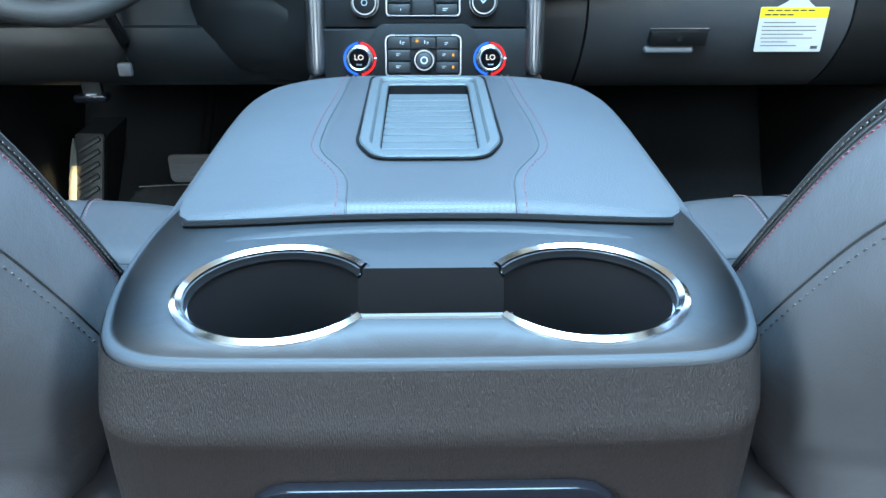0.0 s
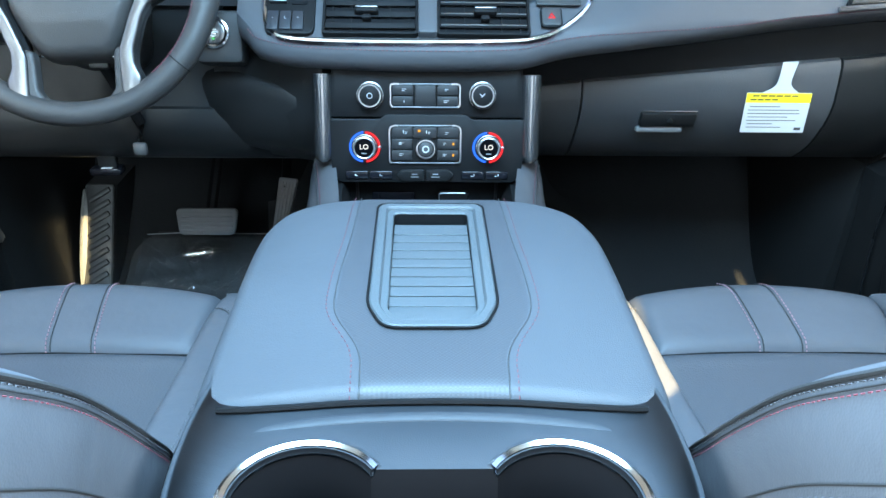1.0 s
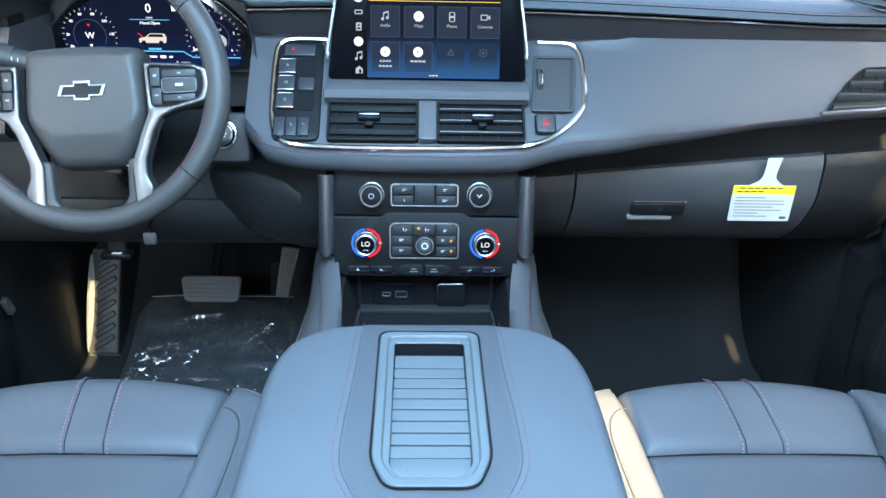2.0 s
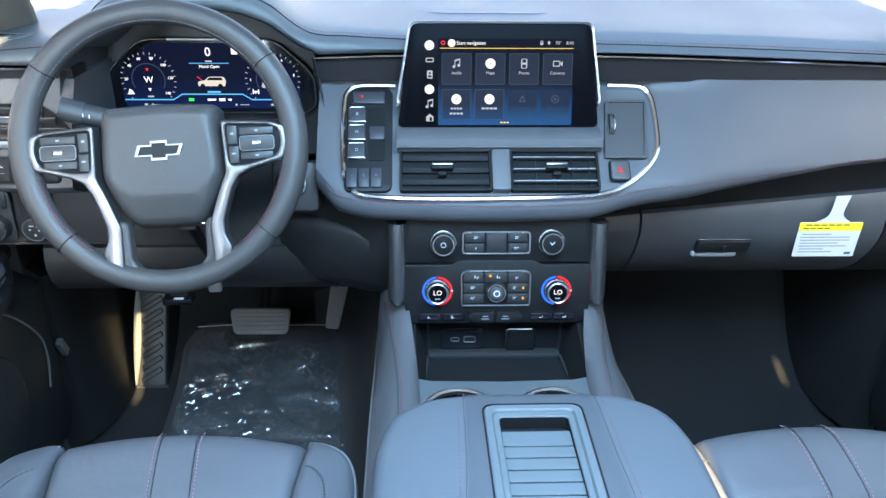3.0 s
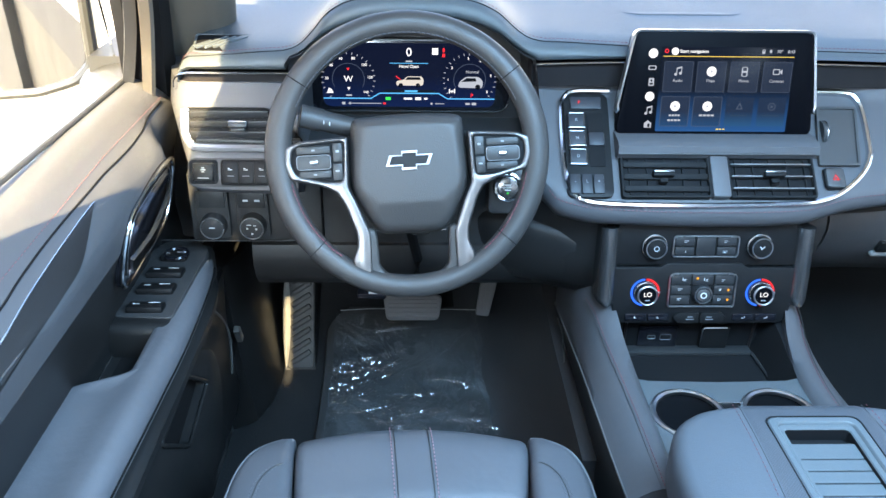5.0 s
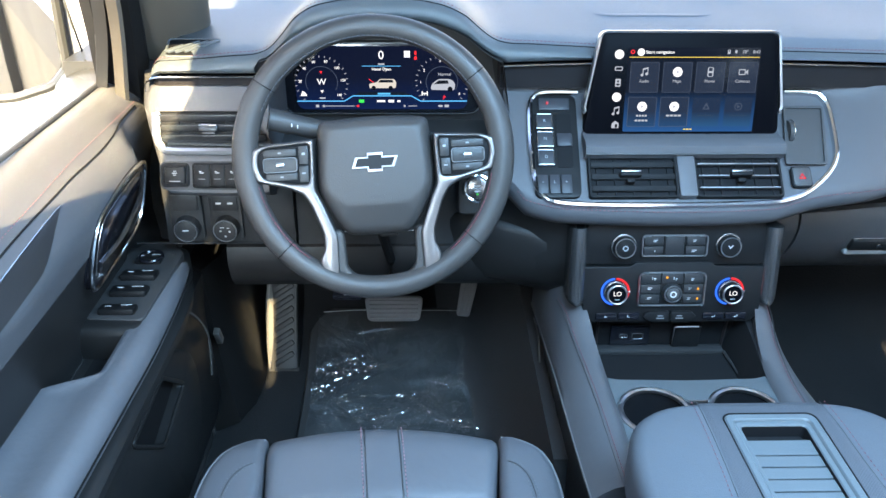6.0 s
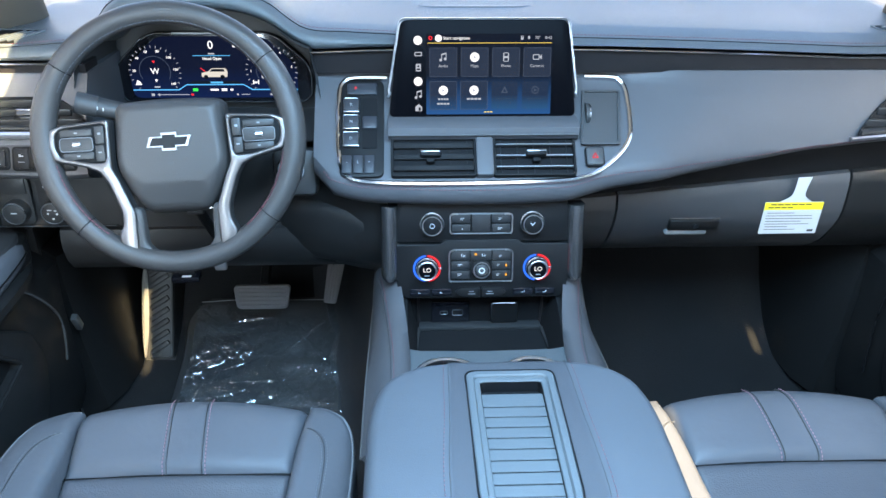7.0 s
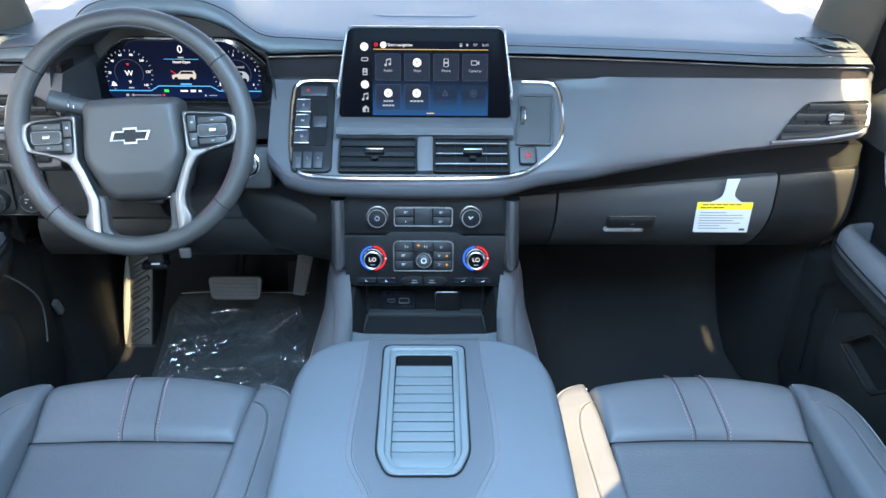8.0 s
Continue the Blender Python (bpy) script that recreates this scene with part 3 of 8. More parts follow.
part("top_pad", loft([top_section(x) for x in spread_x(-0.83, 0.83, 167)]), SOFT, dash, "soft black top pad arching over the instruments", smooth=50)
for x0, x1 in ((-0.80, 0.79),):
    part("stitching", stitches([Vector((x, TOPY + round_end(x) - 0.014 * hoodness(x) + 0.020, edge_z(x) + 0.0068 + droop(x) * (1 - hoodness(x)) - end_drop(x))) for x in np.linspace(x0, x1, 320)]), RED, dash, "red stitching")
    part("seam", tube([Vector((x, TOPY + round_end(x) - 0.014 * hoodness(x) + 0.012, edge_z(x) + 0.0040 + droop(x) * (1 - hoodness(x)) - end_drop(x))) for x in np.linspace(x0, x1, 320)], 0.0010, 5), DARK, dash, "dark seam along the top pad")
part("stitching", stitches([lip_line(x) for x in np.linspace(-0.245, 0.75, 120)], up=(0, -1, 0.3)), RED, dash, "red stitching")

def hood_cave():
    """Dark recess behind the wheel round the instruments."""
    arch = [Vector((HC + a, 0, edge_z(HC + a) - 0.023)) for a in np.linspace(-0.177, 0.177, 41)]
    low = [Vector((HC + 0.190, 0, 0.76)), Vector((HC + 0.195, 0, 0.69)), Vector((HC - 0.195, 0, 0.69)), Vector((HC - 0.190, 0, 0.76))]
    loop = [Vector((p.x, 0, p.z)) for p in arch] + low
    rings = [[Vector((HC + (p.x - HC) * k, y, 0.77 + (p.z - 0.77) * k)) for p in loop] for y, k in ((1.145, 1.0), (1.22, 0.985), (1.31, 0.95))]
    bm = loft(rings, caps=False)
    join(bm, loft([[Vector((HC + (p.x - HC) * 0.95, y, 0.77 + (p.z - 0.77) * 0.95)) for p in loop] for y in (1.31, 1.325)]))
    return bm


part("instrument_recess", hood_cave(), PLASTIC, dash, "matt black instrument recess")

# lower driver panel and column surround
def low_panel(x0, x1, prof):
    return loft([[Vector((x, y, z)) for y, z in prof] for x in np.linspace(x0, x1, 6)])


part("lower_panel", join(
    low_panel(-0.790, -0.588, [(1.138, 0.66), (1.134, 0.60), (1.130, 0.555), (1.133, 0.547), (1.145, 0.543), (1.3, 0.54), (1.3, 0.69)]),
    low_panel(-0.586, -0.30, [(1.155, 0.69), (1.150, 0.62), (1.145, 0.56), (1.143, 0.54), (1.3, 0.54), (1.3, 0.69)])), SWITCHBLK, dash, "matt black lower switch panel")
KNEE = mat("smooth_black_knee_plastic", (0.0115, 0.0110, 0.0110), 0.42, bump=0.2, scale=700, vary=0.2, spec=0.3)
part("knee_panel", loft([[Vector((x, y, z)) for y, z in [(1.150, 0.5445), (1.138, 0.538), (1.133, 0.52), (1.133, 0.503), (1.140, 0.478), (1.157, 0.456), (1.190, 0.442), (1.26, 0.438), (1.45, 0.438), (1.45, 0.5445)]] for x in np.linspace(-0.703, -0.19, 12)]), KNEE, dash, "black knee panel under the wheel")
part("column_surround", loft([[Vector((x, y0 + dy, z)) for dy, z in ((0.0, 0.665), (-0.008, 0.60), (-0.012, 0.54), (0.0, 0.495), (0.03, 0.462), (0.25, 0.456), (0.25, 0.665))] for x, y0 in ((-0.32, 1.15), (-0.28, 1.138), (-0.24, 1.12), (-0.20, 1.102), (-0.165, 1.09), (-0.150, 1.085))]), DOORBLK, dash, "black panel between column and stack", smooth=60)

KB = [(-0.375, 1.160, 0.600), (-0.345, 1.148, 0.603), (-0.31, 1.128, 0.603), (-0.27, 1.112, 0.601), (-0.22, 1.096, 0.596), (-0.185, 1.087, 0.588), (-0.164, 1.090, 0.578)]
part("knee_bolster", loft([[Vector((x, y + dy, z)) for dy, z in ((0.10, zt + 0.004), (0.030, zt + 0.001), (0.016, zt - 0.003), (0.006, zt - 0.010), (0.001, zt - 0.020), (0.0, zt - 0.034), (0.002, 0.535), (0.010, 0.505), (0.024, 0.480), (0.05, 0.465), (0.10, 0.458), (0.25, 0.456))] for x, y, zt in smooth_path(KB, 4)]), KNEE, dash, "rounded knee bolster beside the column", smooth=70)
# glove box side
def glove_section(x):
    zt = 0.576 + (x - 0.24) * 0.095
    pts = [(1.19, zt), (1.181, zt - 0.003), (1.177, zt - 0.010), (1.175, zt - 0.025), (1.175, 0.545), (1.180, 0.525), (1.191, 0.503), (1.206, 0.481), (1.223, 0.460), (1.245, 0.440), (1.27, 0.422), (1.32, 0.408), (1.5, 0.40), (1.5, zt + 0.02)]
    return [Vector((x, y, z)) for y, z in pts]


part("glove_box_door", loft([glove_section(x) for x in np.linspace(0.248, 0.652, 16)]), GLOVE, dash, "black glove box door")
part("end_panel", loft([glove_section(x) for x in np.linspace(0.656, 0.80, 6)]), DOORBLK, dash, "black lower end panel")
part("side_panel", loft([glove_section(x) for x in np.linspace(0.15, 0.244, 6)]), PLASTIC, dash, "black panel beside the stack")
part("under_panel", loft([[Vector((x, y, z)) for y, z in ((1.19, 0.67), (1.19, 0.56), (1.3, 0.56), (1.3, 0.67))] for x in (0.13, 0.80)]), DARK, dash, "black gap under the face panel")
part("under_panel", rbox(1.2, 0.4, 0.02, 0, m=at(0.2, 1.72, 0.46)), DARK, dash, "black closing panel under the dash")
gh = part("glove_box_handle", rbox(0.090, 0.018, 0.026, 0.003, m=at(0.390, 1.185, 0.517) @ pose(0, 0, 0, 22)), DOORBLK, dash, "black glove box latch")
part("latch_line", tube([(0.345, 1.1745, 0.5300), (0.435, 1.1745, 0.5300)], 0.0009, 6), SMOKE, gh, "thin pale upper edge")
part("key_cylinder", cyl(0.005, 0.002, 18, m=at(0.392, 1.1745, 0.5150) @ pose(0, 0, 0, 112)), SMOKE, gh, "small lock cylinder")
PULL = mat("grey_latch_lip", (0.13, 0.13, 0.13), 0.4, vary=0.1)
part("glove_box_pull", rbox(0.078, 0.014, 0.012, 0.005, 3, m=at(0.381, 1.194, 0.4955)), PULL, gh, "satin lower lip of the latch")

# chrome surround of the centre fascia


def fas(x, z, out=0.0):
    n = Vector((0, -1, 1.06)).normalized()
    return Vector((x, FAS[0] + (z - FAS[1]) * FAS[2], z)) + n * out


SUR = smooth_path([fas(*p, 0.004) for p in ((-0.150, 0.784), (-0.200, 0.784), (-0.218, 0.778), (-0.224, 0.764), (-0.2245, 0.72), (-0.221, 0.685), (-0.212, 0.671), (-0.193, 0.663), (-0.133, 0.6595), (-0.017, 0.659), (0.108, 0.661), (0.150, 0.665), (0.180, 0.674), (0.212, 0.693), (0.228, 0.712), (0.231, 0.735), (0.2295, 0.765), (0.222, 0.779), (0.208, 0.784), (0.165, 0.785))], 6)
NF = Vector((0, -1, 1.06)).normalized()
part("chrome_surround", sweep(SUR, [(-0.0037, -0.006), (0.0037, -0.006), (0.003, 0.0025), (0, 0.0042), (-0.003, 0.0025)], up=NF), CHROME, dash, "polished chrome surround")

# ---- touchscreen ----
TILE = screen_mat("lit_upper_tile", (0.020, 0.030, 0.055), (0.020, 0.030, 0.055), 0.07)
TILE_LOW = screen_mat("lit_lower_tile", (0.018, 0.030, 0.060), (0.016, 0.060, 0.150), 0.07)
TILE_OFF = screen_mat("lit_unused_tile", (0.014, 0.028, 0.062), (0.020, 0.085, 0.200), 0.07)
G_FAINT = glow("lit_faint_blue", (0.06, 0.12, 0.22), 0.03)


def music_note(x, y, m):
    """Two joined notes, tilted beam."""
    return join(plate([(x - 0.0030, y - 0.0042), (x - 0.0019, y - 0.0042), (x - 0.0019, y + 0.0030), (x + 0.0038, y + 0.0046), (x + 0.0038, y - 0.0026), (x + 0.0049, y - 0.0026), (x + 0.0049, y + 0.0070), (x - 0.0030, y + 0.0050)], 0.0004, m=m), plate(poly_circle(x - 0.0038, y - 0.0042, 0.0021, 14), 0.0004, m=m), plate(poly_circle(x + 0.0030, y - 0.0026, 0.0021, 14), 0.0004, m=m))


def touchscreen():
    t = thing("touchscreen", "wide touchscreen in a chrome-edged black frame, app tiles lit", "screen")
    M = on_slope(0, 1.117, 0.742, 0.2)
    H = 0.148
    out = [(-0.1465, -0.004), (0.1455, -0.004), (0.1285, H - 0.006), (-0.1265, H - 0.006)]
    part("bezel", plate(rounded(out, 0.012), 0.028, m=M @ at(0, 0, -0.026), bevel=0.002), BEZEL, t, "gloss black bezel")
    rim = [Vector((p[0], p[1], 0.001)) for p in rounded([(-0.1475, 0.03), (-0.1275, H - 0.004), (0.1295, H - 0.004), (0.1465, 0.03)], 0.010, 6)][3:-3]
    part("rim", sweep([(-0.1475, 0.028, 0.0)] + [tuple(v) for v in rim] + [(0.1465, 0.028, 0.0)], [(-0.0015, -0.01), (0.002, -0.01), (0.002, 0.002), (-0.001, 0.003)], up=(0, 0, 1), m=M), SATIN, t, "silver rim")
    disp = part("display", plate(rrect(0.193, 0.1205, 0.001, 2, 0.0085, 0.0612), 0.001), SCREEN, t, "lit blue-black display", smooth=0)
    disp.matrix_basis = M @ at(0, 0, 0.002)
    S = M @ at(0, 0, 0.0032)
    th = 0.0004
    part("status_line", bars([(0.009, 0.1082, 0.189, 0.0008)], th, S), G_YELLOW, t, "yellow line under the status row")
    part("caption", lettering("Start navigation", 0.0066, S @ at(-0.0415, 0.1152, 0), align="CENTER"), G_WHITE, t, "white words Start navigation")
    part("clock", lettering("8:43", 0.0062, S @ at(0.0985, 0.1156, 0)), G_PALE, t, "clock digits")
    part("temperature", lettering("70\u00b0", 0.0062, S @ at(0.0820, 0.1156, 0)), G_PALE, t, "temperature digits")
    part("status_icon", join(plate(rrect(0.0040, 0.0058, 0.0006, 2, 0.0583, 0.1157), th, [rrect(0.0024, 0.0018, 0.0004, 2, 0.0583, 0.1170)], m=S), plate(rrect(0.0032, 0.0048, 0.0015, 3, 0.0686, 0.1160), th, m=S)), G_PALE, t)
    part("status_dot", plate(poly_circle(-0.0690, 0.1152, 0.0052, 24), th, m=S), G_WHITE, t)
    part("alert_icon", plate(poly_circle(-0.0811, 0.1156, 0.0030, 16), th, [poly_circle(-0.0811, 0.1156, 0.0018, 12)], m=S), G_RED, t)
    part("page_dots", bars([(0.0036 + k * 0.0046, 0.0045, 0.0034, 0.0014) for k in range(3)], th, S), G_YELLOW, t)
    # column of symbols beside the tiles
    for y in (0.1122, 0.0514):
        part("side_icon", plate(poly_circle(-0.1003, y, 0.0066, 24), th, m=S), G_WHITE, t)
        part("side_glyph", bars([(-0.0996, y + 0.0014, 0.0030, 0.0008), (-0.0985, y - 0.0002, 0.0008, 0.0030)], th, S @ at(0, 0, 0.0003)), G_PALE, t)
    part("side_icon", plate(rrect(0.0115, 0.0062, 0.0015, 3, -0.0999, 0.0921), th, [rrect(0.0085, 0.0036, 0.0008, 3, -0.0999, 0.0921)], m=S), G_PALE, t)
    part("side_icon", plate(rrect(0.0078, 0.0112, 0.001, 3, -0.0998, 0.0720), th, [rrect(0.0050, 0.0026, 0.0005, 2, -0.0998, 0.0695), poly_circle(-0.0998, 0.0740, 0.0016, 10)], m=S), G_PALE, t)
    part("side_icon", music_note(-0.1000, 0.0312, S), G_PALE, t)
    part("side_icon", join(plate([(-0.1050, 0.0062), (-0.0946, 0.0062), (-0.0946, 0.0130), (-0.0998, 0.0170), (-0.1050, 0.0130)], th, [rrect(0.0034, 0.0052, 0.0004, 2, -0.0984, 0.0094)], m=S)), G_PALE, t)
    names = (("Audio", "note"), ("Maps", "dot"), ("Phone", "phone"), ("Cameras", "cam"), ("", "dot"), ("", "dot"), ("", "tri"), ("", "play"))
    for k, (word, ic) in enumerate(names):
        r, c = divmod(k, 4)
        cx, cy = -0.0618 + c * (0.0480 if r == 0 else 0.0474), (0.0797, 0.0300)[r]
        w, h = 0.0420, 0.0432
        live = k < 6
        tl = part("tile", plate(rrect(w - 0.0016, h - 0.0016, 0.0012, 3, cx, cy), 0.0002, m=S), TILE if r == 0 else (TILE_LOW if live else TILE_OFF), t, "dark blue app tile" if live else "greyed-out app tile")
        if live:
            part("tile_edge", plate(rrect(w, h, 0.0014, 3, cx, cy), 0.0003, [rrect(w - 0.0012, h - 0.0012, 0.0010, 3, cx, cy)], m=S), G_DIM, tl)
        iy = cy + 0.0076
        if ic == "dot":
            b = plate(poly_circle(cx, iy, 0.0070, 26), th, m=S)
        elif ic == "note":
            b = music_note(cx, iy, S)
        elif ic == "phone":
            b = plate(rrect(0.0086, 0.0136, 0.0018, 3, cx, iy), th, [rrect(0.0056, 0.0046, 0.0008, 3, cx, iy + 0.0036), rrect(0.0056, 0.0046, 0.0008, 3, cx, iy - 0.0036)], m=S)
        elif ic == "cam":
            b = join(plate(rrect(0.0100, 0.0080, 0.001, 3, cx - 0.0018, iy), th, [rrect(0.0076, 0.0056, 0.0007, 3, cx - 0.0018, iy)], m=S), plate([(cx + 0.0036, iy - 0.0010), (cx + 0.0068, iy - 0.0036), (cx + 0.0068, iy + 0.0036), (cx + 0.0036, iy + 0.0010)], th, m=S))
        elif ic == "tri":
            b = plate([(cx - 0.0052, iy - 0.004), (cx + 0.0052, iy - 0.004), (cx, iy + 0.006)], th, [[(cx - 0.0030, iy - 0.0028), (cx + 0.0030, iy - 0.0028), (cx, iy + 0.0030)]], m=S)
        else:
            b = join(plate(poly_circle(cx, iy, 0.0056, 22), th, [poly_circle(cx, iy, 0.0046, 22)], m=S), plate([(cx - 0.0016, iy - 0.0024), (cx + 0.0028, iy), (cx - 0.0016, iy + 0.0024)], th, m=S))
        part("tile_icon", b, (G_WHITE if ic == "dot" else G_PALE) if live else G_DIM, tl)
        if ic == "dot":
            part("tile_glyph", plate([(cx - 0.0018, iy - 0.0026), (cx + 0.0028, iy), (cx - 0.0018, iy + 0.0026)], 0.0003, m=S @ at(0, 0, 0.0004)), G_PALE, tl)
        if word:
            part("tile_word", lettering(word, 0.0060, S @ at(cx, cy - 0.0055, 0)), G_PALE, tl)
        elif live:
            rows_ = [(cx, cy - 0.0056, 0.0170, 0.0026), (cx, cy - 0.0127, 0.0200, 0.0026)] if k == 4 else [(cx, cy - 0.0054, 0.0230, 0.0026)]
            part("tile_word", bars([(x + (q - 1.5) * wd / 4, y, wd / 4 - 0.0011, hh) for x, y, wd, hh in rows_ for q in range(4)], th, S), G_PALE, tl)
        else:
            part("tile_word", bars([(cx, cy - 0.0054, 0.0240, 0.0014)], th, S), G_FAINT, tl)
    return t


touchscreen()

# ---- padded shelf, vents and switches of the centre fascia ----
part("screen_shelf", loft([[Vector((x, y, z)) for y, z in ((1.118, 0.740), (1.088, 0.738), (1.080, 0.733), (1.078, 0.724), (1.083, 0.714), (1.095, 0.711), (1.15, 0.711), (1.15, 0.740))] for x in np.linspace(-0.147, 0.146, 12)]), LEATHER, dash, "leather-wrapped shelf under the screen")
part("shelf_piping", tube([(x, 1.0775, 0.7225) for x in np.linspace(-0.147, 0.146, 12)], 0.0012, 6), PLASTIC, dash)


def fascia_vent(x0, x1, tab_x, open_slats):
    v = thing("air_vent", "black air vent with chrome-tipped slats in the dash", "air vent", "dash air vents")
    s = 1.06
    z0, z1 = 0.6675, 0.710
    w = x1 - x0
    M = on_slope((x0 + x1) / 2, FAS[0] + (z0 - FAS[1]) * s, z0, s)
    h = (z1 - z0) * math.sqrt(1 + s * s)
    part("vent_frame", plate(rrect(w, h + 0.004, 0.004, 3, 0, h / 2), 0.012, [rrect(w - 0.007, h - 0.003, 0.003, 3, 0, h / 2)], m=M @ at(0, 0, -0.003), bevel=0.001), VENTBLK, v)
    part("vent_cavity", rbox(w - 0.004, h, 0.004, 0, m=M @ at(0, h / 2, -0.0005)), DARK, v)
    for k in range(3):
        y = h * (0.2 + 0.3 * k)
        part("slat", rbox(w - 0.008, 0.0022 if open_slats else 0.0085, 0.007, 0.0009, m=M @ at(0, y, 0.005) @ pose(0, 0, 0, 35 if open_slats else 15)), VENTBLK, v)
        if open_slats:
            part("slat_edge", rbox(w - 0.010, 0.0012, 0.0012, 0, m=M @ at(0, y, 0.0095)), SATIN, v, "thin bright slat edge")
    for k in range(5):
        part("blade", rbox(0.0015, h - 0.006, 0.005, 0, m=M @ at(-w / 2 + w * (k + 0.5) / 5, h / 2, 0.0025)), VENTBLK, v)
    tab = part("vent_tab", join(rbox(0.032, 0.009, 0.012, 0.003, m=M @ at(tab_x, h * 0.52, 0.012)), rbox(0.012, 0.007, 0.010, 0.002, m=M @ at(tab_x, h * 0.36, 0.010))), VENTBLK, v)
    part("tab_trim", rbox(0.030, 0.0035, 0.0025, 0.001, m=M @ at(tab_x, h * 0.56, 0.0185)), SMOKE, tab, "satin tab trim")
    return v


fascia_vent(-0.143, -0.013, -0.005, False)
fascia_vent(0.013, 0.140, 0.002, True)
part("vent_divider", plate(rrect(0.026, 0.065, 0.003, 3), 0.014, m=on_slope(0.0, 1.067, 0.689, 1.06) @ at(0, 0, -0.002), bevel=0.002), LEATHER, dash, "panel between the vents")


KEYGREY = mat("satin_grey_key", (0.021, 0.0215, 0.025), 0.42, vary=0.1, spec=0.2)


def shifter():
    t = thing("gear_selector", "push-button gear selector with silver-edged keys", "gear selector")
    M = on_slope(-0.19, FAS[0] + (0.72 - FAS[1]) * 1.06, 0.72, 1.06)
    part("base", plate(rounded([(-0.031, -0.078), (0.036, -0.078), (0.036, 0.088), (-0.030, 0.088)], 0.012), 0.006, m=M, bevel=0.001), STACKBLK, t)
    part("slot", plate(rrect(0.023, 0.086, 0.003, 3, 0.0145, 0.012), 0.0065, m=M @ at(0, 0, 0.001)), DARK, t)
    part("slot_bridge", rbox(0.0235, 0.022, 0.006, 0.003, m=M @ at(0.0145, 0.012, 0.0085)), KEYGREY, t)
    p = part("key", rbox(0.046, 0.020, 0.006, 0.002, m=M @ at(0.002, 0.071, 0.007)), KEYGREY, t, "park key")
    part("letter", lettering("P", 0.0075, M @ at(-0.008, 0.071, 0.0103)), G_RED, p, "lit red letter P")
    for k, ch in enumerate("RND"):
        y = 0.041 - k * 0.029
        kk = part("key", rbox(0.025, 0.025, 0.010, 0.002, m=M @ at(-0.014, y, 0.008)), KEYGREY, t)
        part("key_rim", tube([(x, q, 0.0130) for x, q in rrect(0.0225, 0.0225, 0.002, 3, -0.014, y)], 0.0006, 5, True, m=M), SMOKE, kk, "silver key rim")
        part("letter", lettering(ch, 0.0065, M @ at(-0.014, y, 0.0133)), DIMICON, kk)
        part("key_edge", rbox(0.0245, 0.0016, 0.002, 0.0006, m=M @ at(-0.014, y - 0.0118, 0.0126)), SATIN, kk, "chrome key edge")
    for k, ch in enumerate("-L+"):
        kk = part("key", rbox(0.0155, 0.030, 0.005, 0.0015, m=M @ at(-0.020 + k * 0.017, -0.058, 0.007)), KEYGREY, t)
        part("letter", lettering(ch, 0.007, M @ at(-0.020 + k * 0.017, -0.055, 0.0098)), DIMICON, kk)


shifter()


def right_fascia():
    M = on_slope(0.19, FAS[0] + (0.725 - FAS[1]) * 1.06, 0.725, 1.06)
    tr = part("phone_pocket", plate(rounded([(-0.040, -0.034), (0.022, -0.034), (0.030, 0.062), (-0.031, 0.062)], 0.004), 0.003, [rounded([(-0.036, -0.030), (0.018, -0.030), (0.026, 0.058), (-0.027, 0.058)], 0.003)], m=M @ at(0, 0, 0.004), bevel=0.0008), PLASTIC, dash, "shallow recessed panel")
    part("pocket_floor", plate(rounded([(-0.036, -0.030), (0.018, -0.030), (0.026, 0.058), (-0.027, 0.058)], 0.003), 0.001, m=M @ at(0, 0, 0.0025)), PLASTIC, tr)
    h = thing("thumb_wheel", "chrome-edged thumb wheel in the dash", "control wheel")
    part("wheel", join(cyl(0.019, 0.007, 32, bevel=0.002, m=M @ at(-0.0285, 0.022, -0.004) @ pose(0, 0, 0, 0, 90, 0))), PLASTIC, h)
    part("wheel_rim", join(tube([(0.0, 0.019 * math.cos(a), 0.019 * math.sin(a)) for a in np.linspace(0, 2 * math.pi, 32, endpoint=False)], 0.0012, 6, True, up=(1, 0, 0), m=M @ at(-0.0225, 0.022, -0.004))), CHROME, h, "chrome rim")
    hz = thing("hazard_switch", "square hazard switch with a red triangle", "switch")
    part("frame", plate(rrect(0.030, 0.033, 0.005, 4), 0.003, m=on_slope(0.170, 1.067, 0.688, 1.06) @ at(0, 0, 0.003), bevel=0.0008), DARK, hz)
    part("button", plate(rrect(0.026, 0.029, 0.004, 4), 0.003, m=on_slope(0.170, 1.067, 0.688, 1.06) @ at(0, 0, 0.0052), bevel=0.0008), PLASTIC, hz)
    part("triangle", plate([(-0.005, -0.004), (0.005, -0.004), (0, 0.005)], 0.0005, [[(-0.003, -0.0028), (0.003, -0.0028), (0, 0.0027)]], m=on_slope(0.170, 1.067, 0.688, 1.06) @ at(0, 0, 0.0084)), G_RED, hz)


right_fascia()

# ---- centre stack ----
STK = 0.21


def stk(x, z, out=0.0):
    return on_slope(x, 1.041 + (z - 0.511) * STK, z, STK) @ at(0, 0, out)


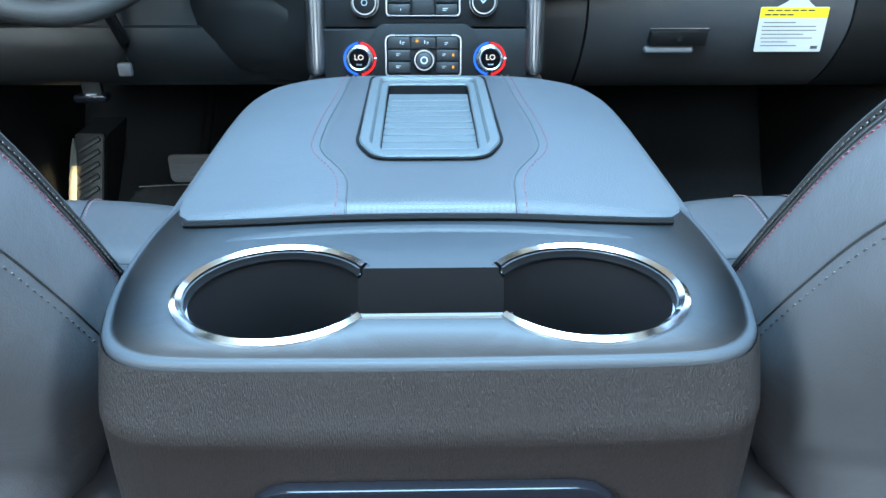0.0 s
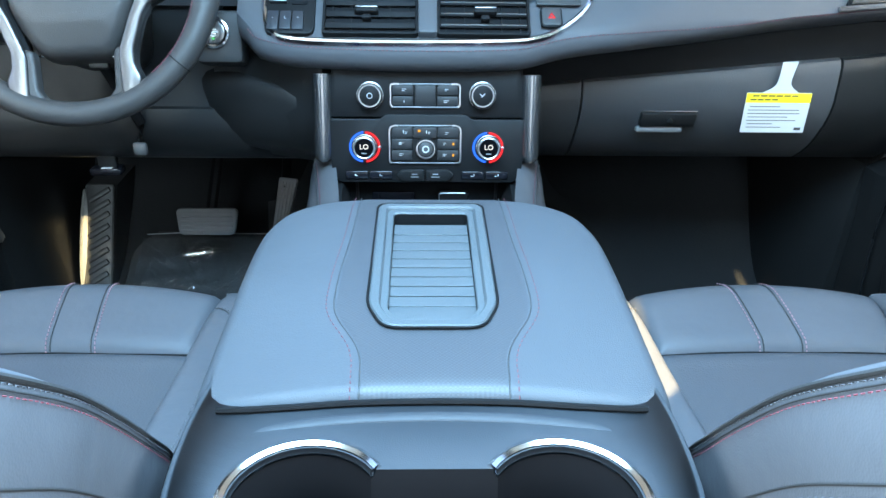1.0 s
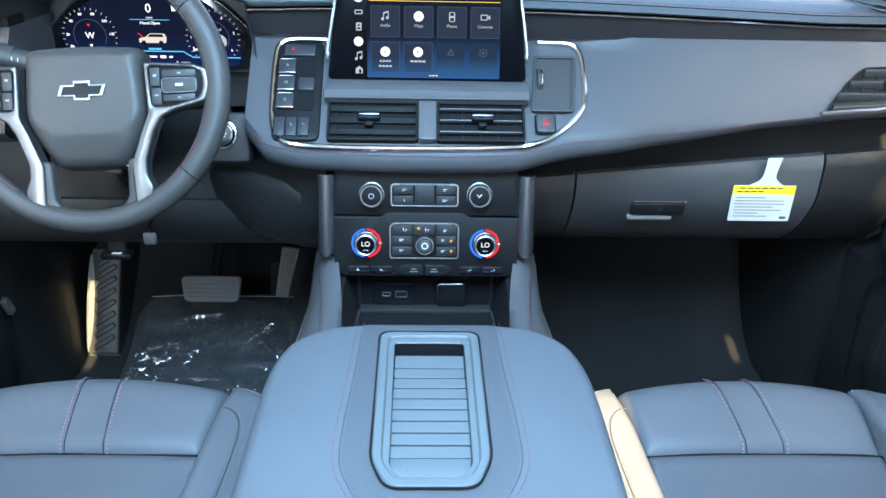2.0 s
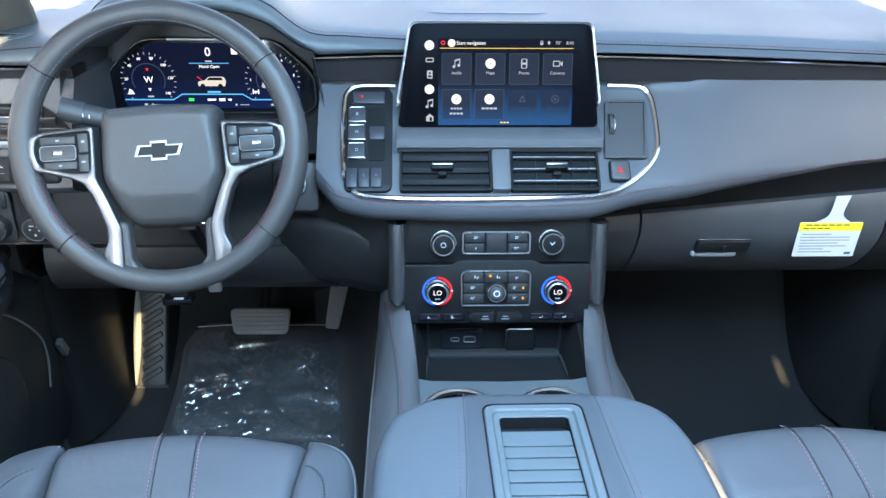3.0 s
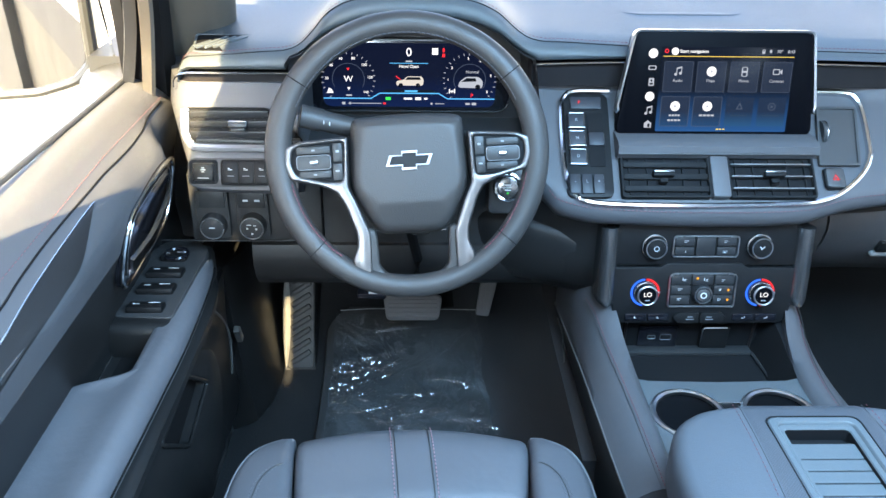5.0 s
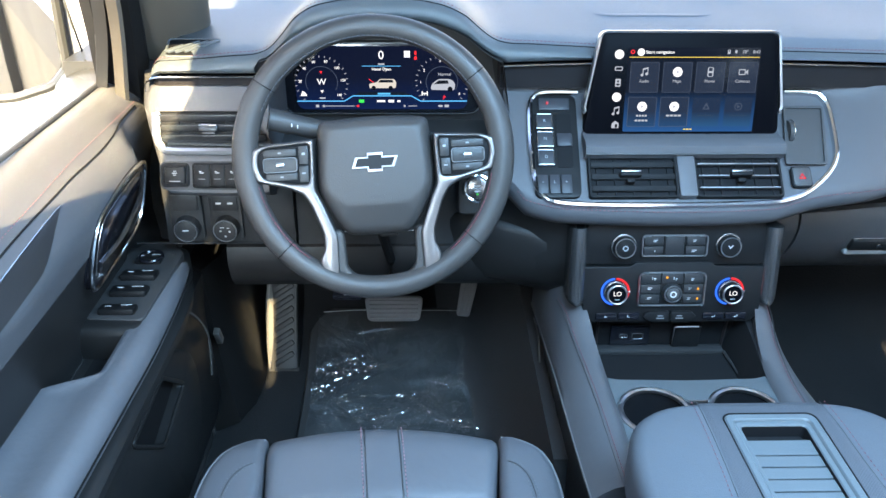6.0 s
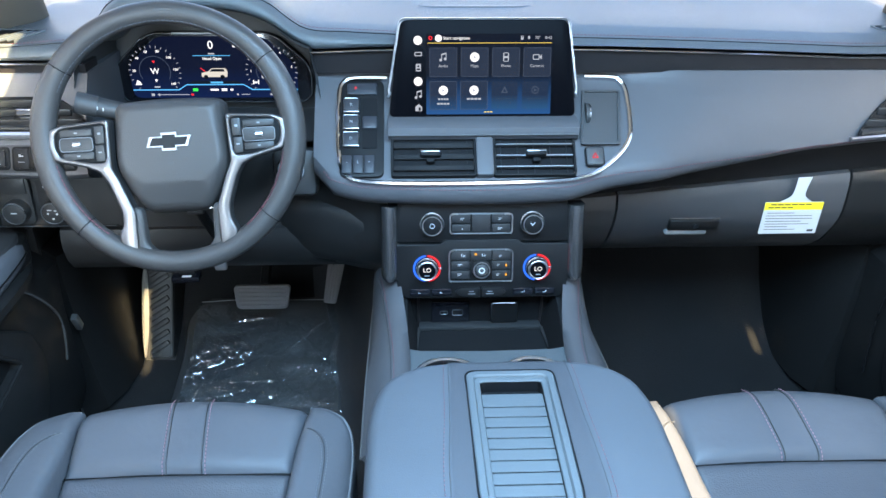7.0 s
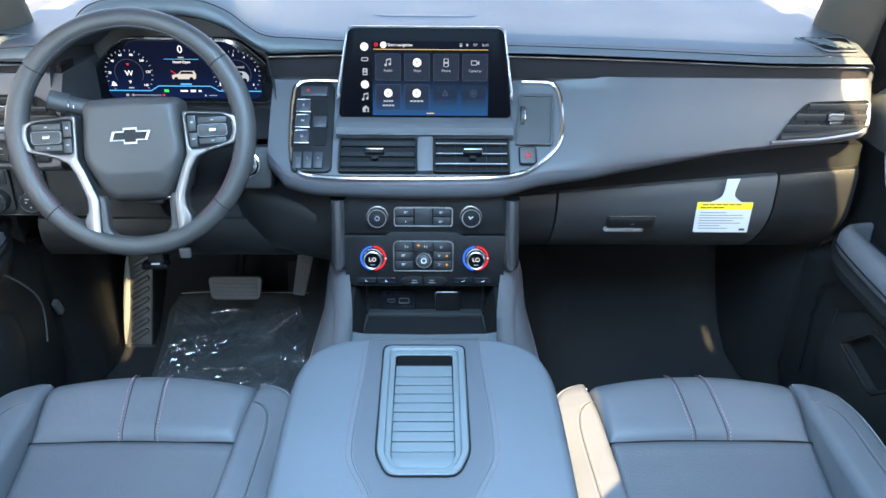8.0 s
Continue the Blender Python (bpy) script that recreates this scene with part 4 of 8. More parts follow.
stack = thing("centre_stack", "black climate and audio panel between smoked metal pillars", "control panel")
part("upper_panel", plate(rounded([(-0.142, 0.553), (0.140, 0.553), (0.134, 0.628), (-0.134, 0.628)], 0.008), 0.03, m=on_slope(0, 1.041 - 0.511 * STK, 0, STK) @ Matrix.Diagonal((1, math.sqrt(1 + STK * STK), 1, 1)) @ at(0, 0, -0.03), bevel=0.002), STACKBLK, stack)
part("lower_panel", plate(rounded([(-0.125, 0.462), (0.125, 0.462), (0.137, 0.474), (0.142, 0.551), (0.064, 0.551), (0.056, 0.5575), (-0.060, 0.5575), (-0.068, 0.551), (-0.142, 0.551), (-0.137, 0.474)], 0.004), 0.034, m=on_slope(0, 1.041 - 0.511 * STK, 0, STK) @ Matrix.Diagonal((1, math.sqrt(1 + STK * STK), 1, 1)) @ at(0, 0, -0.03), bevel=0.002), STACKBLK, stack)
for s in (-1, 1):
    part("pillar", loft([[stk(s * 0.1485 + a * w, z, c) @ Vector((0, 0, 0)) for a, c in ((-0.0145, -0.03), (-0.0145, -0.002), (-0.0115, 0.006), (-0.006, 0.0115), (0, 0.0135), (0.006, 0.0115), (0.0115, 0.006), (0.0145, -0.002), (0.0145, -0.03))] for z, w in ((0.4905, 0.35), (0.4915, 0.62), (0.4945, 0.84), (0.499, 0.96), (0.505, 1.0), (0.56, 1.0), (0.612, 1.0))]), SMOKE, stack, "smoked metal pillar", smooth=60)


def knob(name, label, x, z, r, h, body, face_emit=None, out=0.0):
    k = part(name, cyl(r, h, 40, r * 0.95, bevel=0.0015, m=stk(x, z, out)), STACKBLK, stack, label)
    part("skirt", cyl(r * 1.12, h * 0.4, 40, bevel=0.001, m=stk(x, z, out)), SMOKE, k, "smoked silver skirt")
    part("face_ring", tube([(r * 0.86 * math.cos(a), r * 0.86 * math.sin(a), h) for a in np.linspace(0, 2 * math.pi, 40, endpoint=False)], 0.0009, 6, True, m=stk(x, z, out)), SATIN, k, "silver ring")
    return k, stk(x, z, out + h)


k, M = knob("power_knob", "round black power and volume knob with silver ring", -0.081, 0.583, 0.0175, 0.016, PLASTIC)
part("power_mark", plate(poly_circle(0, 0, 0.004, 18), 0.0005, [poly_circle(0, 0, 0.0032, 18)], m=M), ICON, k)
k, M = knob("tune_knob", "round black tuning knob with silver ring", 0.078, 0.584, 0.0175, 0.016, PLASTIC)
part("tick_mark", join(bars([(0.001, 0, 0.007, 0.0012)], 0.0005, M @ pose(0, 0, 0, 0, 0, 45)), bars([(-0.003, -0.001, 0.004, 0.0012)], 0.0005, M @ pose(0, 0, 0, 0, 0, -45))), ICON, k)
for x in (-0.0895, 0.0875):
    k, M = knob("temperature_knob", "round temperature dial, lit red and blue, reading LO", x, 0.512, 0.0165, 0.016, PLASTIC, out=0.004)
    part("word", lettering("LO", 0.0100, M @ at(0, 0.0015, 0.0006)), G_WHITE, k, "lit letters LO")
    part("dial_face", cyl(0.0132, 0.0006, 36, m=M), BEZEL, k, "black dial face")
    part("small_word", bars([(-0.0030, -0.0075, 0.0016, 0.0018), (-0.0010, -0.0075, 0.0016, 0.0018), (0.0010, -0.0075, 0.0016, 0.0018), (0.0030, -0.0075, 0.0016, 0.0018)], 0.0004, M @ at(0, 0, 0.0006)), DIMICON, k)
    R = stk(x, 0.512, 0.0055)
    part("silver_ring", tube([(0.0146 * math.cos(a), 0.0146 * math.sin(a), 0.0002) for a in np.linspace(0, 2 * math.pi, 40, endpoint=False)], 0.0016, 8, True, m=M), SATIN, k, "broad silver ring")
    part("blue_arc", tube([(0.0208 * math.cos(a), 0.0208 * math.sin(a), 0) for a in np.linspace(radians(95), radians(262), 24)], 0.0016, 6, m=R), G_BLUE, k, "lit blue arc")
    part("red_arc", tube([(0.0208 * math.cos(a), 0.0208 * math.sin(a), 0) for a in np.linspace(radians(-84), radians(88), 24)], 0.0016, 6, m=R), G_RED, k, "lit red arc")
    part("pointer", rbox(0.0045, 0.0035, 0.004, 0.001, m=R @ at(0.021, 0.000, 0)), SATIN, k, "silver pointer")


FRAMEGREY = mat("dark_key_frame", (0.12, 0.12, 0.125), 0.35, 0.6, vary=0.08)
KEYBLK = mat("satin_black_key", (0.014, 0.014, 0.0148), 0.42, vary=0.12, spec=0.25)


def key_block(name, label, z, w, h, keys, marks, ambers, cut):
    t = thing(name, label, "buttons")
    M = stk(-0.003, z, 0.004 if z < 0.55 else 0.0)
    part("frame", plate(rounded([(-w / 2, -h / 2), (w / 2, -h / 2), (w / 2, h / 2 - cut), (w / 2 - cut, h / 2), (-w / 2 + cut, h / 2), (-w / 2, h / 2 - cut)], 0.004), 0.004, [rounded([(-w / 2 + 0.0018, -h / 2 + 0.0018), (w / 2 - 0.0018, -h / 2 + 0.0018), (w / 2 - 0.0018, h / 2 - cut), (w / 2 - cut - 0.001, h / 2 - 0.0018), (-w / 2 + cut + 0.001, h / 2 - 0.0018), (-w / 2 + 0.0018, h / 2 - cut)], 0.004)], m=M, bevel=0.0006), FRAMEGREY, t, "dark frame")
    for sd in (-1, 1):
        part("bracket", tube(smooth_path([(sd * (w / 2 - 0.013), h / 2 - 0.0008, 0.0042), (sd * (w / 2 - cut - 0.001), h / 2 - 0.0008, 0.0042), (sd * (w / 2 - 0.0010), h / 2 - cut, 0.0042), (sd * (w / 2 - 0.0009), 0, 0.0042), (sd * (w / 2 - 0.0009), -h / 2 + 0.005, 0.0042), (sd * (w / 2 - 0.004), -h / 2 + 0.0012, 0.0042)], 4), 0.0013, 6, m=M), SATIN, t, "silver bracket")
    for x, y, kw, kh in keys:
        part("key", rbox(kw, kh, 0.005, 0.001, m=M @ at(x, y, 0.0012)), KEYBLK, t)
    fine = []
    for x, y, kw, kh in marks:   # small symbols of two strokes each
        fine += [(x, y + 0.0012, kw * 0.6, 0.0007), (x - kw * 0.1, y - 0.0010, kw * 0.4, 0.0007)] if kw > kh else [(x, y, 0.0009, kh * 0.55)]
    part("marks", bars(fine, 0.0004, M @ at(0, 0, 0.0036)), ICON, t, "pale symbols")
    if ambers:
        for am in ambers:
            part("lamp", bars([am], 0.0006, M @ at(0, 0, 0.0036)), G_AMBER, t, "lit amber lamp")
    return t, M


key_block("audio_keys", "audio keys in a silver frame", 0.583, 0.100, 0.034,
          [(-0.032, 0.0078, 0.029, 0.0135), (-0.032, -0.0078, 0.029, 0.0135), (0.032, 0.0078, 0.029, 0.0135), (0.032, -0.0078, 0.029, 0.0135), (0, 0, 0.029, 0.029)],
          [(-0.030, 0.008, 0.011, 0.003), (-0.030, -0.008, 0.004, 0.005), (0.030, 0.008, 0.009, 0.003), (0.030, -0.008, 0.012, 0.003)], [], 0.004)
t, M = key_block("climate_keys", "climate keys with small amber lamps in a silver frame", 0.516, 0.103, 0.055,
                 [(-0.033, 0.017, 0.030, 0.0155), (0, 0.017, 0.033, 0.0155), (0.033, 0.017, 0.030, 0.0155), (-0.033, 0.0005, 0.030, 0.0145), (-0.033, -0.0155, 0.030, 0.0145), (0.033, 0.0005, 0.030, 0.0145), (0.033, -0.0155, 0.030, 0.0145)],
                 [(-0.031, 0.018, 0.003, 0.008), (-0.027, 0.0165, 0.006, 0.0012), (0.002, 0.018, 0.003, 0.008), (0.006, 0.0165, 0.005, 0.0012), (0.031, 0.016, 0.008, 0.003), (-0.034, 0.0015, 0.011, 0.004), (-0.034, -0.0145, 0.011, 0.004), (0.028, 0.001, 0.007, 0.003), (0.028, -0.015, 0.009, 0.0035)],
                 [(-0.0085, 0.0195, 0.0035, 0.003), (0.0405, 0.001, 0.0025, 0.0035), (0.0405, -0.015, 0.0025, 0.0035)], 0.006)
fan = part("fan_dial", cyl(0.0155, 0.009, 36, 0.0145, 0.0015, m=M @ at(0.001, -0.006, 0)), KEYBLK, t, "black fan dial")
part("fan_ring", tube([(0.001 + 0.0128 * math.cos(a), -0.006 + 0.0128 * math.sin(a), 0.0092) for a in np.linspace(0, 2 * math.pi, 32, endpoint=False)], 0.0011, 6, True, m=M), SATIN, fan, "thin silver ring")
part("fan_face", cyl(0.0105, 0.0104, 30, 0.010, 0.001, m=M @ at(0.001, -0.006, 0)), PLASTIC, fan)
part("fan_mark", plate(poly_circle(0.001, -0.006, 0.005, 18), 0.0005, [poly_circle(0.001, -0.006, 0.0035, 18)], m=M @ at(0, 0, 0.0105)), ICON, fan)
for s in (-1, 1):
    t = thing("seat_heat_keys", "pair of seat heating keys", "buttons")
    for k in (0, 1):
        b = part("key", rbox(0.033, 0.012, 0.008, 0.002, m=stk(s * (0.066 + 0.035 * k), 0.4725, 0.003)), GLOSSB, t)
        part("mark", bars([(-0.001, -0.001, 0.004, 0.0007), (0.002 * s, 0.0005, 0.0008, 0.003)], 0.0004, stk(s * (0.066 + 0.035 * k), 0.4725, 0.0072)), ICON, b)
t = thing("rear_climate_keys", "rounded pair of rear climate keys", "buttons")
for s in (-1, 1):
    b = part("key", plate(rounded([(0.001, -0.0085), (0.031, -0.0085), (0.042, 0.0), (0.034, 0.0085), (0.001, 0.0085)] if s > 0 else [(-0.034, 0.0085), (-0.042, 0.0), (-0.031, -0.0085), (-0.001, -0.0085), (-0.001, 0.0085)], 0.004), 0.007, m=stk(-0.003, 0.4725, 0.003), bevel=0.001), STACKBLK, t)
    part("mark", bars([(s * 0.015, 0.0020, 0.008, 0.0012), (s * 0.015, -0.0020, 0.012, 0.0012)], 0.0004, stk(-0.003, 0.4725, 0.0102)), DIMICON, b)

# ---- centre console ----
con = thing("centre_console", "long black centre console with leather lid and rear cup holders", "console")
LIDH = [(0.0, 0.728), (0.075, 0.727), (0.117, 0.720), (0.147, 0.699), (0.160, 0.664), (0.1645, 0.63), (0.165, 0.58), (0.1640, 0.50), (0.1628, 0.435), (0.1622, 0.407), (0.1608, 0.393), (0.1570, 0.3835), (0.149, 0.3785), (0.136, 0.3772), (0.10, 0.3795), (0.05, 0.3845), (0.0, 0.386)]
LIDO = [(x, y) for x, y in LIDH] + [(-x, y) for x, y in LIDH[-2:0:-1]]


def resample(loop, n, closed=True):
    P = [Vector((p[0], p[1])) for p in loop]
    if closed:
        P.append(P[0])
    d = [0]
    for a, b in zip(P, P[1:]):
        d.append(d[-1] + (b - a).length)
    out = []
    for k in range(n):
        t = d[-1] * k / (n if closed else n - 1)
        i = max(j for j in range(len(d) - 1) if d[j] <= t + 1e-9)
        f = (t - d[i]) / max(d[i + 1] - d[i], 1e-9)
        out.append(P[i] + (P[i + 1] - P[i]) * f)
    return out


def shrink(loop, d):
    """A loop drawn in by d on all sides."""
    xs, ys = [p.x for p in loop], [p.y for p in loop]
    cx, cy, hx, hy = (min(xs) + max(xs)) / 2, (min(ys) + max(ys)) / 2, (max(xs) - min(xs)) / 2, (max(ys) - min(ys)) / 2
    return [Vector((cx + (p.x - cx) * (hx - d) / hx, cy + (p.y - cy) * (hy - d) / hy)) for p in loop]


def lid_z(x, y):
    return 0.5545 + 0.004 * min(1, max(0, (y - 0.37) / 0.2)) - 0.25 * max(0, abs(x) - 0.06) ** 2 * 4 - 0.35 * max(0, y - 0.66) ** 2 * 3


TRAYO = rounded([(-0.0515, 0.696), (0.0515, 0.696), (0.050, 0.495), (0.0365, 0.4615), (-0.0365, 0.4615), (-0.050, 0.495)], 0.012, 6)


def lid():
    base = smooth_path([(x, y, 0) for x, y in LIDO], 4, True)
    N = 120
    o = resample([(p.x, p.y) for p in base], N)
    area = sum(a.x * b.y - b.x * a.y for a, b in zip(o, o[1:] + o[:1]))
    if area > 0:
        o = o[::-1]
    rings = []
    for d, dz in ((0.010, -0.075), (0.004, -0.070), (0.0, -0.055), (0.0, -0.018), (0.0005, -0.0130), (0.0019, -0.0085), (0.0042, -0.0048), (0.0074, -0.0021), (0.0112, -0.0005), (0.0145, 0.0)):
        r = shrink(o, d)
        rings.append([Vector((p.x, p.y, lid_z(p.x, p.y) + dz)) for p in r])
    bm = loft(rings, caps=False)
    # crowned top down to the tray's edge
    inner = resample(TRAYO, N)
    if sum(a.x * b.y - b.x * a.y for a, b in zip(inner, inner[1:] + inner[:1])) > 0:
        inner = inner[::-1]
    c = Vector((0, 0.578))
    outer = shrink(o, 0.0145)
    k0 = min(range(N), key=lambda k: (inner[k] - c).angle_signed(outer[0] - c) ** 2)
    inner = inner[k0:] + inner[:k0]
    rs = []
    for t in np.linspace(0, 1, 9):
        rs.append([Vector((a.x + (b.x - a.x) * t, a.y + (b.y - a.y) * t, lid_z(a.x + (b.x - a.x) * t, a.y + (b.y - a.y) * t))) for a, b in zip(outer, inner)])
    join(bm, loft(rs, caps=False))
    bmesh.ops.remove_doubles(bm, verts=bm.verts[:], dist=0.0002)
    return bm


lidp = part("lid", lid(), LIDHIDE, con, "black leather armrest lid", smooth=60)
SEAMY = [(0.724, 0.070), (0.69, 0.071), (0.62, 0.0725), (0.56, 0.0755), (0.52, 0.0765), (0.495, 0.0755), (0.475, 0.070), (0.455, 0.0605), (0.438, 0.0535), (0.42, 0.050), (0.372, 0.0485)]
SEAMT = sorted((y, x) for y, x in SEAMY)


def centre_panel():
    bm = bmesh.new()

    def inside(x, y):
        return abs(x) < 0.0495 and 0.467 < y < 0.692 and abs(x) < 0.036 + max(0, (y - 0.465)) * 0.42
    ys = np.linspace(0.404, 0.724, 56)
    rows = []
    for back, dz in ((0.0, -0.018), (0.0005, -0.0130), (0.0019, -0.0085), (0.0042, -0.0048), (0.0074, -0.0021), (0.0112, -0.0005)):   # over the rounded rear edge
        rows.append([bm.verts.new((u * 0.0487, 0.3857 - 0.5 * (u * 0.0487) ** 2 + back - 0.0004, lid_z(u * 0.0487, 0.386 + back) + dz + 0.0003)) for u in np.linspace(-1, 1, 31)])
    for y in ys:
        h = cat(SEAMT, y)
        drop = 0.012 * max(0, (y - 0.712) / 0.012) ** 2 * 0.3
        rows.append([bm.verts.new((u * h, y, lid_z(u * h, y) + 0.0006 - drop - (0.0008 if abs(u) == 1 else 0))) for u in np.linspace(-1, 1, 31)])
    for a, b in zip(rows, rows[1:]):
        for i in range(30):
            cx, cy = (a[i].co.x + b[i + 1].co.x) / 2, (a[i].co.y + b[i + 1].co.y) / 2
            if not inside(cx, cy):
                bm.faces.new((a[i], a[i + 1], b[i + 1], b[i]))
    loose = [v for v in bm.verts if not v.link_faces]
    bmesh.ops.delete(bm, geom=loose, context="VERTS")
    return bm


part("lid_gap", tube([(x, cat([(0, 0.3812), (0.05, 0.3797), (0.10, 0.3747), (0.136, 0.3724), (0.152, 0.3745)], abs(x)), 0.5570) for x in np.linspace(-0.138, 0.138, 60)], 0.0022, 6), DARK, con, "dark gap behind the lid")
part("centre_panel", centre_panel(), PERF, lidp, "fine woven-textured centre panel", smooth=60)
for s in (-1, 1):
    pth = [Vector((s * (cat(SEAMT, y) + 0.0008), y, lid_z(cat(SEAMT, y), y) - 0.0001)) for y in np.linspace(0.404, 0.722, 70)]
    pth = [Vector((s * 0.0495, 0.3842 + a, lid_z(0.05, 0.386) + b + 0.0004)) for a, b in ((0.0, -0.0175), (0.0003, -0.0130), (0.0017, -0.0083), (0.0040, -0.0046), (0.0072, -0.0019), (0.0110, -0.0003))] + pth
    part("seam", tube(pth, 0.0006, 6), PLASTIC, lidp, "dark seam")
    part("stitching", stitches([p + Vector((s * 0.006, 0, 0.0002)) for p in pth], 0.0062, 0.0034, 0.0004), RED, lidp, "red stitching")

lidp.location = LIDSHIFT = (0.001, -0.004, 0.008)

# ribbed phone tray in the lid
tray = thing("phone_tray", "ribbed rubber phone tray let into the console lid", "tray")


def tray_loop(d):
    return rounded([(-0.0515 + d, 0.696 - d), (0.0515 - d, 0.696 - d), (0.050 - d, 0.495 - d * 0.2), (0.0365 - d * 0.7, 0.4615 + d), (-0.0365 + d * 0.7, 0.4615 + d), (-0.050 + d, 0.495 - d * 0.2)], max(0.004, 0.012 - d * 0.4), 6)


tz = 0.5575
rings = [[Vector((p[0], p[1], z)) for p in tray_loop(d)] for d, z in ((-0.0005, tz - 0.006), (0.0, tz + 0.001), (0.0015, tz + 0.0025), (0.0075, tz + 0.0025), (0.009, tz + 0.001), (0.0095, tz - 0.001), (0.0145, tz - 0.0015), (0.0155, tz - 0.003))]
part("tray_rim", loft(rings, caps=False), SOFT, tray, "raised rounded rim")
# wall and floor are black to hold the shadow at the tray's deep end
part("tray_wall", loft([[Vector((p[0], p[1], z)) for p in tray_loop(d)] for d, z in ((0.0154, tz - 0.0029), (0.0165, tz - 0.017))], caps=False), DARK, tray, "inner wall blackened for its shade")
part("tray_floor", plate(tray_loop(0.0163), 0.002, m=at(0, 0, tz - 0.019)), DARK, tray)
part("rib_base", plate([(-0.034, 0.6665), (0.034, 0.6665)] + [(p[0], p[1]) for p in tray_loop(0.0163) if p[1] < 0.60][::1], 0.003, m=at(0, 0, tz - 0.0122)), DARK, tray)
for k in range(10):
    y1, y0 = (0.6570 - k * 0.0169 if k else 0.6640), 0.6570 - (k + 1) * 0.0169
    if k < 9:
        part("rib", rbox(0.0700, y1 - y0 - 0.0022, 0.006, 0.0003, 1, m=at(0, (y0 + y1) / 2, tz - 0.0098)), SOFT, tray)
    else:
        part("rib", plate([(-0.0350, y1), (0.0350, y1)] + [p for p in tray_loop(0.0163) if p[1] < y1 - 0.001], 0.006, m=at(0, 0, tz - 0.0128), bevel=0.0005), SOFT, tray)
part("tray_gap", tube([(p[0], p[1], tz + 0.0012) for p in tray_loop(-0.0010)], 0.0011, 6, True), DARK, tray, "dark joint round the tray")
tray.location = LIDSHIFT

# body of the console
CUPBLK = mat("black_cup_rubber", (0.005, 0.005, 0.006), 0.8, vary=0.15, spec=0.08)
DECKH = [(0.0, 0.425), (0.10, 0.425), (0.1475, 0.424), (0.1515, 0.405), (0.1545, 0.375), (0.1548, 0.34), (0.1525, 0.305), (0.147, 0.275), (0.140, 0.255), (0.127, 0.242), (0.105, 0.2365), (0.05, 0.235), (0.0, 0.2345)]
DECK = DECKH + [(-x, y) for x, y in DECKH[-2:0:-1]]


def dogbone(d=0.0, cx=0.0765, cy=0.294, r=0.0432, hw=0.0240):
    r, hw = r - d, hw - d
    a = math.degrees(math.asin(hw / r))
    right = [(cx - 0.004 + (r) * math.cos(radians(t)), cy + 0.002 + r * math.sin(radians(t))) for t in np.linspace(-180 + a, 180 - a, 33)]
    left = [(-x, 2 * (cy + 0.002) - y) for x, y in right]
    return right + left


DZ = 0.555
deck_s = [(p.x, p.y) for p in smooth_path([(x, y, 0) for x, y in DECK], 3, True)]
deck_v = [Vector(p) for p in deck_s]
rim = loft([[Vector((p.x, p.y, DZ - dz)) for p in shrink(deck_v, d)] for d, dz in ((0.0002, 0.007), (0.0, 0.0026), (0.0005, 0.0012), (0.0014, 0.0004), (0.0028, 0.0001), (0.005, 0.0))], caps=False)
join(rim, plate([tuple(p) for p in shrink(deck_v, 0.005)], 0.02, [dogbone()], m=at(0, 0, DZ - 0.02)))
bmesh.ops.remove_doubles(rim, verts=rim.verts[:], dist=0.0001)
part("rear_deck", rim, DECKHIDE, con, "leather-covered rear deck", smooth=50)
ridge = [Vector((x, cat([(0, 0.3685), (0.053, 0.366), (0.10, 0.3585), (0.125, 0.346), (0.14, 0.33)], abs(x)), DZ - 0.0016 - 0.004 * (abs(x) / 0.132) ** 4)) for x in np.linspace(-0.13, 0.13, 60)]
part("deck_ridge", sweep(ridge, [(a * 0.0055, b * 0.0036) for a, b in ring2(1, 12)]), DECKHIDE, con, "soft crescent ridge behind the lid", smooth=70)
wall = [[Vector((x, y, z)) for x, y in dogbone(d)] for d, z in ((0, DZ), (0.001, DZ - 0.01), (0.005, DZ - 0.12))]
cupw = loft(wall, caps=False)
join(cupw, plate(dogbone(0.005), 0.002, m=at(0, 0, DZ - 0.122)))
part("cup_well", cupw, CUPBLK, con, "black cup holder well")
for s in (-1, 1):
    cx, cy = s * 0.0725, 0.296
    arc = [Vector((cx - s * 0.0465 * math.cos(radians(t)) * -1, cy + 0.0465 * math.sin(radians(t)), DZ + 0.0005)) for t in np.linspace(-148, 148, 48)]
    ch = part("chrome_ring", sweep(arc, [(-0.0030, -0.004), (0.0030, -0.004), (0.0026, 0.001), (0.0, 0.0024), (-0.0026, 0.001)]), CHROME, con, "chrome cup holder ring")
    arc2 = [Vector((cx + s * 0.0428 * math.cos(radians(t)), cy + 0.0428 * math.sin(radians(t)), DZ - 0.0040)) for t in np.linspace(-148, 148, 48)]
    part("inner_ring", sweep(arc2, [(-0.001, -0.0008), (0.001, -0.0008), (0.001, 0.0008), (-0.001, 0.0008)]), CHROME, ch)
part("slot_edge", tube([(-0.036, 0.271, DZ + 0.0002), (0.036, 0.271, DZ + 0.0002)], 0.0018, 8), LEATHER, con)


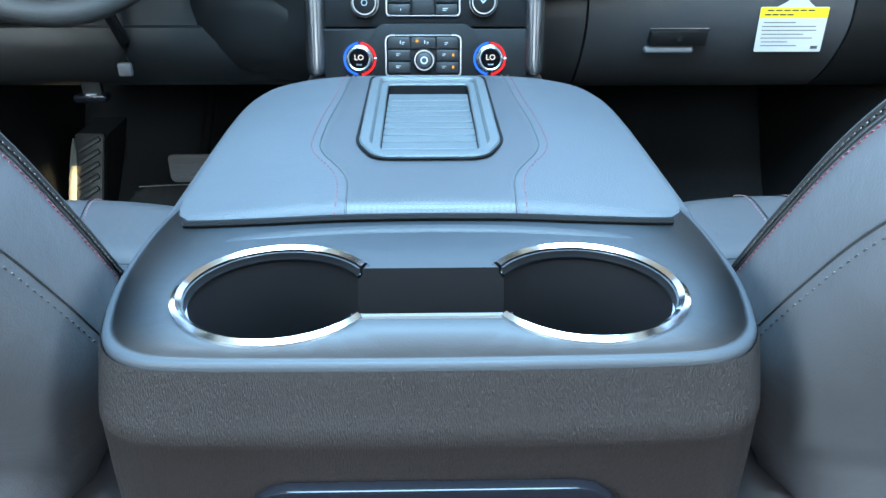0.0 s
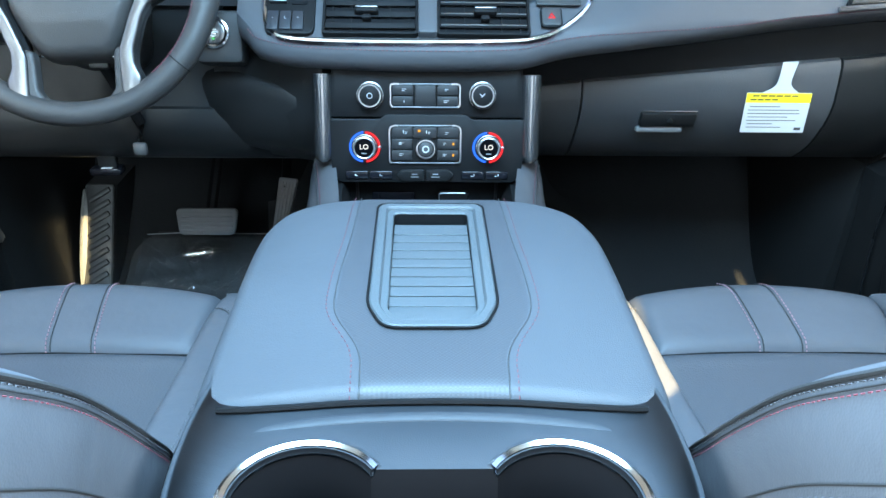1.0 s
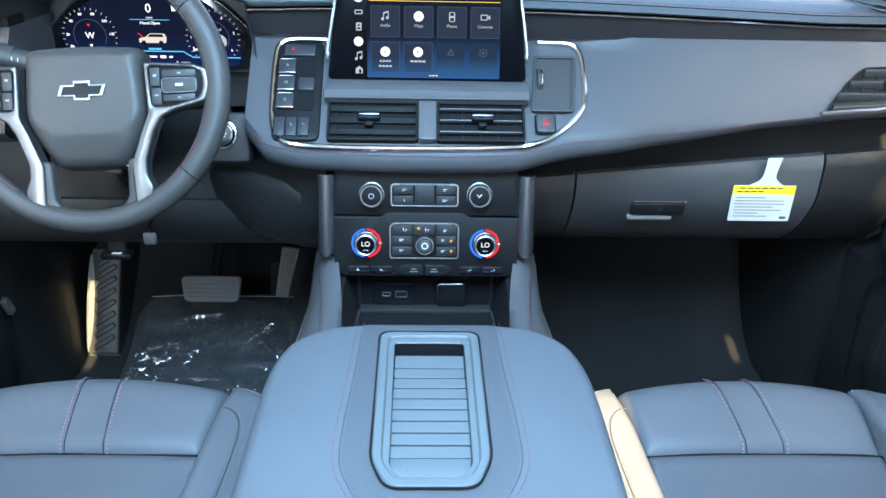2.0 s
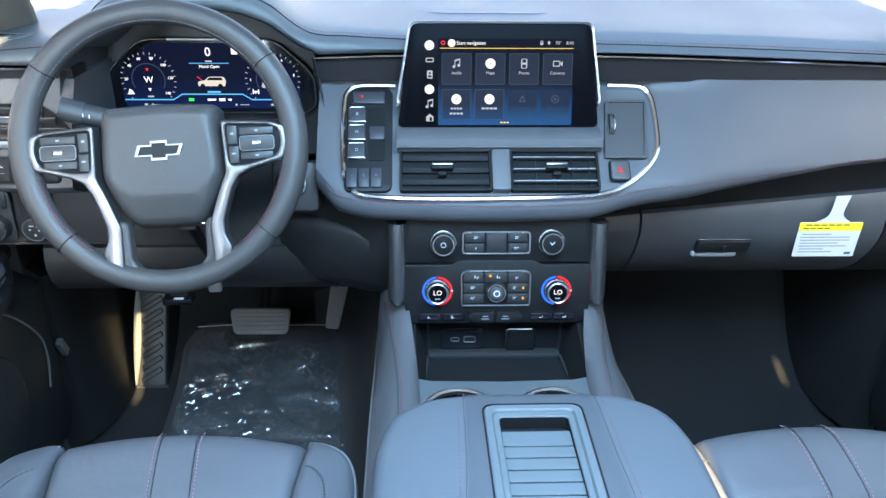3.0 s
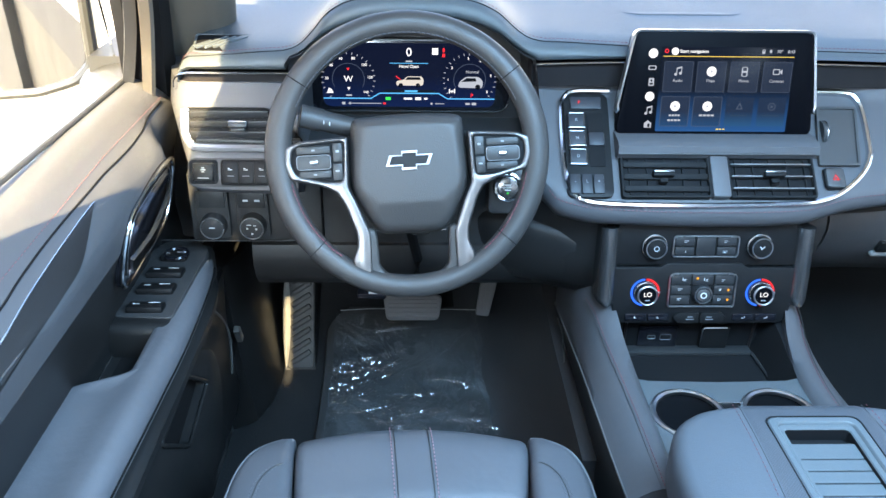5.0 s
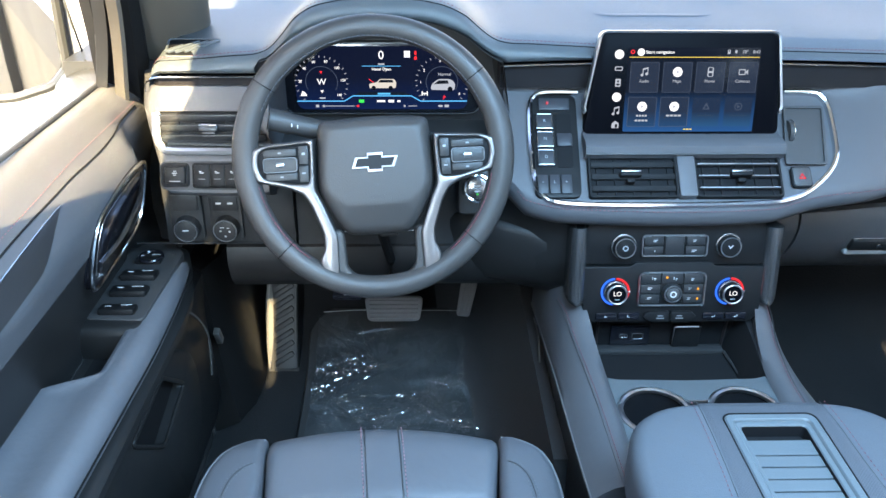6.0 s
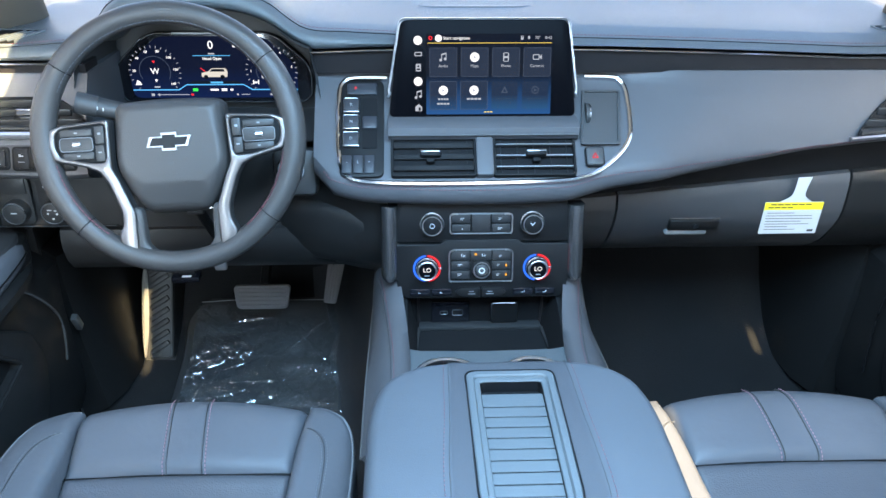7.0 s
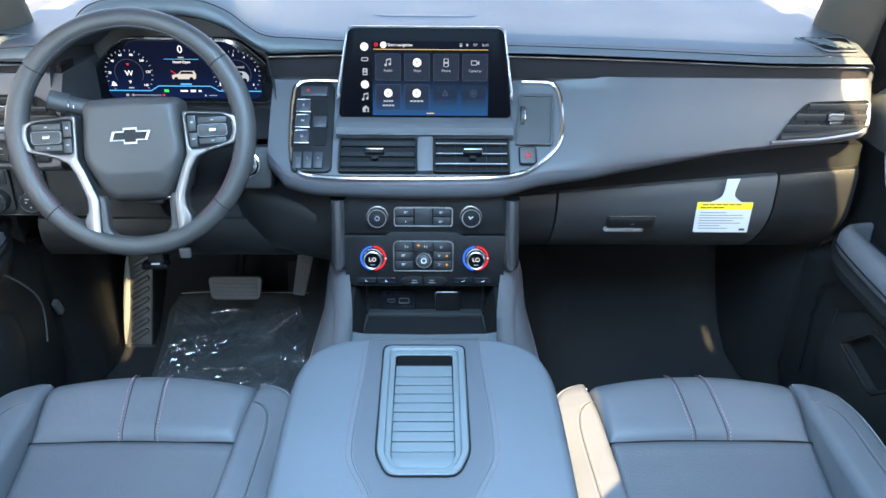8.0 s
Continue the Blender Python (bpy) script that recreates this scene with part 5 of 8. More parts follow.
def console_body():
    out = []
    for z, gx, gy in ((DZ - 0.0050, 0.0, 0.0), (DZ - 0.0034, 0.0007, -0.0007), (0.547, 0.0016, -0.0022), (0.538, 0.0022, -0.0048), (0.529, 0.0028, -0.008), (0.5225, 0.003, -0.0105), (0.5195, 0.003, -0.0095), (0.494, 0.0028, -0.0095), (0.465, 0.002, -0.009), (0.30, 0.0, -0.008), (0.02, -0.005, 0.0)):
        ring = []
        for x, y in deck_s:
            k = max(0.0, min(1.0, (0.40 - y) / 0.15))
            ring.append(Vector((x * (1 + gx / 0.15), y + gy * k if y < 0.33 else y, z)))
        out.append(ring)
    return loft(out, caps=False)


part("rear_body", console_body(), GRAIN, con, "grained black plastic rear of the console", smooth=50)
part("side_body", loft([[Vector((s * w, y, z)) for s, w, z in ((-1, w0, 0.535), (1, w0, 0.535), (1, w0 - 0.004, 0.02), (-1, w0 - 0.004, 0.02))] for y, w0 in ((0.36, 0.147), (0.55, 0.152), (0.655, 0.147), (0.685, 0.132), (0.705, 0.105), (0.716, 0.06))]), PLASTIC, con, "plain black console sides")
# rear vent panel at the bottom edge
rv = thing("rear_vent", "dark rear air vent panel with a bright rim", "air vent")
MR = Matrix(((1, 0, 0, 0), (0, 0, -1, 0.224), (0, 1, 0, 0.441), (0, 0, 0, 1)))
part("vent_panel", plate(rrect(0.160, 0.125, 0.02, 5), 0.006, m=MR, bevel=0.0012), GLOSSB, rv)
part("vent_rim", tube([(x, y, 0.006) for x, y in rrect(0.136, 0.104, 0.016, 6, 0, 0.0)], 0.0013, 6, True, m=MR), SATIN, rv, "bright rim")
for s in (-1, 1):
    part("vent_tab", rbox(0.030, 0.006, 0.008, 0.002, m=MR @ at(s * 0.038, 0.043, 0.007)), SATIN, rv, "silver vent tab")
    for k in range(4):
        part("slat", rbox(0.07, 0.003, 0.006, 0.001, m=MR @ at(s * 0.04, 0.03 - k * 0.02, 0.005)), PLASTIC, rv)

# front of the console: buttresses, nook, tray and cup holders
def buttress(s):
    """Leather flank from under the dash back to the lid: its rounded top, its piped lower edge and the undercut below."""
    inner = smooth_path([(0.150, 1.24, 0.500), (0.150, 1.12, 0.505), (0.134, 1.045, 0.496), (0.124, 0.985, 0.462), (0.117, 0.90, 0.443), (0.116, 0.80, 0.443), (0.118, 0.70, 0.444)], 6)
    outer = smooth_path([(0.184, 1.24, 0.363), (0.184, 1.12, 0.382), (0.1835, 1.045, 0.393), (0.183, 0.985, 0.401), (0.183, 0.90, 0.410), (0.182, 0.80, 0.418), (0.180, 0.70, 0.427)], 6)
    rings = []
    for a, b in zip(inner, outer):
        n = Vector((a.z - b.z, 0, b.x - a.x)).normalized()
        crown = [a + (b - a) * t + n * (0.013 * math.sin(math.pi * t ** 0.8)) for t in (0.15, 0.35, 0.55, 0.75, 0.9)]
        rings.append([Vector((s * p.x, p.y, p.z)) for p in [a + Vector((0.006, 0, -0.11)), a + Vector((0.0, 0, -0.006)), *crown, b, b + Vector((-0.004, 0, -0.006)), b + Vector((-0.018, 0, -0.008)), Vector((a.x + 0.012, a.y, b.z - 0.012))]])
    seam = []
    for a, b in zip(inner, outer):
        n = Vector((a.z - b.z, 0, b.x - a.x)).normalized()
        p = a + (b - a) * 0.30 + n * (0.013 * math.sin(math.pi * 0.30 ** 0.8) + 0.0006)
        seam.append(Vector((s * p.x, p.y, p.z)))
    return loft(rings), seam[9:], [Vector((s * (p.x + 0.0005), p.y, p.z - 0.001)) for p in outer]


for s in (-1, 1):
    bm, seam, edge = buttress(s)
    bt = part("buttress", bm, LEATHER, con, "leather-wrapped console flank", smooth=70)
    part("seam", tube([p + Vector((s * 0.004, 0, -0.0016)) for p in seam], 0.0007, 6), PLASTIC, bt)
    part("stitching", stitches(seam, 0.0062, 0.0036), RED, bt, "red stitching")
    part("edge_piping", tube(edge, 0.0016, 6), TRIMPALE, bt, "pale piping along the lower edge")
    part("flank_panel", loft([[Vector((s * x, y, z)) for x, z in ((w, zt), (w - 0.004, 0.02), (0.120, 0.02), (0.120, zt))] for y, w, zt in ((1.24, 0.168, 0.358), (1.0, 0.168, 0.394), (0.90, 0.167, 0.404), (0.80, 0.166, 0.412), (0.70, 0.164, 0.421))]), DOORBLK, con, "black plastic console flank")
    part("flank_trim", tube(smooth_path([(s * 0.184, 1.205, 0.352), (s * 0.180, 1.165, 0.340), (s * 0.178, 1.130, 0.285), (s * 0.178, 1.06, 0.240), (s * 0.178, 0.96, 0.210)], 6), 0.0016, 6), TRIMPALE, con, "pale edge of the lower flank cover")
DARKRUB = mat("black_tray_rubber", (0.007, 0.007, 0.0075), 0.75, bump=0.3, scale=500, vary=0.2, spec=0.1)
part("nook_back", rbox(0.25, 0.01, 0.09, 0, m=at(0, 1.066, 0.42)), DARK, con, "black back wall of the nook")
part("nook_floor", loft([[Vector((-0.12, y, z)), Vector((0.12, y, z)), Vector((0.12, y, z - 0.02)), Vector((-0.12, y, z - 0.02))] for y, z in ((1.062, 0.388), (0.945, 0.386), (0.932, 0.390), (0.924, 0.420))]), DARKRUB, con, "black rubber tray floor")
for s in (-1, 1):
    part("nook_side", loft([[Vector((s * x, y, z)) for x, z in ((0.116 + w, zt), (0.100 + w * 0.6, 0.38), (0.136, 0.38), (0.136, zt))] for y, w, zt in ((1.064, 0.006, 0.462), (1.03, 0.006, 0.458), (1.0, 0.006, 0.450), (0.965, 0.005, 0.440), (0.922, 0.003, 0.432))]), DARKRUB, con)
    part("nook_edge", tube([(s * 0.103, 1.06, 0.392), (s * 0.104, 1.056, 0.46)], 0.0025, 6), GRAIN, con)
part("nook_lip", rbox(0.206, 0.020, 0.010, 0.003, m=at(0, 1.052, 0.391)), SWITCHBLK, con, "raised lip at the back of the tray")
for s in (-1, 1):
    part("nook_edge", tube([(s * 0.103, 1.044, 0.393), (s * 0.108, 0.99, 0.391), (s * 0.1135, 0.945, 0.394), (s * 0.116, 0.928, 0.416)], 0.0024, 6), SWITCHBLK, con, "rounded crease of the tray")
usb = thing("usb_socket", "black panel with two small USB ports", "socket")
part("socket_plate", rbox(0.064, 0.006, 0.04, 0.002, m=at(-0.050, 1.060, 0.416)), GLOSSB, usb)
for px, pwid, ph in ((-0.061, 0.013, 0.006), (-0.038, 0.018, 0.010)):
    prt = part("port", rbox(pwid, 0.003, ph, 0.001, m=at(px, 1.0565, 0.4165)), DARK, usb)
    part("port_rim", tube([(px + x, 1.0548, 0.4165 + y) for x, y in rrect(pwid, ph, 0.002, 3)], 0.0006, 5, True, up=(0, 1, 0)), SATIN, prt, "bright port rim")
pw = thing("power_outlet", "square black outlet cover with a bright edge", "socket")
part("cover", rbox(0.046, 0.012, 0.042, 0.004, m=at(0.041, 1.058, 0.416)), STACKBLK, pw)
part("cover_edge", tube([(0.0185, 1.0515, 0.398), (0.0185, 1.0515, 0.434), (0.022, 1.0515, 0.4365), (0.058, 1.0515, 0.4365)], 0.0011, 6), SATIN, pw)

CP = 0.432
fp = [(-0.121, 0.930), (-0.10, 0.924), (0, 0.921), (0.10, 0.924), (0.121, 0.930), (0.121, 0.70), (-0.121, 0.70)]
CUPF = [poly_circle(s * 0.0635, 0.852, 0.0465, 32) for s in (-1, 1)]
part("cup_panel", plate(fp, 0.014, CUPF, m=at(0, 0, CP - 0.014), bevel=0.0), SOFT, con, "soft black cup holder panel")
for s in (-1, 1):
    cw = loft([[Vector((s * 0.0635 + r * math.cos(a), 0.852 + r * math.sin(a), z)) for a in np.linspace(0, 2 * math.pi, 32, endpoint=False)] for r, z in ((0.0465, CP - 0.001), (0.0455, CP - 0.02), (0.040, CP - 0.075))], caps=False)
    join(cw, cyl(0.0405, 0.002, 32, m=at(s * 0.0635, 0.852, CP - 0.077)))
    well = part("cup_well", cw, CUPBLK, con, "front cup holder well")
    ang = np.linspace(0, 2 * math.pi, 56, endpoint=False)
    part("chrome_ring", sweep([(s * 0.0635 + 0.0485 * math.cos(a), 0.852 + 0.0485 * math.sin(a), CP + 0.0005) for a in ang], [(-0.0044, -0.003), (0.0044, -0.003), (0.0038, 0.0016), (0, 0.0032), (-0.0038, 0.0016)], True), SATIN, well, "chrome ring")
part("cup_bridge", rbox(0.048, 0.014, 0.003, 0.001, m=at(0, 0.866, CP + 0.0002)), STACKBLK, con, "dark bridge between the cups")
for y in (0.859, 0.8735):
    part("bridge_edge", rbox(0.046, 0.0016, 0.004, 0.0006, m=at(0, y, CP + 0.0005)), CHROME, con, "thin chrome edge of the bridge")

# ---- instrument cluster ----
CLS = 0.0


def cl(x, z, out=0.0):
    return on_slope(x, 1.293, z, CLS) @ Matrix.Diagonal((1.06, 1.06, 1, 1)) @ at(0, 0, out)


def cluster():
    t = thing("instrument_cluster", "wide digital instrument cluster lit in blue and white", "instruments")
    cx = -0.452
    out = [(-0.155, -0.016), (-0.145, -0.029), (0.145, -0.029), (0.158, -0.016), (0.158, 0.030), (0.100, 0.083), (-0.100, 0.083), (-0.158, 0.030)]
    part("bezel", plate(rounded(out, 0.022, 6), 0.02, m=cl(cx, 0.742, -0.02), bevel=0.002), GLOSSB, t, "gloss black bezel")
    rim = [Vector((*p, 0.001)) for p in rounded(out, 0.022, 6)]
    part("rim", tube(rim, 0.0016, 6, True, m=cl(cx, 0.742)), SMOKE, t, "dark metal rim")
    part("top_glint", tube([(-0.058, 0.083, 0.0015), (0.058, 0.083, 0.0015)], 0.0018, 6, m=cl(cx, 0.742)), SATIN, t, "bright upper rim")
    d = part("display", plate(rounded([(-0.134, -0.022), (0.134, -0.022), (0.136, 0.03), (0.085, 0.078), (-0.085, 0.078), (-0.136, 0.03)], 0.014, 5), 0.001), GAUGE, t, "deep blue display", smooth=0)
    d.matrix_basis = cl(cx, 0.742, 0.0006)
    M = cl(cx, 0.742, 0.0020)
    th = 0.0004
    part("speed_digit", lettering("0", 0.018, M @ at(0.0, 0.064, 0)), G_WHITE, t)
    part("unit", bars([(0, 0.0505, 0.010, 0.0022)], th, M), G_PALE, t)
    part("message", lettering("Hood Open", 0.0062, M @ at(0, 0.0425, 0)), G_WHITE, t)
    part("message_line", bars([(0, 0.0475, 0.060, 0.0009)], th, M), G_CYAN, t)
    part("dismiss_word", bars([(0.003, 0.0035, 0.020, 0.0028)], th, M), G_CYAN, t)
    # small picture of a car with its bonnet raised
    CS = M @ at(0, 0.0035, 0) @ Matrix.Diagonal((0.76, 0.76, 1, 1))
    car = plate(rounded([(-0.026, 0.012), (0.028, 0.012), (0.030, 0.023), (0.026, 0.031), (-0.004, 0.031), (-0.011, 0.024), (-0.026, 0.021)], 0.003), th, m=CS)
    part("car_picture", car, G_TAN, t, "small tan car picture")
    part("car_windows", plate([(-0.008, 0.024), (0.024, 0.024), (0.022, 0.0295), (-0.003, 0.0295)], th, m=CS @ at(0, 0, 0.0004)), GLOSSB, t)
    for wx in (-0.017, 0.018):
        part("car_wheel", plate(poly_circle(wx, 0.0125, 0.0045, 16), th, m=CS @ at(0, 0, 0.0004)), GLOSSB, t)
    part("open_bonnet", bars([(0, 0, 0.012, 0.0016)], th, CS @ at(-0.022, 0.0275, 0) @ pose(0, 0, 0, 0, 0, -38)), G_RED, t, "red raised bonnet mark")
    # lower light line
    line = [(-0.134, -0.0085), (-0.060, -0.0085), (-0.046, 0.0), (0.046, 0.0), (0.060, -0.0085), (0.134, -0.0085)]
    part("horizon_line", tube([(*p, 0.0) for p in line], 0.0009, 6, m=M), G_CYAN, t, "bright cyan line")
    glowband = plate([(-0.046, 0.0005), (0.046, 0.0005), (0.036, 0.006), (-0.036, 0.006)], 0.0002, m=cl(cx, 0.742, 0.0018))
    part("horizon_glow", glowband, G_TILE, t)
    part("range_word", bars([(-0.010, -0.0085, 0.013, 0.0028), (0.006, -0.0085, 0.009, 0.004), (0.018, -0.0085, 0.005, 0.0028)], th, M @ at(0.008, 0, 0)), G_WHITE, t)
    part("lamp_symbol", bars([(-0.033, -0.0085, 0.008, 0.0045)], th, M), G_GREEN, t, "green lamp symbol")
    part("scale_line", bars([(-0.070, -0.0165, 0.052, 0.0010), (-0.093, -0.0165, 0.002, 0.004), (-0.103, -0.0165, 0.005, 0.004), (0.048, -0.0165, 0.014, 0.0010), (0.035, -0.0165, 0.003, 0.003), (0.092, -0.0165, 0.007, 0.003), (0.102, -0.0165, 0.007, 0.004)], th, M), G_PALE, t)
    part("warning_mark", bars([(-0.039, -0.0165, 0.004, 0.003)], th, M), G_RED, t)
    # dials
    for sgn, words in ((-1, (("20", 178, 1), ("40", 140, 1), ("60", 108, 1), ("80", 75, 1), ("100", 42, 1), ("120", 5, 1), ("140", -38, 1))), (1, (("0", 215, 1), ("1", 180, 1), ("2", 146, 1), ("3", 95, 1), ("4", 62, 1), ("5", 12, 1), ("6", -34, 1)))):
        dx, dy, R = sgn * 0.094, 0.022, 0.0335
        for w, a, _ in words:
            part("dial_number", lettering(w, 0.0056, M @ at(dx + R * math.cos(radians(a)), dy + R * math.sin(radians(a)), 0)), G_WHITE, t)
        ticks = bmesh.new()
        for a in range(-40, 226, 12):
            join(ticks, rbox(0.0034, 0.0009, th, 0, m=M @ at(dx, dy, 0) @ pose(0, 0, 0, 0, 0, a) @ at(R * 1.2, 0, 0)))
        part("dial_ticks", ticks, G_PALE, t)
        part("dial_ring", tube([(dx + R * 0.74 * math.cos(radians(a)), dy + R * 0.74 * math.sin(radians(a)), 0) for a in range(-30, 211, 8)], 0.0004, 4, m=M), G_DIM, t)
    part("compass_letter", lettering("W", 0.0135, M @ at(-0.094, 0.022, 0)), G_WHITE, t)
    part("compass_mark", plate([(-0.0965, 0.0395), (-0.0915, 0.0395), (-0.094, 0.0355)], th, m=M), G_RED, t)
    part("compass_mark", plate([(-0.0965, 0.009), (-0.0915, 0.009), (-0.094, 0.0045)], th, m=M), G_WHITE, t)
    part("distance_word", bars([(-0.094, -0.0035, 0.009, 0.0022)], th, M), G_PALE, t)
    part("terrain_mark", plate([(-0.128, 0.0), (-0.118, 0.0), (-0.121, 0.006), (-0.125, 0.008)], th, m=M), G_WHITE, t)
    part("gear_letter", lettering("P", 0.009, M @ at(0.098, -0.0035, 0)), G_RED, t)
    part("mode_word", lettering("Normal", 0.0065, M @ at(0.098, 0.0345, 0)), G_PALE, t)
    part("mode_car", plate(rounded([(0.076, 0.010), (0.114, 0.009), (0.115, 0.020), (0.108, 0.027), (0.088, 0.027), (0.078, 0.019)], 0.004), th, m=M), G_PALE, t, "small silver car picture")
    part("mode_car_dark", join(plate([(0.081, 0.019), (0.105, 0.020), (0.103, 0.025), (0.089, 0.025)], th, m=M @ at(0, 0, 0.0004)), plate(poly_circle(0.107, 0.011, 0.004, 14), th, m=M @ at(0, 0, 0.0004))), GLOSSB, t)
    part("notice_square", bars([(0.040, 0.066, 0.009, 0.010)], th, M), G_WHITE, t)
    part("belt_mark", bars([(0.053, 0.068, 0.003, 0.006), (0.053, 0.060, 0.004, 0.005)], th, M), G_RED, t)
    part("axle_mark", bars([(0.063, 0.004, 0.0016, 0.007), (0.067, 0.004, 0.006, 0.0014), (0.071, 0.004, 0.0016, 0.007)], th, M), G_WHITE, t)


cluster()

# ---- steering wheel ----
WC, WT = Vector((-0.447, 0.987, 0.757)), 21.0
WS = math.tan(radians(WT))


def swept_back(bm):
    """The lower legs of the spokes lean away towards the rim's foot."""
    for v in bm.verts:
        v.co.z -= 0.02 * max(0, -v.co.y - 0.045)
    return bm


def steering_wheel():
    w = thing("steering_wheel", "black leather steering wheel with smoked silver spokes and red stitching", "steering wheel")
    H = at(*WC) @ pose(0, 0, 0, 0, 0, 2.7) @ on_slope(0, 0, 0, WS) @ pose(0, 0, 0, 0, 0, 2.2)
    M = H @ at(0, 0, -0.010) @ Matrix.Diagonal((1.012, 1.012, 1, 1))   # rim and spokes lie behind the hub's face
    # rim: oval section, thicker at the grips
    rings = []
    N = 96
    for k in range(N):
        a = 2 * math.pi * k / N
        R = 0.1685
        fat = 0.0155 + 0.0015 * abs(math.cos(a)) ** 4
        c = Vector((R * math.cos(a), R * math.sin(a) * (0.985 if math.sin(a) > 0 else 1.04), 0.0))
        d = Vector((math.cos(a), math.sin(a), 0))
        rings.append([c + d * (fat * math.cos(b)) + Vector((0, 0, 0.0155 * math.sin(b))) for b in np.linspace(0, 2 * math.pi, 16, endpoint=False)])
    rim = part("rim", loft(rings, loop=True, m=M), WHEELHIDE, w, "black leather rim", smooth=70)
    for a0, a1 in ((192, 232), (-52, -12), (25, 155)):
        pts = [Vector((0.1555 * math.cos(radians(a)), 0.1555 * (0.985 if a < 180 and a > 0 else 1.04) * math.sin(radians(a)), 0.009)) for a in np.linspace(a0, a1, 80)]
        part("stitching", put(stitches(pts, 0.0062, 0.005, 0.0009), M), RED if a0 != 25 else GREYTHREAD, rim, "stitching on the rim's inner side")
    for a in (36, 144, 222, 318):
        pts = [Vector(((0.1685 + 0.0162 * math.cos(b)) * math.cos(radians(a)), (0.1685 + 0.0162 * math.cos(b)) * (0.985 if a < 180 else 1.04) * math.sin(radians(a)), 0.0160 * math.sin(b))) for b in np.linspace(-0.3, 3.4, 20)]
        part("rim_seam", tube(pts, 0.0007, 5, up=(0.3, 0.2, 1), m=M), DARK, rim)
    # leather lower bridge of the rim
    half = [(0.066, -0.094), (0.050, -0.096), (0.0472, -0.106), (0.046, -0.146), (0.036, -0.158), (0.012, -0.1615)]
    under = [(0.0, -0.182), (0.040, -0.178), (0.070, -0.162), (0.076, -0.140), (0.0695, -0.115)]
    loop = half + [(-x, y) for x, y in half[::-1]] + [(-x, y) for x, y in under[:0:-1]] + under
    part("lower_bridge", put(swept_back(plate(rounded(loop, 0.005, 4), 0.018, m=at(0, 0, -0.011), bevel=0.004)), M), WHEELHIDE, w, "leather lower bridge", smooth=60)
    # spokes: left and right with the lower legs, in smoked silver
    R_ = [(0.078, 0.026), (0.140, 0.022), (0.157, 0.016), (0.160, -0.006), (0.154, -0.026), (0.112, -0.037), (0.096, -0.045), (0.086, -0.062), (0.0735, -0.100), (0.0735, -0.118), (0.081, -0.134), (0.079, -0.144), (0.061, -0.168), (0.0565, -0.164), (0.0550, -0.103), (0.0715, -0.058), (0.080, -0.040)]
    hole = [(0.083, 0.020), (0.138, 0.0165), (0.149, 0.011), (0.151, -0.006), (0.146, -0.0205), (0.110, -0.030), (0.086, -0.031)]
    for s in (-1, 1):
        o = [(s * x, y) for x, y in R_]
        h = [(s * x, y) for x, y in hole]
        if s < 0:
            o, h = o[::-1], h[::-1]
        sp = part("spoke", put(swept_back(plate(rounded(o, 0.004, 4), 0.014, [rounded(h, 0.006, 4)], m=at(0, 0, -0.002), bevel=0.003)), M), SPOKE, w, "smoked silver spoke", smooth=50)
        part("spoke_back", put(swept_back(plate(rounded(o, 0.004, 4), 0.012, m=at(0, 0, -0.013))), M), PLASTIC, sp)
        pad = part("key_pad", plate(rounded(h, 0.006, 4), 0.003, m=M @ at(0, 0, 0.006), bevel=0.001), DARK, sp)
        kx = s * 0.117
        keys = [(s * 0.0915, 0.0065, 0.012, 0.023), (s * 0.0925, -0.0185, 0.012, 0.021), (s * 0.122, 0.0105, 0.042, 0.009), (s * 0.121, -0.0205, 0.040, 0.009)]
        for x, y, kw, kh in keys:
            part("key", rbox(kw, kh, 0.004, 0.0006, m=M @ at(x, y, 0.0090)), SWITCHBLK, sp)
        part("key", plate(rrect(0.044, 0.019, 0.004, 4), 0.0045, m=M @ at(kx + s * 0.005, -0.005, 0.0080), bevel=0.0006), SWITCHBLK, sp)
        part("key_outline", tube([(x, y, 0.0128) for x, y in rrect(0.043, 0.018, 0.004, 4, kx + s * 0.005, -0.005)], 0.0005, 4, True, m=M), DIMICON, sp)
        part("scroll", cyl(0.0048, 0.010, 20, bevel=0.001, m=M @ at(kx + s * 0.005 - 0.005, -0.005, 0.0090) @ pose(0, 0, 0, 0, 90, 0)), SATIN, sp, "silver thumb roller")
        part("marks", bars([(kx + s * 0.005 - 0.015, -0.005, 0.005, 0.0022), (kx + s * 0.005 + 0.015, -0.005, 0.005, 0.0022), (s * 0.122, 0.0105, 0.004, 0.002), (s * 0.121, -0.0205, 0.004, 0.002), (s * 0.0915, 0.008, 0.004, 0.003), (s * 0.0925, -0.017, 0.005, 0.002)], 0.0004, M @ at(0, 0, 0.0111)), DIMICON, sp)
    # hub
    top = [(-0.0745, 0.050), (-0.071, 0.062), (-0.058, 0.0665), (0.0, 0.069), (0.058, 0.0665), (0.071, 0.062), (0.0745, 0.050), (0.0775, -0.015), (0.070, -0.045), (0.052, -0.078), (0.042, -0.088), (0.030, -0.0905), (-0.030, -0.0905), (-0.042, -0.088), (-0.052, -0.078), (-0.070, -0.045), (-0.0775, -0.015)]
    N = 96
    top = [(x, y - 0.017) for x, y in top]
    o = resample([(p.x, p.y) for p in smooth_path([(x, y, 0) for x, y in top], 4, True)], N)
    if sum(a.x * b.y - b.x * a.y for a, b in zip(o, o[1:] + o[:1])) > 0:
        o = o[::-1]
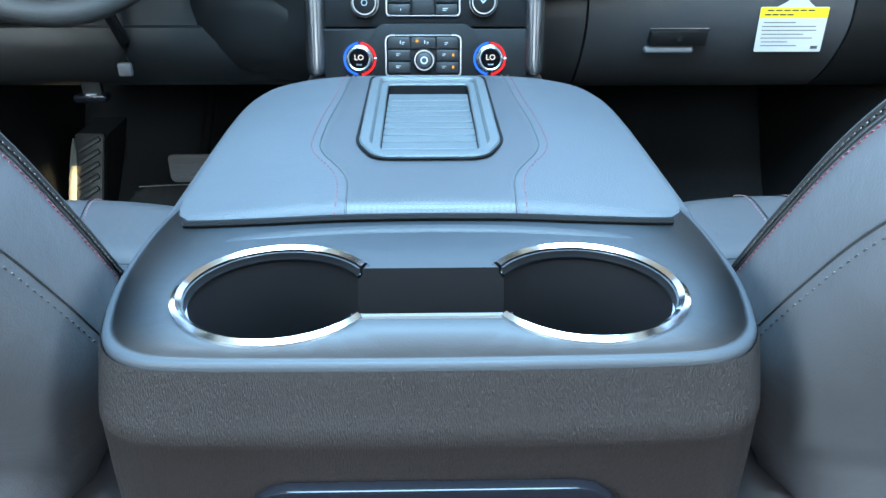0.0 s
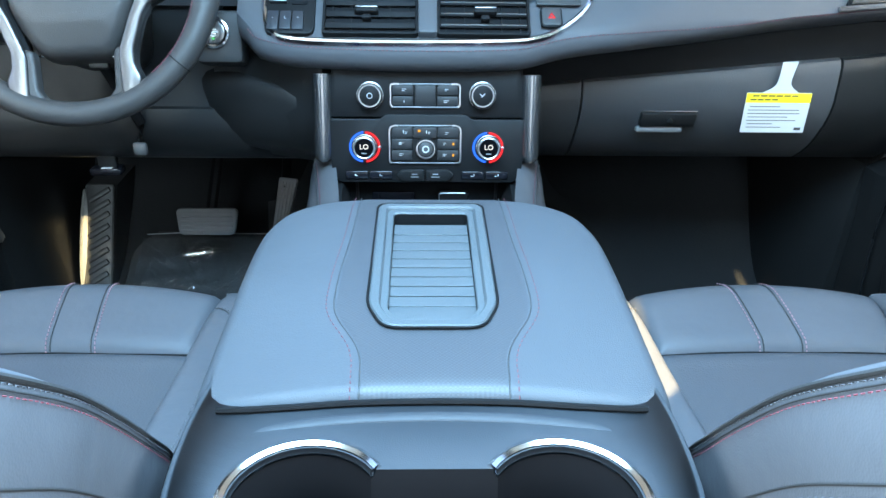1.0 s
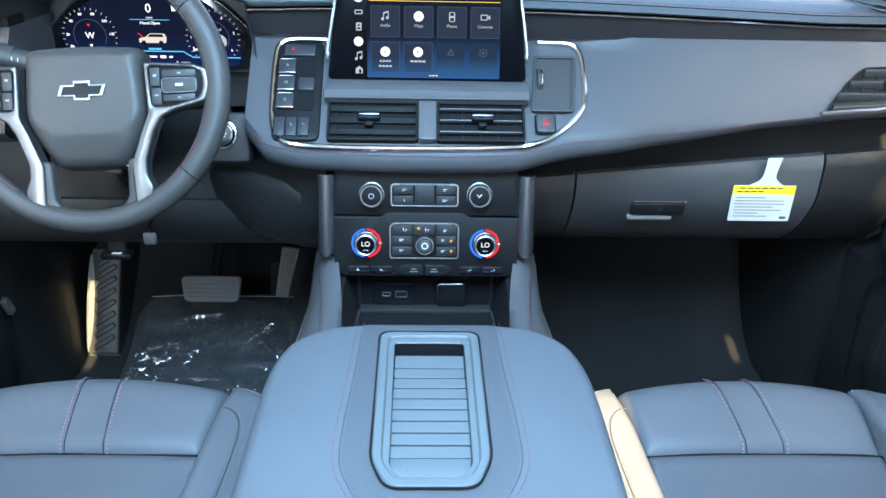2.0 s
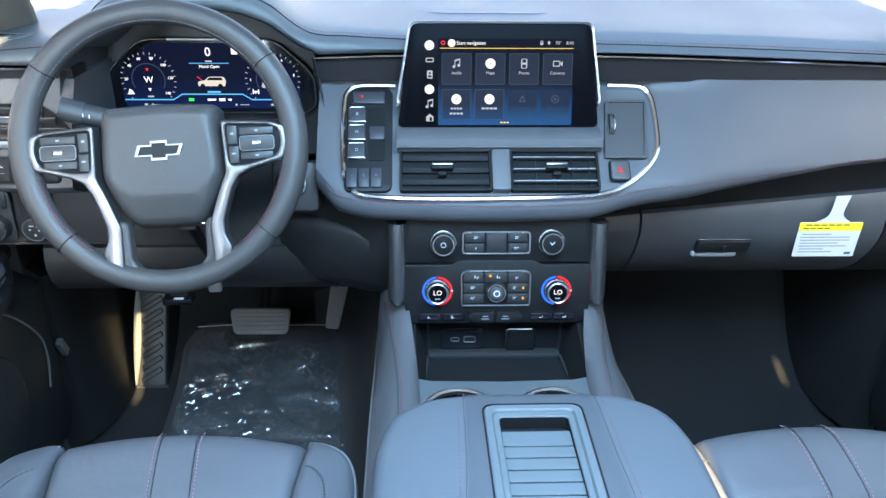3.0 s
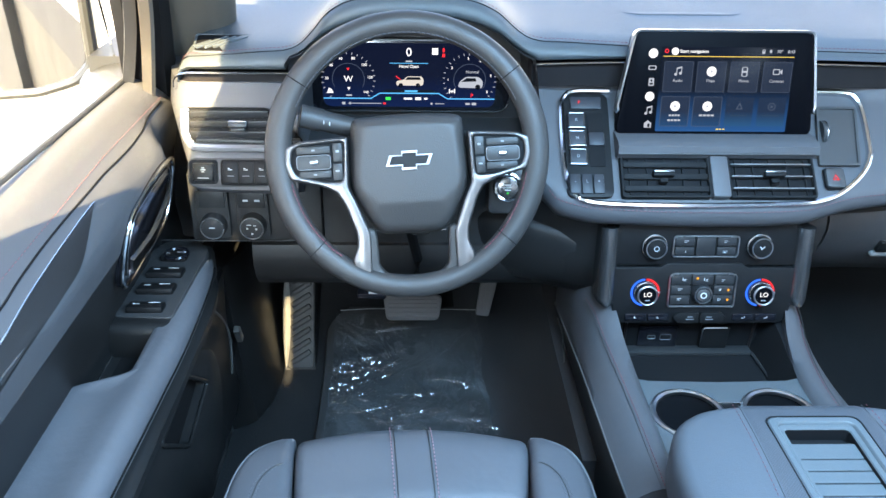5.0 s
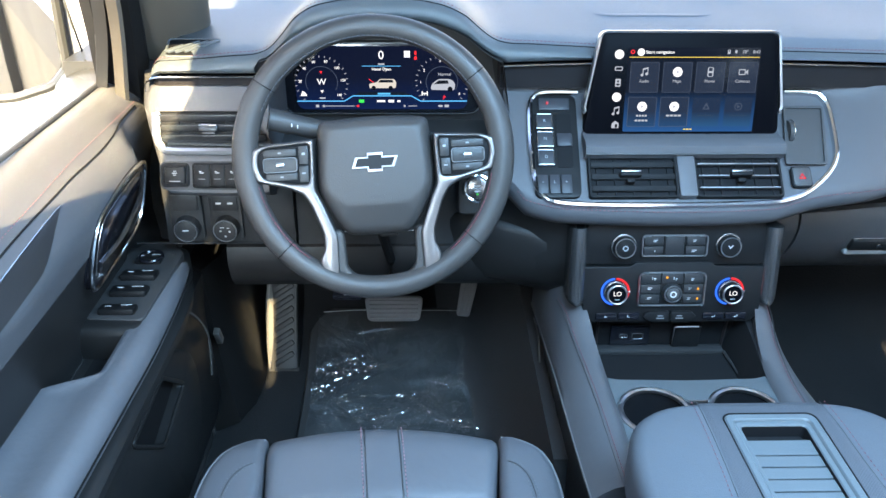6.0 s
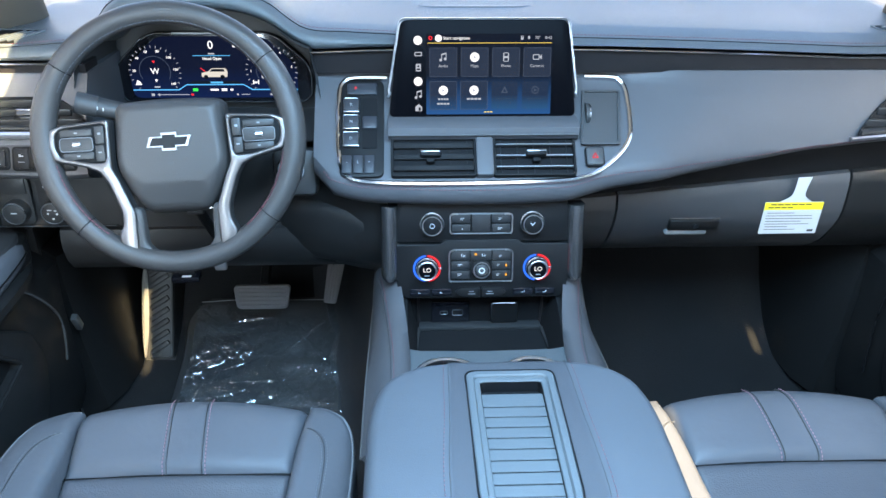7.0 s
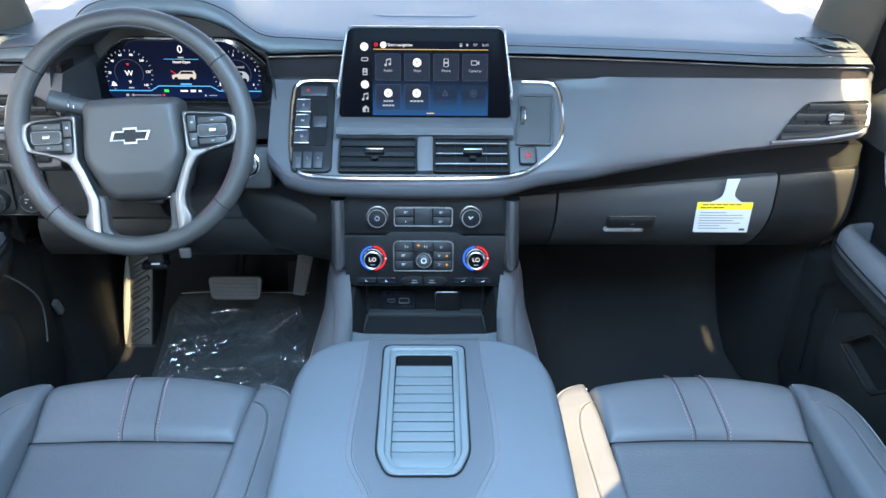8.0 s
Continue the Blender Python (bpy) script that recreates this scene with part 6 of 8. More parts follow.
    facets = [((-0.041, -0.0635), (0.041, -0.0635), 0.34), ((0.041, -0.0635), (0.072, -0.036), 0.30), ((0.072, -0.036), (0.055, 0.034), 0.22), ((-0.072, -0.036), (-0.041, -0.0635), 0.30), ((-0.055, 0.034), (-0.072, -0.036), 0.22), ((0.055, 0.036), (-0.055, 0.036), 0.25)]

    def fall(x, y):
        """How far the cover's bevelled faces fall away outside its flat middle."""
        return max(0, *(k * ((x - ax) * (by - ay) - (bx - ax) * (y - ay)) / math.hypot(bx - ax, by - ay) for (ax, ay), (bx, by), k in facets))
    rings = []
    for d, z in ((0.0, -0.05), (-0.001, -0.030), (0.0, -0.018), (0.0025, -0.0085), (0.006, -0.0035), (0.011, -0.0008)):
        rings.append([Vector((p.x, p.y, z - fall(p.x, p.y))) for p in shrink(o, d)])
    q = shrink(o, 0.011)
    for t in np.linspace(0.96, 0.02, 20):
        rings.append([Vector((p.x * t, p.y * t - 0.026 * (1 - t), 0.0008 * (1 - t) - fall(p.x * t, p.y * t - 0.026 * (1 - t)))) for p in q])
    hub = part("airbag_cover", loft(rings, m=H), WHEELHIDE, w, "padded airbag cover with bevelled faces", smooth=40)
    em = [(-0.0405, -0.0095), (-0.034, 0.0095), (-0.013, 0.0095), (-0.013, 0.0165), (0.014, 0.0165), (0.014, 0.0095), (0.0405, 0.0095), (0.034, -0.0095), (0.013, -0.0095), (0.013, -0.0165), (-0.013, -0.0165), (-0.013, -0.0095)]
    em = [(x * 0.76, y * 0.76) for x, y in em]
    E = H @ at(0.0, -0.008, 0.0005) @ pose(0, 0, 0, -1, 0, 0)
    inn = [(x * 0.86, y * 0.74) for x, y in em]
    bd = part("badge", plate(em, 0.003, [inn], m=E, bevel=0.0006), SATIN, hub, "chrome-edged cross badge")
    part("badge_fill", plate(inn, 0.0018, m=E), BADGE, bd)
    part("word", lettering("AIRBAG", 0.0058, H @ at(0, -0.0535, 0.0004)), SWITCHBLK, hub, "moulded word AIRBAG")
    part("mark", bars([(0, -0.012, 0.007, 0.004)], 0.0004, H @ at(0, -0.026, 0.0012)), PLASTIC, hub)
    part("hub_gap", plate(rounded([(-0.086, 0.028), (0.086, 0.028), (0.080, -0.045), (0.046, -0.098), (-0.046, -0.098), (-0.080, -0.045)], 0.012), 0.02, m=H @ at(0, 0, -0.045)), DARK, w)
    return w


BADGE = mat("dark_badge_metal", (0.005, 0.005, 0.0055), 0.5, vary=0.08, spec=0.2)
SPOKE = mat("smoked_silver_spoke", (0.13, 0.122, 0.12), 0.34, 0.9, vary=0.1)
steering_wheel()
PALEGRIP = mat("pale_grip_plastic", (0.07, 0.07, 0.072), 0.5, vary=0.1)
col = thing("steering_column", "black steering column shroud with key-ring latch", "column")
MW = at(*WC) @ pose(0, 0, 0, 0, 0, 2.7) @ on_slope(0, 0, 0, WS)
part("shroud", rbox(0.115, 0.135, 0.16, 0.03, 3, m=MW @ at(0, -0.035, -0.105)), DOORBLK, col)
part("tilt_lever", rbox(0.026, 0.016, 0.012, 0.004, m=MW @ at(0.016, -0.106, -0.06)), SWITCHBLK, col, "grey tilt lever end")
part("adjuster_arm", tube([MW @ Vector((0, -0.10, -0.12)), Vector((-0.437, 1.128, 0.52)), Vector((-0.437, 1.118, 0.488))], 0.008, 8), DARK, col)
part("adjuster_grip", rbox(0.021, 0.010, 0.020, 0.004, m=at(-0.437, 1.112, 0.483)), PALEGRIP, col, "pale grey lever grip")
part("shroud_crease", tube([(-0.05, -0.103, -0.028), (0.05, -0.103, -0.028)], 0.0012, 6, m=MW), SMOKE, col)
stk_l = thing("column_stalk", "black wiper and lamp stalk with pale symbols", "stalk")
pth = [MW @ Vector(p) for p in ((-0.05, 0.030, -0.09), (-0.085, 0.038, -0.085), (-0.118, 0.046, -0.078))]
part("stalk", sweep(pth, [(x * 0.0145, y * 0.0145) for x, y in ring2(1, 14)]), PLASTIC, stk_l)
part("stalk_end", sweep([pth[2], pth[2] + (pth[2] - pth[1]).normalized() * 0.03], [(x * 0.0160, y * 0.0160) for x, y in ring2(1, 14)]), PLASTIC, stk_l)
part("stalk_marks", bars([(-0.106 - 0.008 * k, 0.045 + 0.002 * k, 0.0012, 0.005) for k in range(4)], 0.0006, MW @ at(0, -0.004, -0.0625)), ICON, stk_l)
ign = thing("start_button", "round start button in a silver ring", "button")
MI = on_slope(-0.302, 1.098, 0.660, 0.3)
part("ring", tube([(0.0195 * math.cos(a), 0.0195 * math.sin(a), 0.004) for a in np.linspace(0, 2 * math.pi, 36, endpoint=False)], 0.0034, 8, True, m=MI), CHROME, ign, "silver ring")
part("button", cyl(0.0165, 0.006, 32, bevel=0.002, m=MI), SMOKE, ign)
part("button_mark", bars([(0, 0, 0.012, 0.002), (0, 0.004, 0.009, 0.002), (0, -0.004, 0.009, 0.002)], 0.0004, MI @ at(0, 0, 0.006)), ICON, ign)
part("lamp", bars([(0, -0.0085, 0.003, 0.002)], 0.0004, MI @ at(0, 0, 0.006)), G_GREEN, ign)
part("mount", rbox(0.07, 0.075, 0.05, 0.01, m=MI @ at(0.005, -0.005, -0.026)), PLASTIC, ign)

# ---- left and right end vents, switches ----
VENTGLOSS = mat("glossy_dark_vent", (0.016, 0.016, 0.0168), 0.3, vary=0.15, spec=0.35)


def end_vent(s):
    v = thing("air_vent", "outer air vent with satin lower trim in the dash", "air vent", "dash air vents")
    cx, ox = s * 0.682, (0.772 if s < 0 else 0.756)
    F = lambda x, z, o=0.0: Vector((x, TOPY - 0.006 + (cat(LIP, x) - TOPY) * (TOPZ - z) / (TOPZ - 0.70) - o + round_end(x) * 0.6, z))
    M = on_slope(cx, 1.125, 0.744, 0.50) @ Matrix.Diagonal((1, 0.82, 1, 1)) if s < 0 else on_slope(cx, 1.127, 0.738, 0.42)
    ex = ox - 0.682
    op = [(-0.080, -0.037), (0.0, -0.031), (ex - 0.012, -0.021), (ex - 0.001, -0.008), (ex, 0.030), (-0.026, 0.026), (-0.050, 0.004)]
    if s < 0:
        op = [(-0.080, -0.031), (0.0, -0.030), (ex - 0.014, -0.028), (ex - 0.001, -0.016), (ex, 0.030), (-0.026, 0.030), (-0.050, 0.010)]
        op = [(-x, y) for x, y in op][::-1]
    part("vent_frame", plate(rounded([(x * 1.03, y * 1.06) for x, y in op], 0.008, 4), 0.006, [rounded(op, 0.006, 4)], m=M, bevel=0.0015), VENTBLK, v)
    part("vent_cavity", plate(rounded(op, 0.008, 4), 0.003, m=M @ at(0, 0, 0.0005)), DARK, v)
    for k in range(3):
        y, xa = (-0.0165, 0.0015, 0.0190)[k], (-0.068, -0.050, -0.028)[k]
        sl = part("slat", rbox(ex - xa, 0.0125, 0.0035, 0.0014, m=M @ at(s * (ex + xa) / 2, y, 0.0062) @ pose(0, 0, 0, 28)), VENTGLOSS, v)
        part("slat_edge", rbox(ex - xa - 0.004, 0.0016, 0.0012, 0.0004, m=M @ at(s * (ex + xa) / 2, y - 0.0042, 0.0050)), SMOKE, sl, "bright slat edge")
    for k in range(5):
        part("blade", rbox(0.0016, 0.034, 0.003, 0, m=M @ at(s * (-0.030 + 0.0225 * k), 0.004, 0.0042)), VENTBLK, v)
    tab = part("vent_tab", join(rbox(0.028, 0.014, 0.011, 0.003, m=M @ at(s * 0.015, 0.001, 0.010)), rbox(0.020, 0.006, 0.009, 0.002, m=M @ at(s * 0.015, -0.008, 0.008))), VENTGLOSS, v)
    part("tab_trim", rbox(0.026, 0.0035, 0.003, 0.001, m=M @ at(s * 0.015, 0.0055, 0.0150)), SMOKE, tab)
    part("vent_lip", loft([[M @ Vector((s * x, y0 + dy, z)) for dy, z in ((-0.001, 0.0015), (-0.001, 0.0075), (0.003, 0.0085), (0.0075, 0.0060), (0.0095, 0.0015))] for x, y0 in ((-0.074, -0.0345 if s > 0 else -0.0310), (0.0, -0.030 if s > 0 else -0.0300), (ex - 0.014, -0.020 if s > 0 else -0.0275))]), VENTGLOSS, v, "glossy rounded lower lip")
    lo = smooth_path([(s * -0.090, -0.0425, 0.005), (s * -0.04, -0.0385, 0.006), (s * 0.0, -0.0355, 0.006), (s * (ex - 0.016), -0.0255, 0.006), (s * (ex - 0.003), -0.016, 0.006), (s * (ex + 0.002), 0.0, 0.005), (s * (ex + 0.002), 0.026, 0.004)], 5)
    if s < 0:
        lo = smooth_path([(0.090, -0.0385, 0.005), (0.04, -0.0385, 0.006), (0.0, -0.0385, 0.006), (-ex + 0.018, -0.0375, 0.006), (-ex + 0.005, -0.029, 0.006), (-ex - 0.001, -0.014, 0.006), (-ex - 0.002, 0.006, 0.005), (-ex - 0.002, 0.030, 0.004)], 5)
    if s < 0:
        part("lower_trim", sweep(lo[::-1], [(-0.0062, -0.005), (0.0062, -0.005), (0.0055, 0.001), (0.0, 0.0030), (-0.0055, 0.001)], m=M @ at(0, -0.002, 0.0035)), SATIN, v, "satin lower trim")
    else:
        part("lower_trim", sweep(lo, [(-0.0036, -0.005), (0.0036, -0.005), (0.0032, 0.001), (0.0, 0.0026), (-0.0032, 0.001)], m=M), SATIN, v, "satin lower trim")
    # demister slot on top
    d = thing("demister_vent", "slotted demister vent in the dash top corner", "air vent", "demister vents")
    MT = Matrix.Translation((s * (0.735 if s < 0 else 0.712), 1.218, 0.8402 if s < 0 else 0.8445)) @ pose(0, 0, 0, 5)
    o2 = [(-0.046, 0.036), (0.042, 0.038), (0.030, -0.034), (-0.022, -0.036), (-0.034, 0.0)]
    if s < 0:
        o2 = [(-x, y) for x, y in o2][::-1]
    part("vent_frame", plate(rounded([(x * 1.1, y * 1.12) for x, y in o2], 0.008, 4), 0.0022, [rounded(o2, 0.008, 4)], m=MT @ at(0, 0, -0.0006), bevel=0.001), SOFT, d)
    part("vent_cavity", plate(rounded(o2, 0.008, 4), 0.001, m=MT @ at(0, 0, -0.0004)), DARK, d)
    for k in range(5):
        part("slat", rbox(0.005, 0.060 if 0 < k < 4 else 0.034, 0.005, 0.001, m=MT @ at(s * (-0.026 + 0.0125 * k), (0.012, 0.003, 0, 0, -0.008)[k], 0.0016) @ pose(0, 0, 0, 0, 0, s * 38)), SOFT, d)


end_vent(-1)
end_vent(1)


def lamp_switches():
    M = lambda x, z, o=0.0: on_slope(x, 1.128 + (z - 0.559) * 0.04, z + 0.011, 0.04) @ at(0, 0, o)
    for x, lab in ((-0.754, "round lamp switch with a notched rim"), (-0.693, "round display dimmer switch")):
        k = thing("rotary_switch", lab, "knob")
        part("bezel", plate(rrect(0.050, 0.080, 0.008, 4, 0, 0.016), 0.004, m=M(x, 0.571), bevel=0.001), SWITCHBLK, k)
        part("grip", cyl(0.0205, 0.017, 36, 0.0195, 0.002, m=M(x, 0.571, 0.003)), SWITCHBLK, k)
        part("grip_ring", tube([(0.0178 * math.cos(a), 0.0178 * math.sin(a), 0.0198) for a in np.linspace(0, 2 * math.pi, 32, endpoint=False)], 0.0010, 6, True, m=M(x, 0.571)), SATIN, k)
        part("marks", bars([(0, 0.001, 0.009, 0.0016)] if x < -0.72 else [(-0.004, 0.006, 0.007, 0.0013), (0.005, 0.005, 0.004, 0.0013), (-0.007, 0.0, 0.003, 0.0025), (0.007, -0.001, 0.003, 0.003), (0, -0.009, 0.003, 0.0025)], 0.0004, M(x, 0.571, 0.0201)), ICON, k)
        part("upper_key", rbox(0.040, 0.028, 0.006, 0.002, m=M(x, 0.613, 0.003)), SWITCHBLK, k)
        if x > -0.72:
            part("key_marks", bars([(-0.009, 0, 0.008, 0.003), (0.009, 0, 0.008, 0.003)], 0.0004, M(x, 0.612, 0.0062)), ICON, k)
    t = thing("parking_brake_switch", "square parking brake switch", "switch")
    P = on_slope(-0.750, 1.0985, 0.682, 0.42)
    part("frame", plate(rrect(0.042, 0.036, 0.006, 4), 0.004, m=P, bevel=0.001), DARK, t)
    part("key", rbox(0.030, 0.026, 0.006, 0.002, m=P @ at(0, 0, 0.004)), STACKBLK, t)
    part("marks", bars([(0, 0.003, 0.007, 0.0014), (0, 0.0058, 0.004, 0.0012), (0, 0.0002, 0.004, 0.0012), (0, -0.009, 0.016, 0.0012)], 0.0004, P @ at(0, 0, 0.0072)), DIMICON, t)
    t = thing("driver_aid_keys", "row of driver aid keys beside the wheel", "buttons")
    P = on_slope(-0.676, 1.0965, 0.682, 0.42)
    part("switch_recess", plate(rrect(0.158, 0.043, 0.010, 5, -0.018, 0.0), 0.002, m=P @ at(0, 0, -0.001), bevel=0.0006), SWITCHBLK, t, "rounded black surround")
    part("frame", plate(rrect(0.098, 0.038, 0.006, 4), 0.004, m=P, bevel=0.001), DARK, t)
    for k in range(4):
        kk = part("key", rbox(0.0224, 0.031, 0.0045, 0.0004, m=P @ at(-0.034 + 0.0227 * k, 0, 0.004)), STACKBLK, t)
        part("mark", bars([(-0.034 + 0.0227 * k, 0.004, 0.006, 0.0009), (-0.034 + 0.0227 * k - 0.002, 0.0060, 0.003, 0.0009)], 0.0004, P @ at(0, 0, 0.0064)), ICON, kk)
        part("key_lamp", bars([(-0.034 + 0.0227 * k, -0.0050, 0.010, 0.0006)], 0.0004, P @ at(0, 0, 0.0064)), DIMICON, kk)


lamp_switches()
part("lower_switch_strip", rbox(0.24, 0.004, 0.002, 0, m=at(-0.72, 1.126, 0.553)), SMOKE, dash)

# ---- seats ----
BRIGHTRED = mat("bright_red_thread", (0.19, 0.036, 0.050), 0.7, vary=0.1)
PIPING = mat("pale_grey_piping", (0.13, 0.13, 0.14), 0.5, vary=0.1)


def make_seat(sx):
    """A front seat with its centre at sx; s mirrors nothing, the seat is symmetric."""
    left = sx < 0
    st = thing("front_seat", "black leather front seat with red-stitched centre stripe", "seat", "front seats")

    def base_z(x, y):
        u = (x - sx)
        front = max(0, y - 0.845) / 0.055
        z = cat([(0.2, 0.27), (0.45, 0.285), (0.6, 0.303), (0.70, 0.321), (0.745, 0.332), (0.772, 0.341), (0.80, 0.351), (0.84, 0.362), (0.87, 0.367), (0.91, 0.363)], y)
        return z - 0.10 * (u / 0.17) ** 2 * 0.05

    # front pillow, rear pillow
    def edge_front(y):
        h = cat([(0.77, 0.158), (0.84, 0.163), (0.90, 0.168)], y)
        return sx - h, sx + h

    bm = pillow(0, 0, 0.772, 0.912, lambda x, y: base_z(x, y) + 0.004 - 0.9 * max(0, y - 0.87) ** 2 * 6 - 0.22 * abs(x - sx) ** 2, 0.018, 0.10, 36, 18, edge_front)
    # bow the front edge
    for v in bm.verts:
        v.co.y -= 0.55 * (v.co.x - sx) ** 2 * max(0, min(1, (v.co.y - 0.774) / 0.115))
    c1 = part("front_cushion", bm, SEATHIDE, st, "leather thigh support", smooth=60)
    bm = pillow(0, 0, 0.28, 0.774, lambda x, y: base_z(x, y), 0.012, 0.10, 30, 30, lambda y: (sx - cat([(0.28, 0.13), (0.6, 0.152), (0.79, 0.158)], y), sx + cat([(0.28, 0.13), (0.6, 0.152), (0.79, 0.158)], y)))
    part("seat_cushion", bm, PERF2, st, "finely perforated leather cushion", smooth=60)
    # black cord laid in the fold to draw its shadow line
    part("fold_shade", tube([Vector((x, 0.7728 + 0.0012 * math.sin(x * 37), base_z(x, 0.772) - 0.0078)) for x in np.linspace(sx - 0.157, sx + 0.157, 30)], 0.0035, 8), DARK, st, "dark cord drawn for the shadow between the cushions")
    # centre stripe seams and red stitches
    for s in (-1, 1):
        run = lambda y: sx + s * 0.0245 - (0.005 if sx > 0 else -0.003) + 0.006 - 0.10 * (y - 0.772)   # the stripe runs a little askew
        pts = [Vector((run(0.774), 0.7738, base_z(sx, 0.774) - 0.006)), Vector((run(0.777), 0.777, base_z(sx, 0.777) + 0.0002))]
        pts += [Vector((run(y), y, base_z(sx, y) + 0.0045 - 5.4 * max(0, y - 0.87) ** 2)) for y in np.linspace(0.783, 0.897, 26)]
        pts += [Vector((run(0.905), 0.9065, 0.3600)), Vector((run(0.91), 0.9115, 0.350)), Vector((run(0.91), 0.913, 0.32))]
        part("seam", tube(pts, 0.0009, 6), PLASTIC, c1, "dark seam")
        part("stitching", stitches([p + Vector((s * 0.005, 0, 0.0004)) for p in pts[:-2]], 0.006, 0.0036, 0.0008), SEATTHREAD, c1, "red stitching")
    # side bolsters
    for s in (-1, 1):
        def e(y, s=s):
            a = cat([(0.25, 0.145), (0.6, 0.156), (0.80, 0.163), (0.90, 0.170)], y) + (0.005 if sx > 0 and s < 0 else 0.0)
            b = cat([(0.25, 0.242), (0.6, 0.245), (0.76, 0.248), (0.80, 0.246), (0.83, 0.241), (0.855, 0.231), (0.875, 0.215), (0.888, 0.198), (0.897, 0.176)], y)
            return (sx + a, sx + b) if s > 0 else (sx - b, sx - a)

        def tz(x, y, s=s):
            u = abs(x - sx)
            return -0.012 + cat([(0.25, 0.395), (0.5, 0.386), (0.7, 0.380), (0.80, 0.380), (0.86, 0.376), (0.89, 0.368)], y) - 4.0 * max(0, u - 0.20) ** 2 - 6.0 * max(0, 0.185 - u) ** 2
        b = part("bolster", pillow(0, 0, 0.25, 0.898, tz, 0.014, 0.17, 22, 48, e), SEATHIDE, st, "leather side bolster", smooth=60)
        def skin(q, y, s=s, tz=tz, e=e):
            """A point of the bolster's rounded skin, q metres from the seat's middle."""
            a, c = sorted(abs(v - sx) for v in e(y))
            d = min(max(0, min(q - a, c - q, 0.898 - y)), 0.014)
            return Vector((sx + s * q, y, tz(sx + s * q, y) - 0.014 + math.sqrt(0.014 ** 2 - (0.014 - d) ** 2)))

        line = smooth_path([(0.201, 0.40, 0), (0.204, 0.60, 0), (0.207, 0.74, 0), (0.206, 0.775, 0), (0.201, 0.800, 0), (0.192, 0.817, 0), (0.183, 0.826, 0), (0.174, 0.831, 0)], 6)
        pts = [skin(p.x, p.y) + Vector((0, 0, 0.0004)) for p in line]
        part("seam", tube(pts, 0.0008, 6), PLASTIC, b)
        part("stitching", stitches([p + Vector((s * -0.004, 0, 0.0003)) for p in pts], 0.006, 0.0034, 0.0005), PALETHREAD, b)
        part("stitching", stitches([p + Vector((s * 0.004, 0, 0.0002)) for p in pts], 0.006, 0.0034, 0.0005), PALETHREAD, b)
        out = lambda y: abs((e(y)[1] if s > 0 else e(y)[0]) - sx) - 0.0035
        rim = [skin(out(y), min(y, 0.8935)) for y in np.linspace(0.50, 0.8975, 60)]
        part("piping", tube(rim, 0.0019, 8), PIPING, b, "pale piping")
    part("seat_base", rbox(0.42, 0.55, 0.20, 0.03, 3, m=at(sx, 0.58, 0.17)), PLASTIC, st, "black plastic seat base")
    part("seat_rail", join(rbox(0.04, 0.62, 0.05, 0.01, m=at(sx - 0.16, 0.56, 0.04)), rbox(0.04, 0.62, 0.05, 0.01, m=at(sx + 0.16, 0.56, 0.04))), SMOKE, st)
    # backrest
    spine = smooth_path([(0, 0.46, 0.34), (0, 0.425, 0.47), (0, 0.372, 0.545), (0, 0.30, 0.630), (0, 0.215, 0.71), (0, 0.13, 0.80), (0, 0.07, 0.89), (0, 0.035, 0.955), (0, 0.005, 0.985)], 5)
    half = [(0.34, 0.20), (0.47, 0.256), (0.60, 0.265), (0.69, 0.262), (0.80, 0.225), (0.88, 0.188), (0.955, 0.145), (0.99, 0.11)]
    rings = []
    n = len(spine)
    for i, p in enumerate(spine):
        t = (spine[min(i + 1, n - 1)] - spine[max(i - 1, 0)]).normalized()
        f = Vector((0, t.z, -t.y))
        h = cat(half, p.z)
        ring = []
        for x, d in ((-0.62, -0.038), (-0.78, -0.012), (-0.93, 0.0), (-0.985, -0.005), (-1.0, -0.016), (-1.0, -0.075), (-0.93, -0.11), (-0.6, -0.125), (0, -0.13), (0.6, -0.125), (0.93, -0.11), (1.0, -0.075), (1.0, -0.016), (0.985, -0.005), (0.93, 0.0), (0.78, -0.012), (0.62, -0.038), (0.3, -0.044), (0, -0.046), (-0.3, -0.044)):
            ring.append(Vector((sx + x * h, 0, 0)) + Vector((0, p.y, p.z)) + f * d)
        rings.append(ring)
    bk = part("backrest", loft(rings), SEATHIDE, st, "leather backrest with side bolsters", smooth=75)
    for s in (-1, 1):
        def row(d, out=0.0006):
            """A line down the backrest's flank, d metres behind its front edge."""
            pts = []
            for i, p in list(enumerate(spine))[3:-8]:
                t = (spine[i + 1] - spine[i - 1]).normalized()
                pts.append(Vector((sx + s * (cat(half, p.z) + out), p.y, p.z)) + Vector((0, t.z, -t.y)) * -d)
            return [q for q in smooth_path(pts, 4)]
        part("seam", tube(row(0.0068, -0.0020), 0.0016, 6, up=(0, 1, 1)), PLASTIC, bk, "piped front seam")
        part("seam", tube(row(0.0125, -0.0002), 0.0006, 6, up=(0, 1, 1)), PLASTIC, bk, "dark seam groove")
        part("stitching", stitches(row(0.0100, 0.0003), 0.0048, 0.0029, 0.00038, up=(s, 0, 0.1)), GREYTHREAD, bk, "grey stitching")
        part("stitching", stitches(row(0.0150, 0.0003), 0.0048, 0.0029, 0.00038, up=(s, 0, 0.1)), BRIGHTRED, bk, "red stitching")
        part("seam", tube(row(0.052, -0.0002), 0.0009, 6, up=(0, 1, 1)), PLASTIC, bk, "side seam")
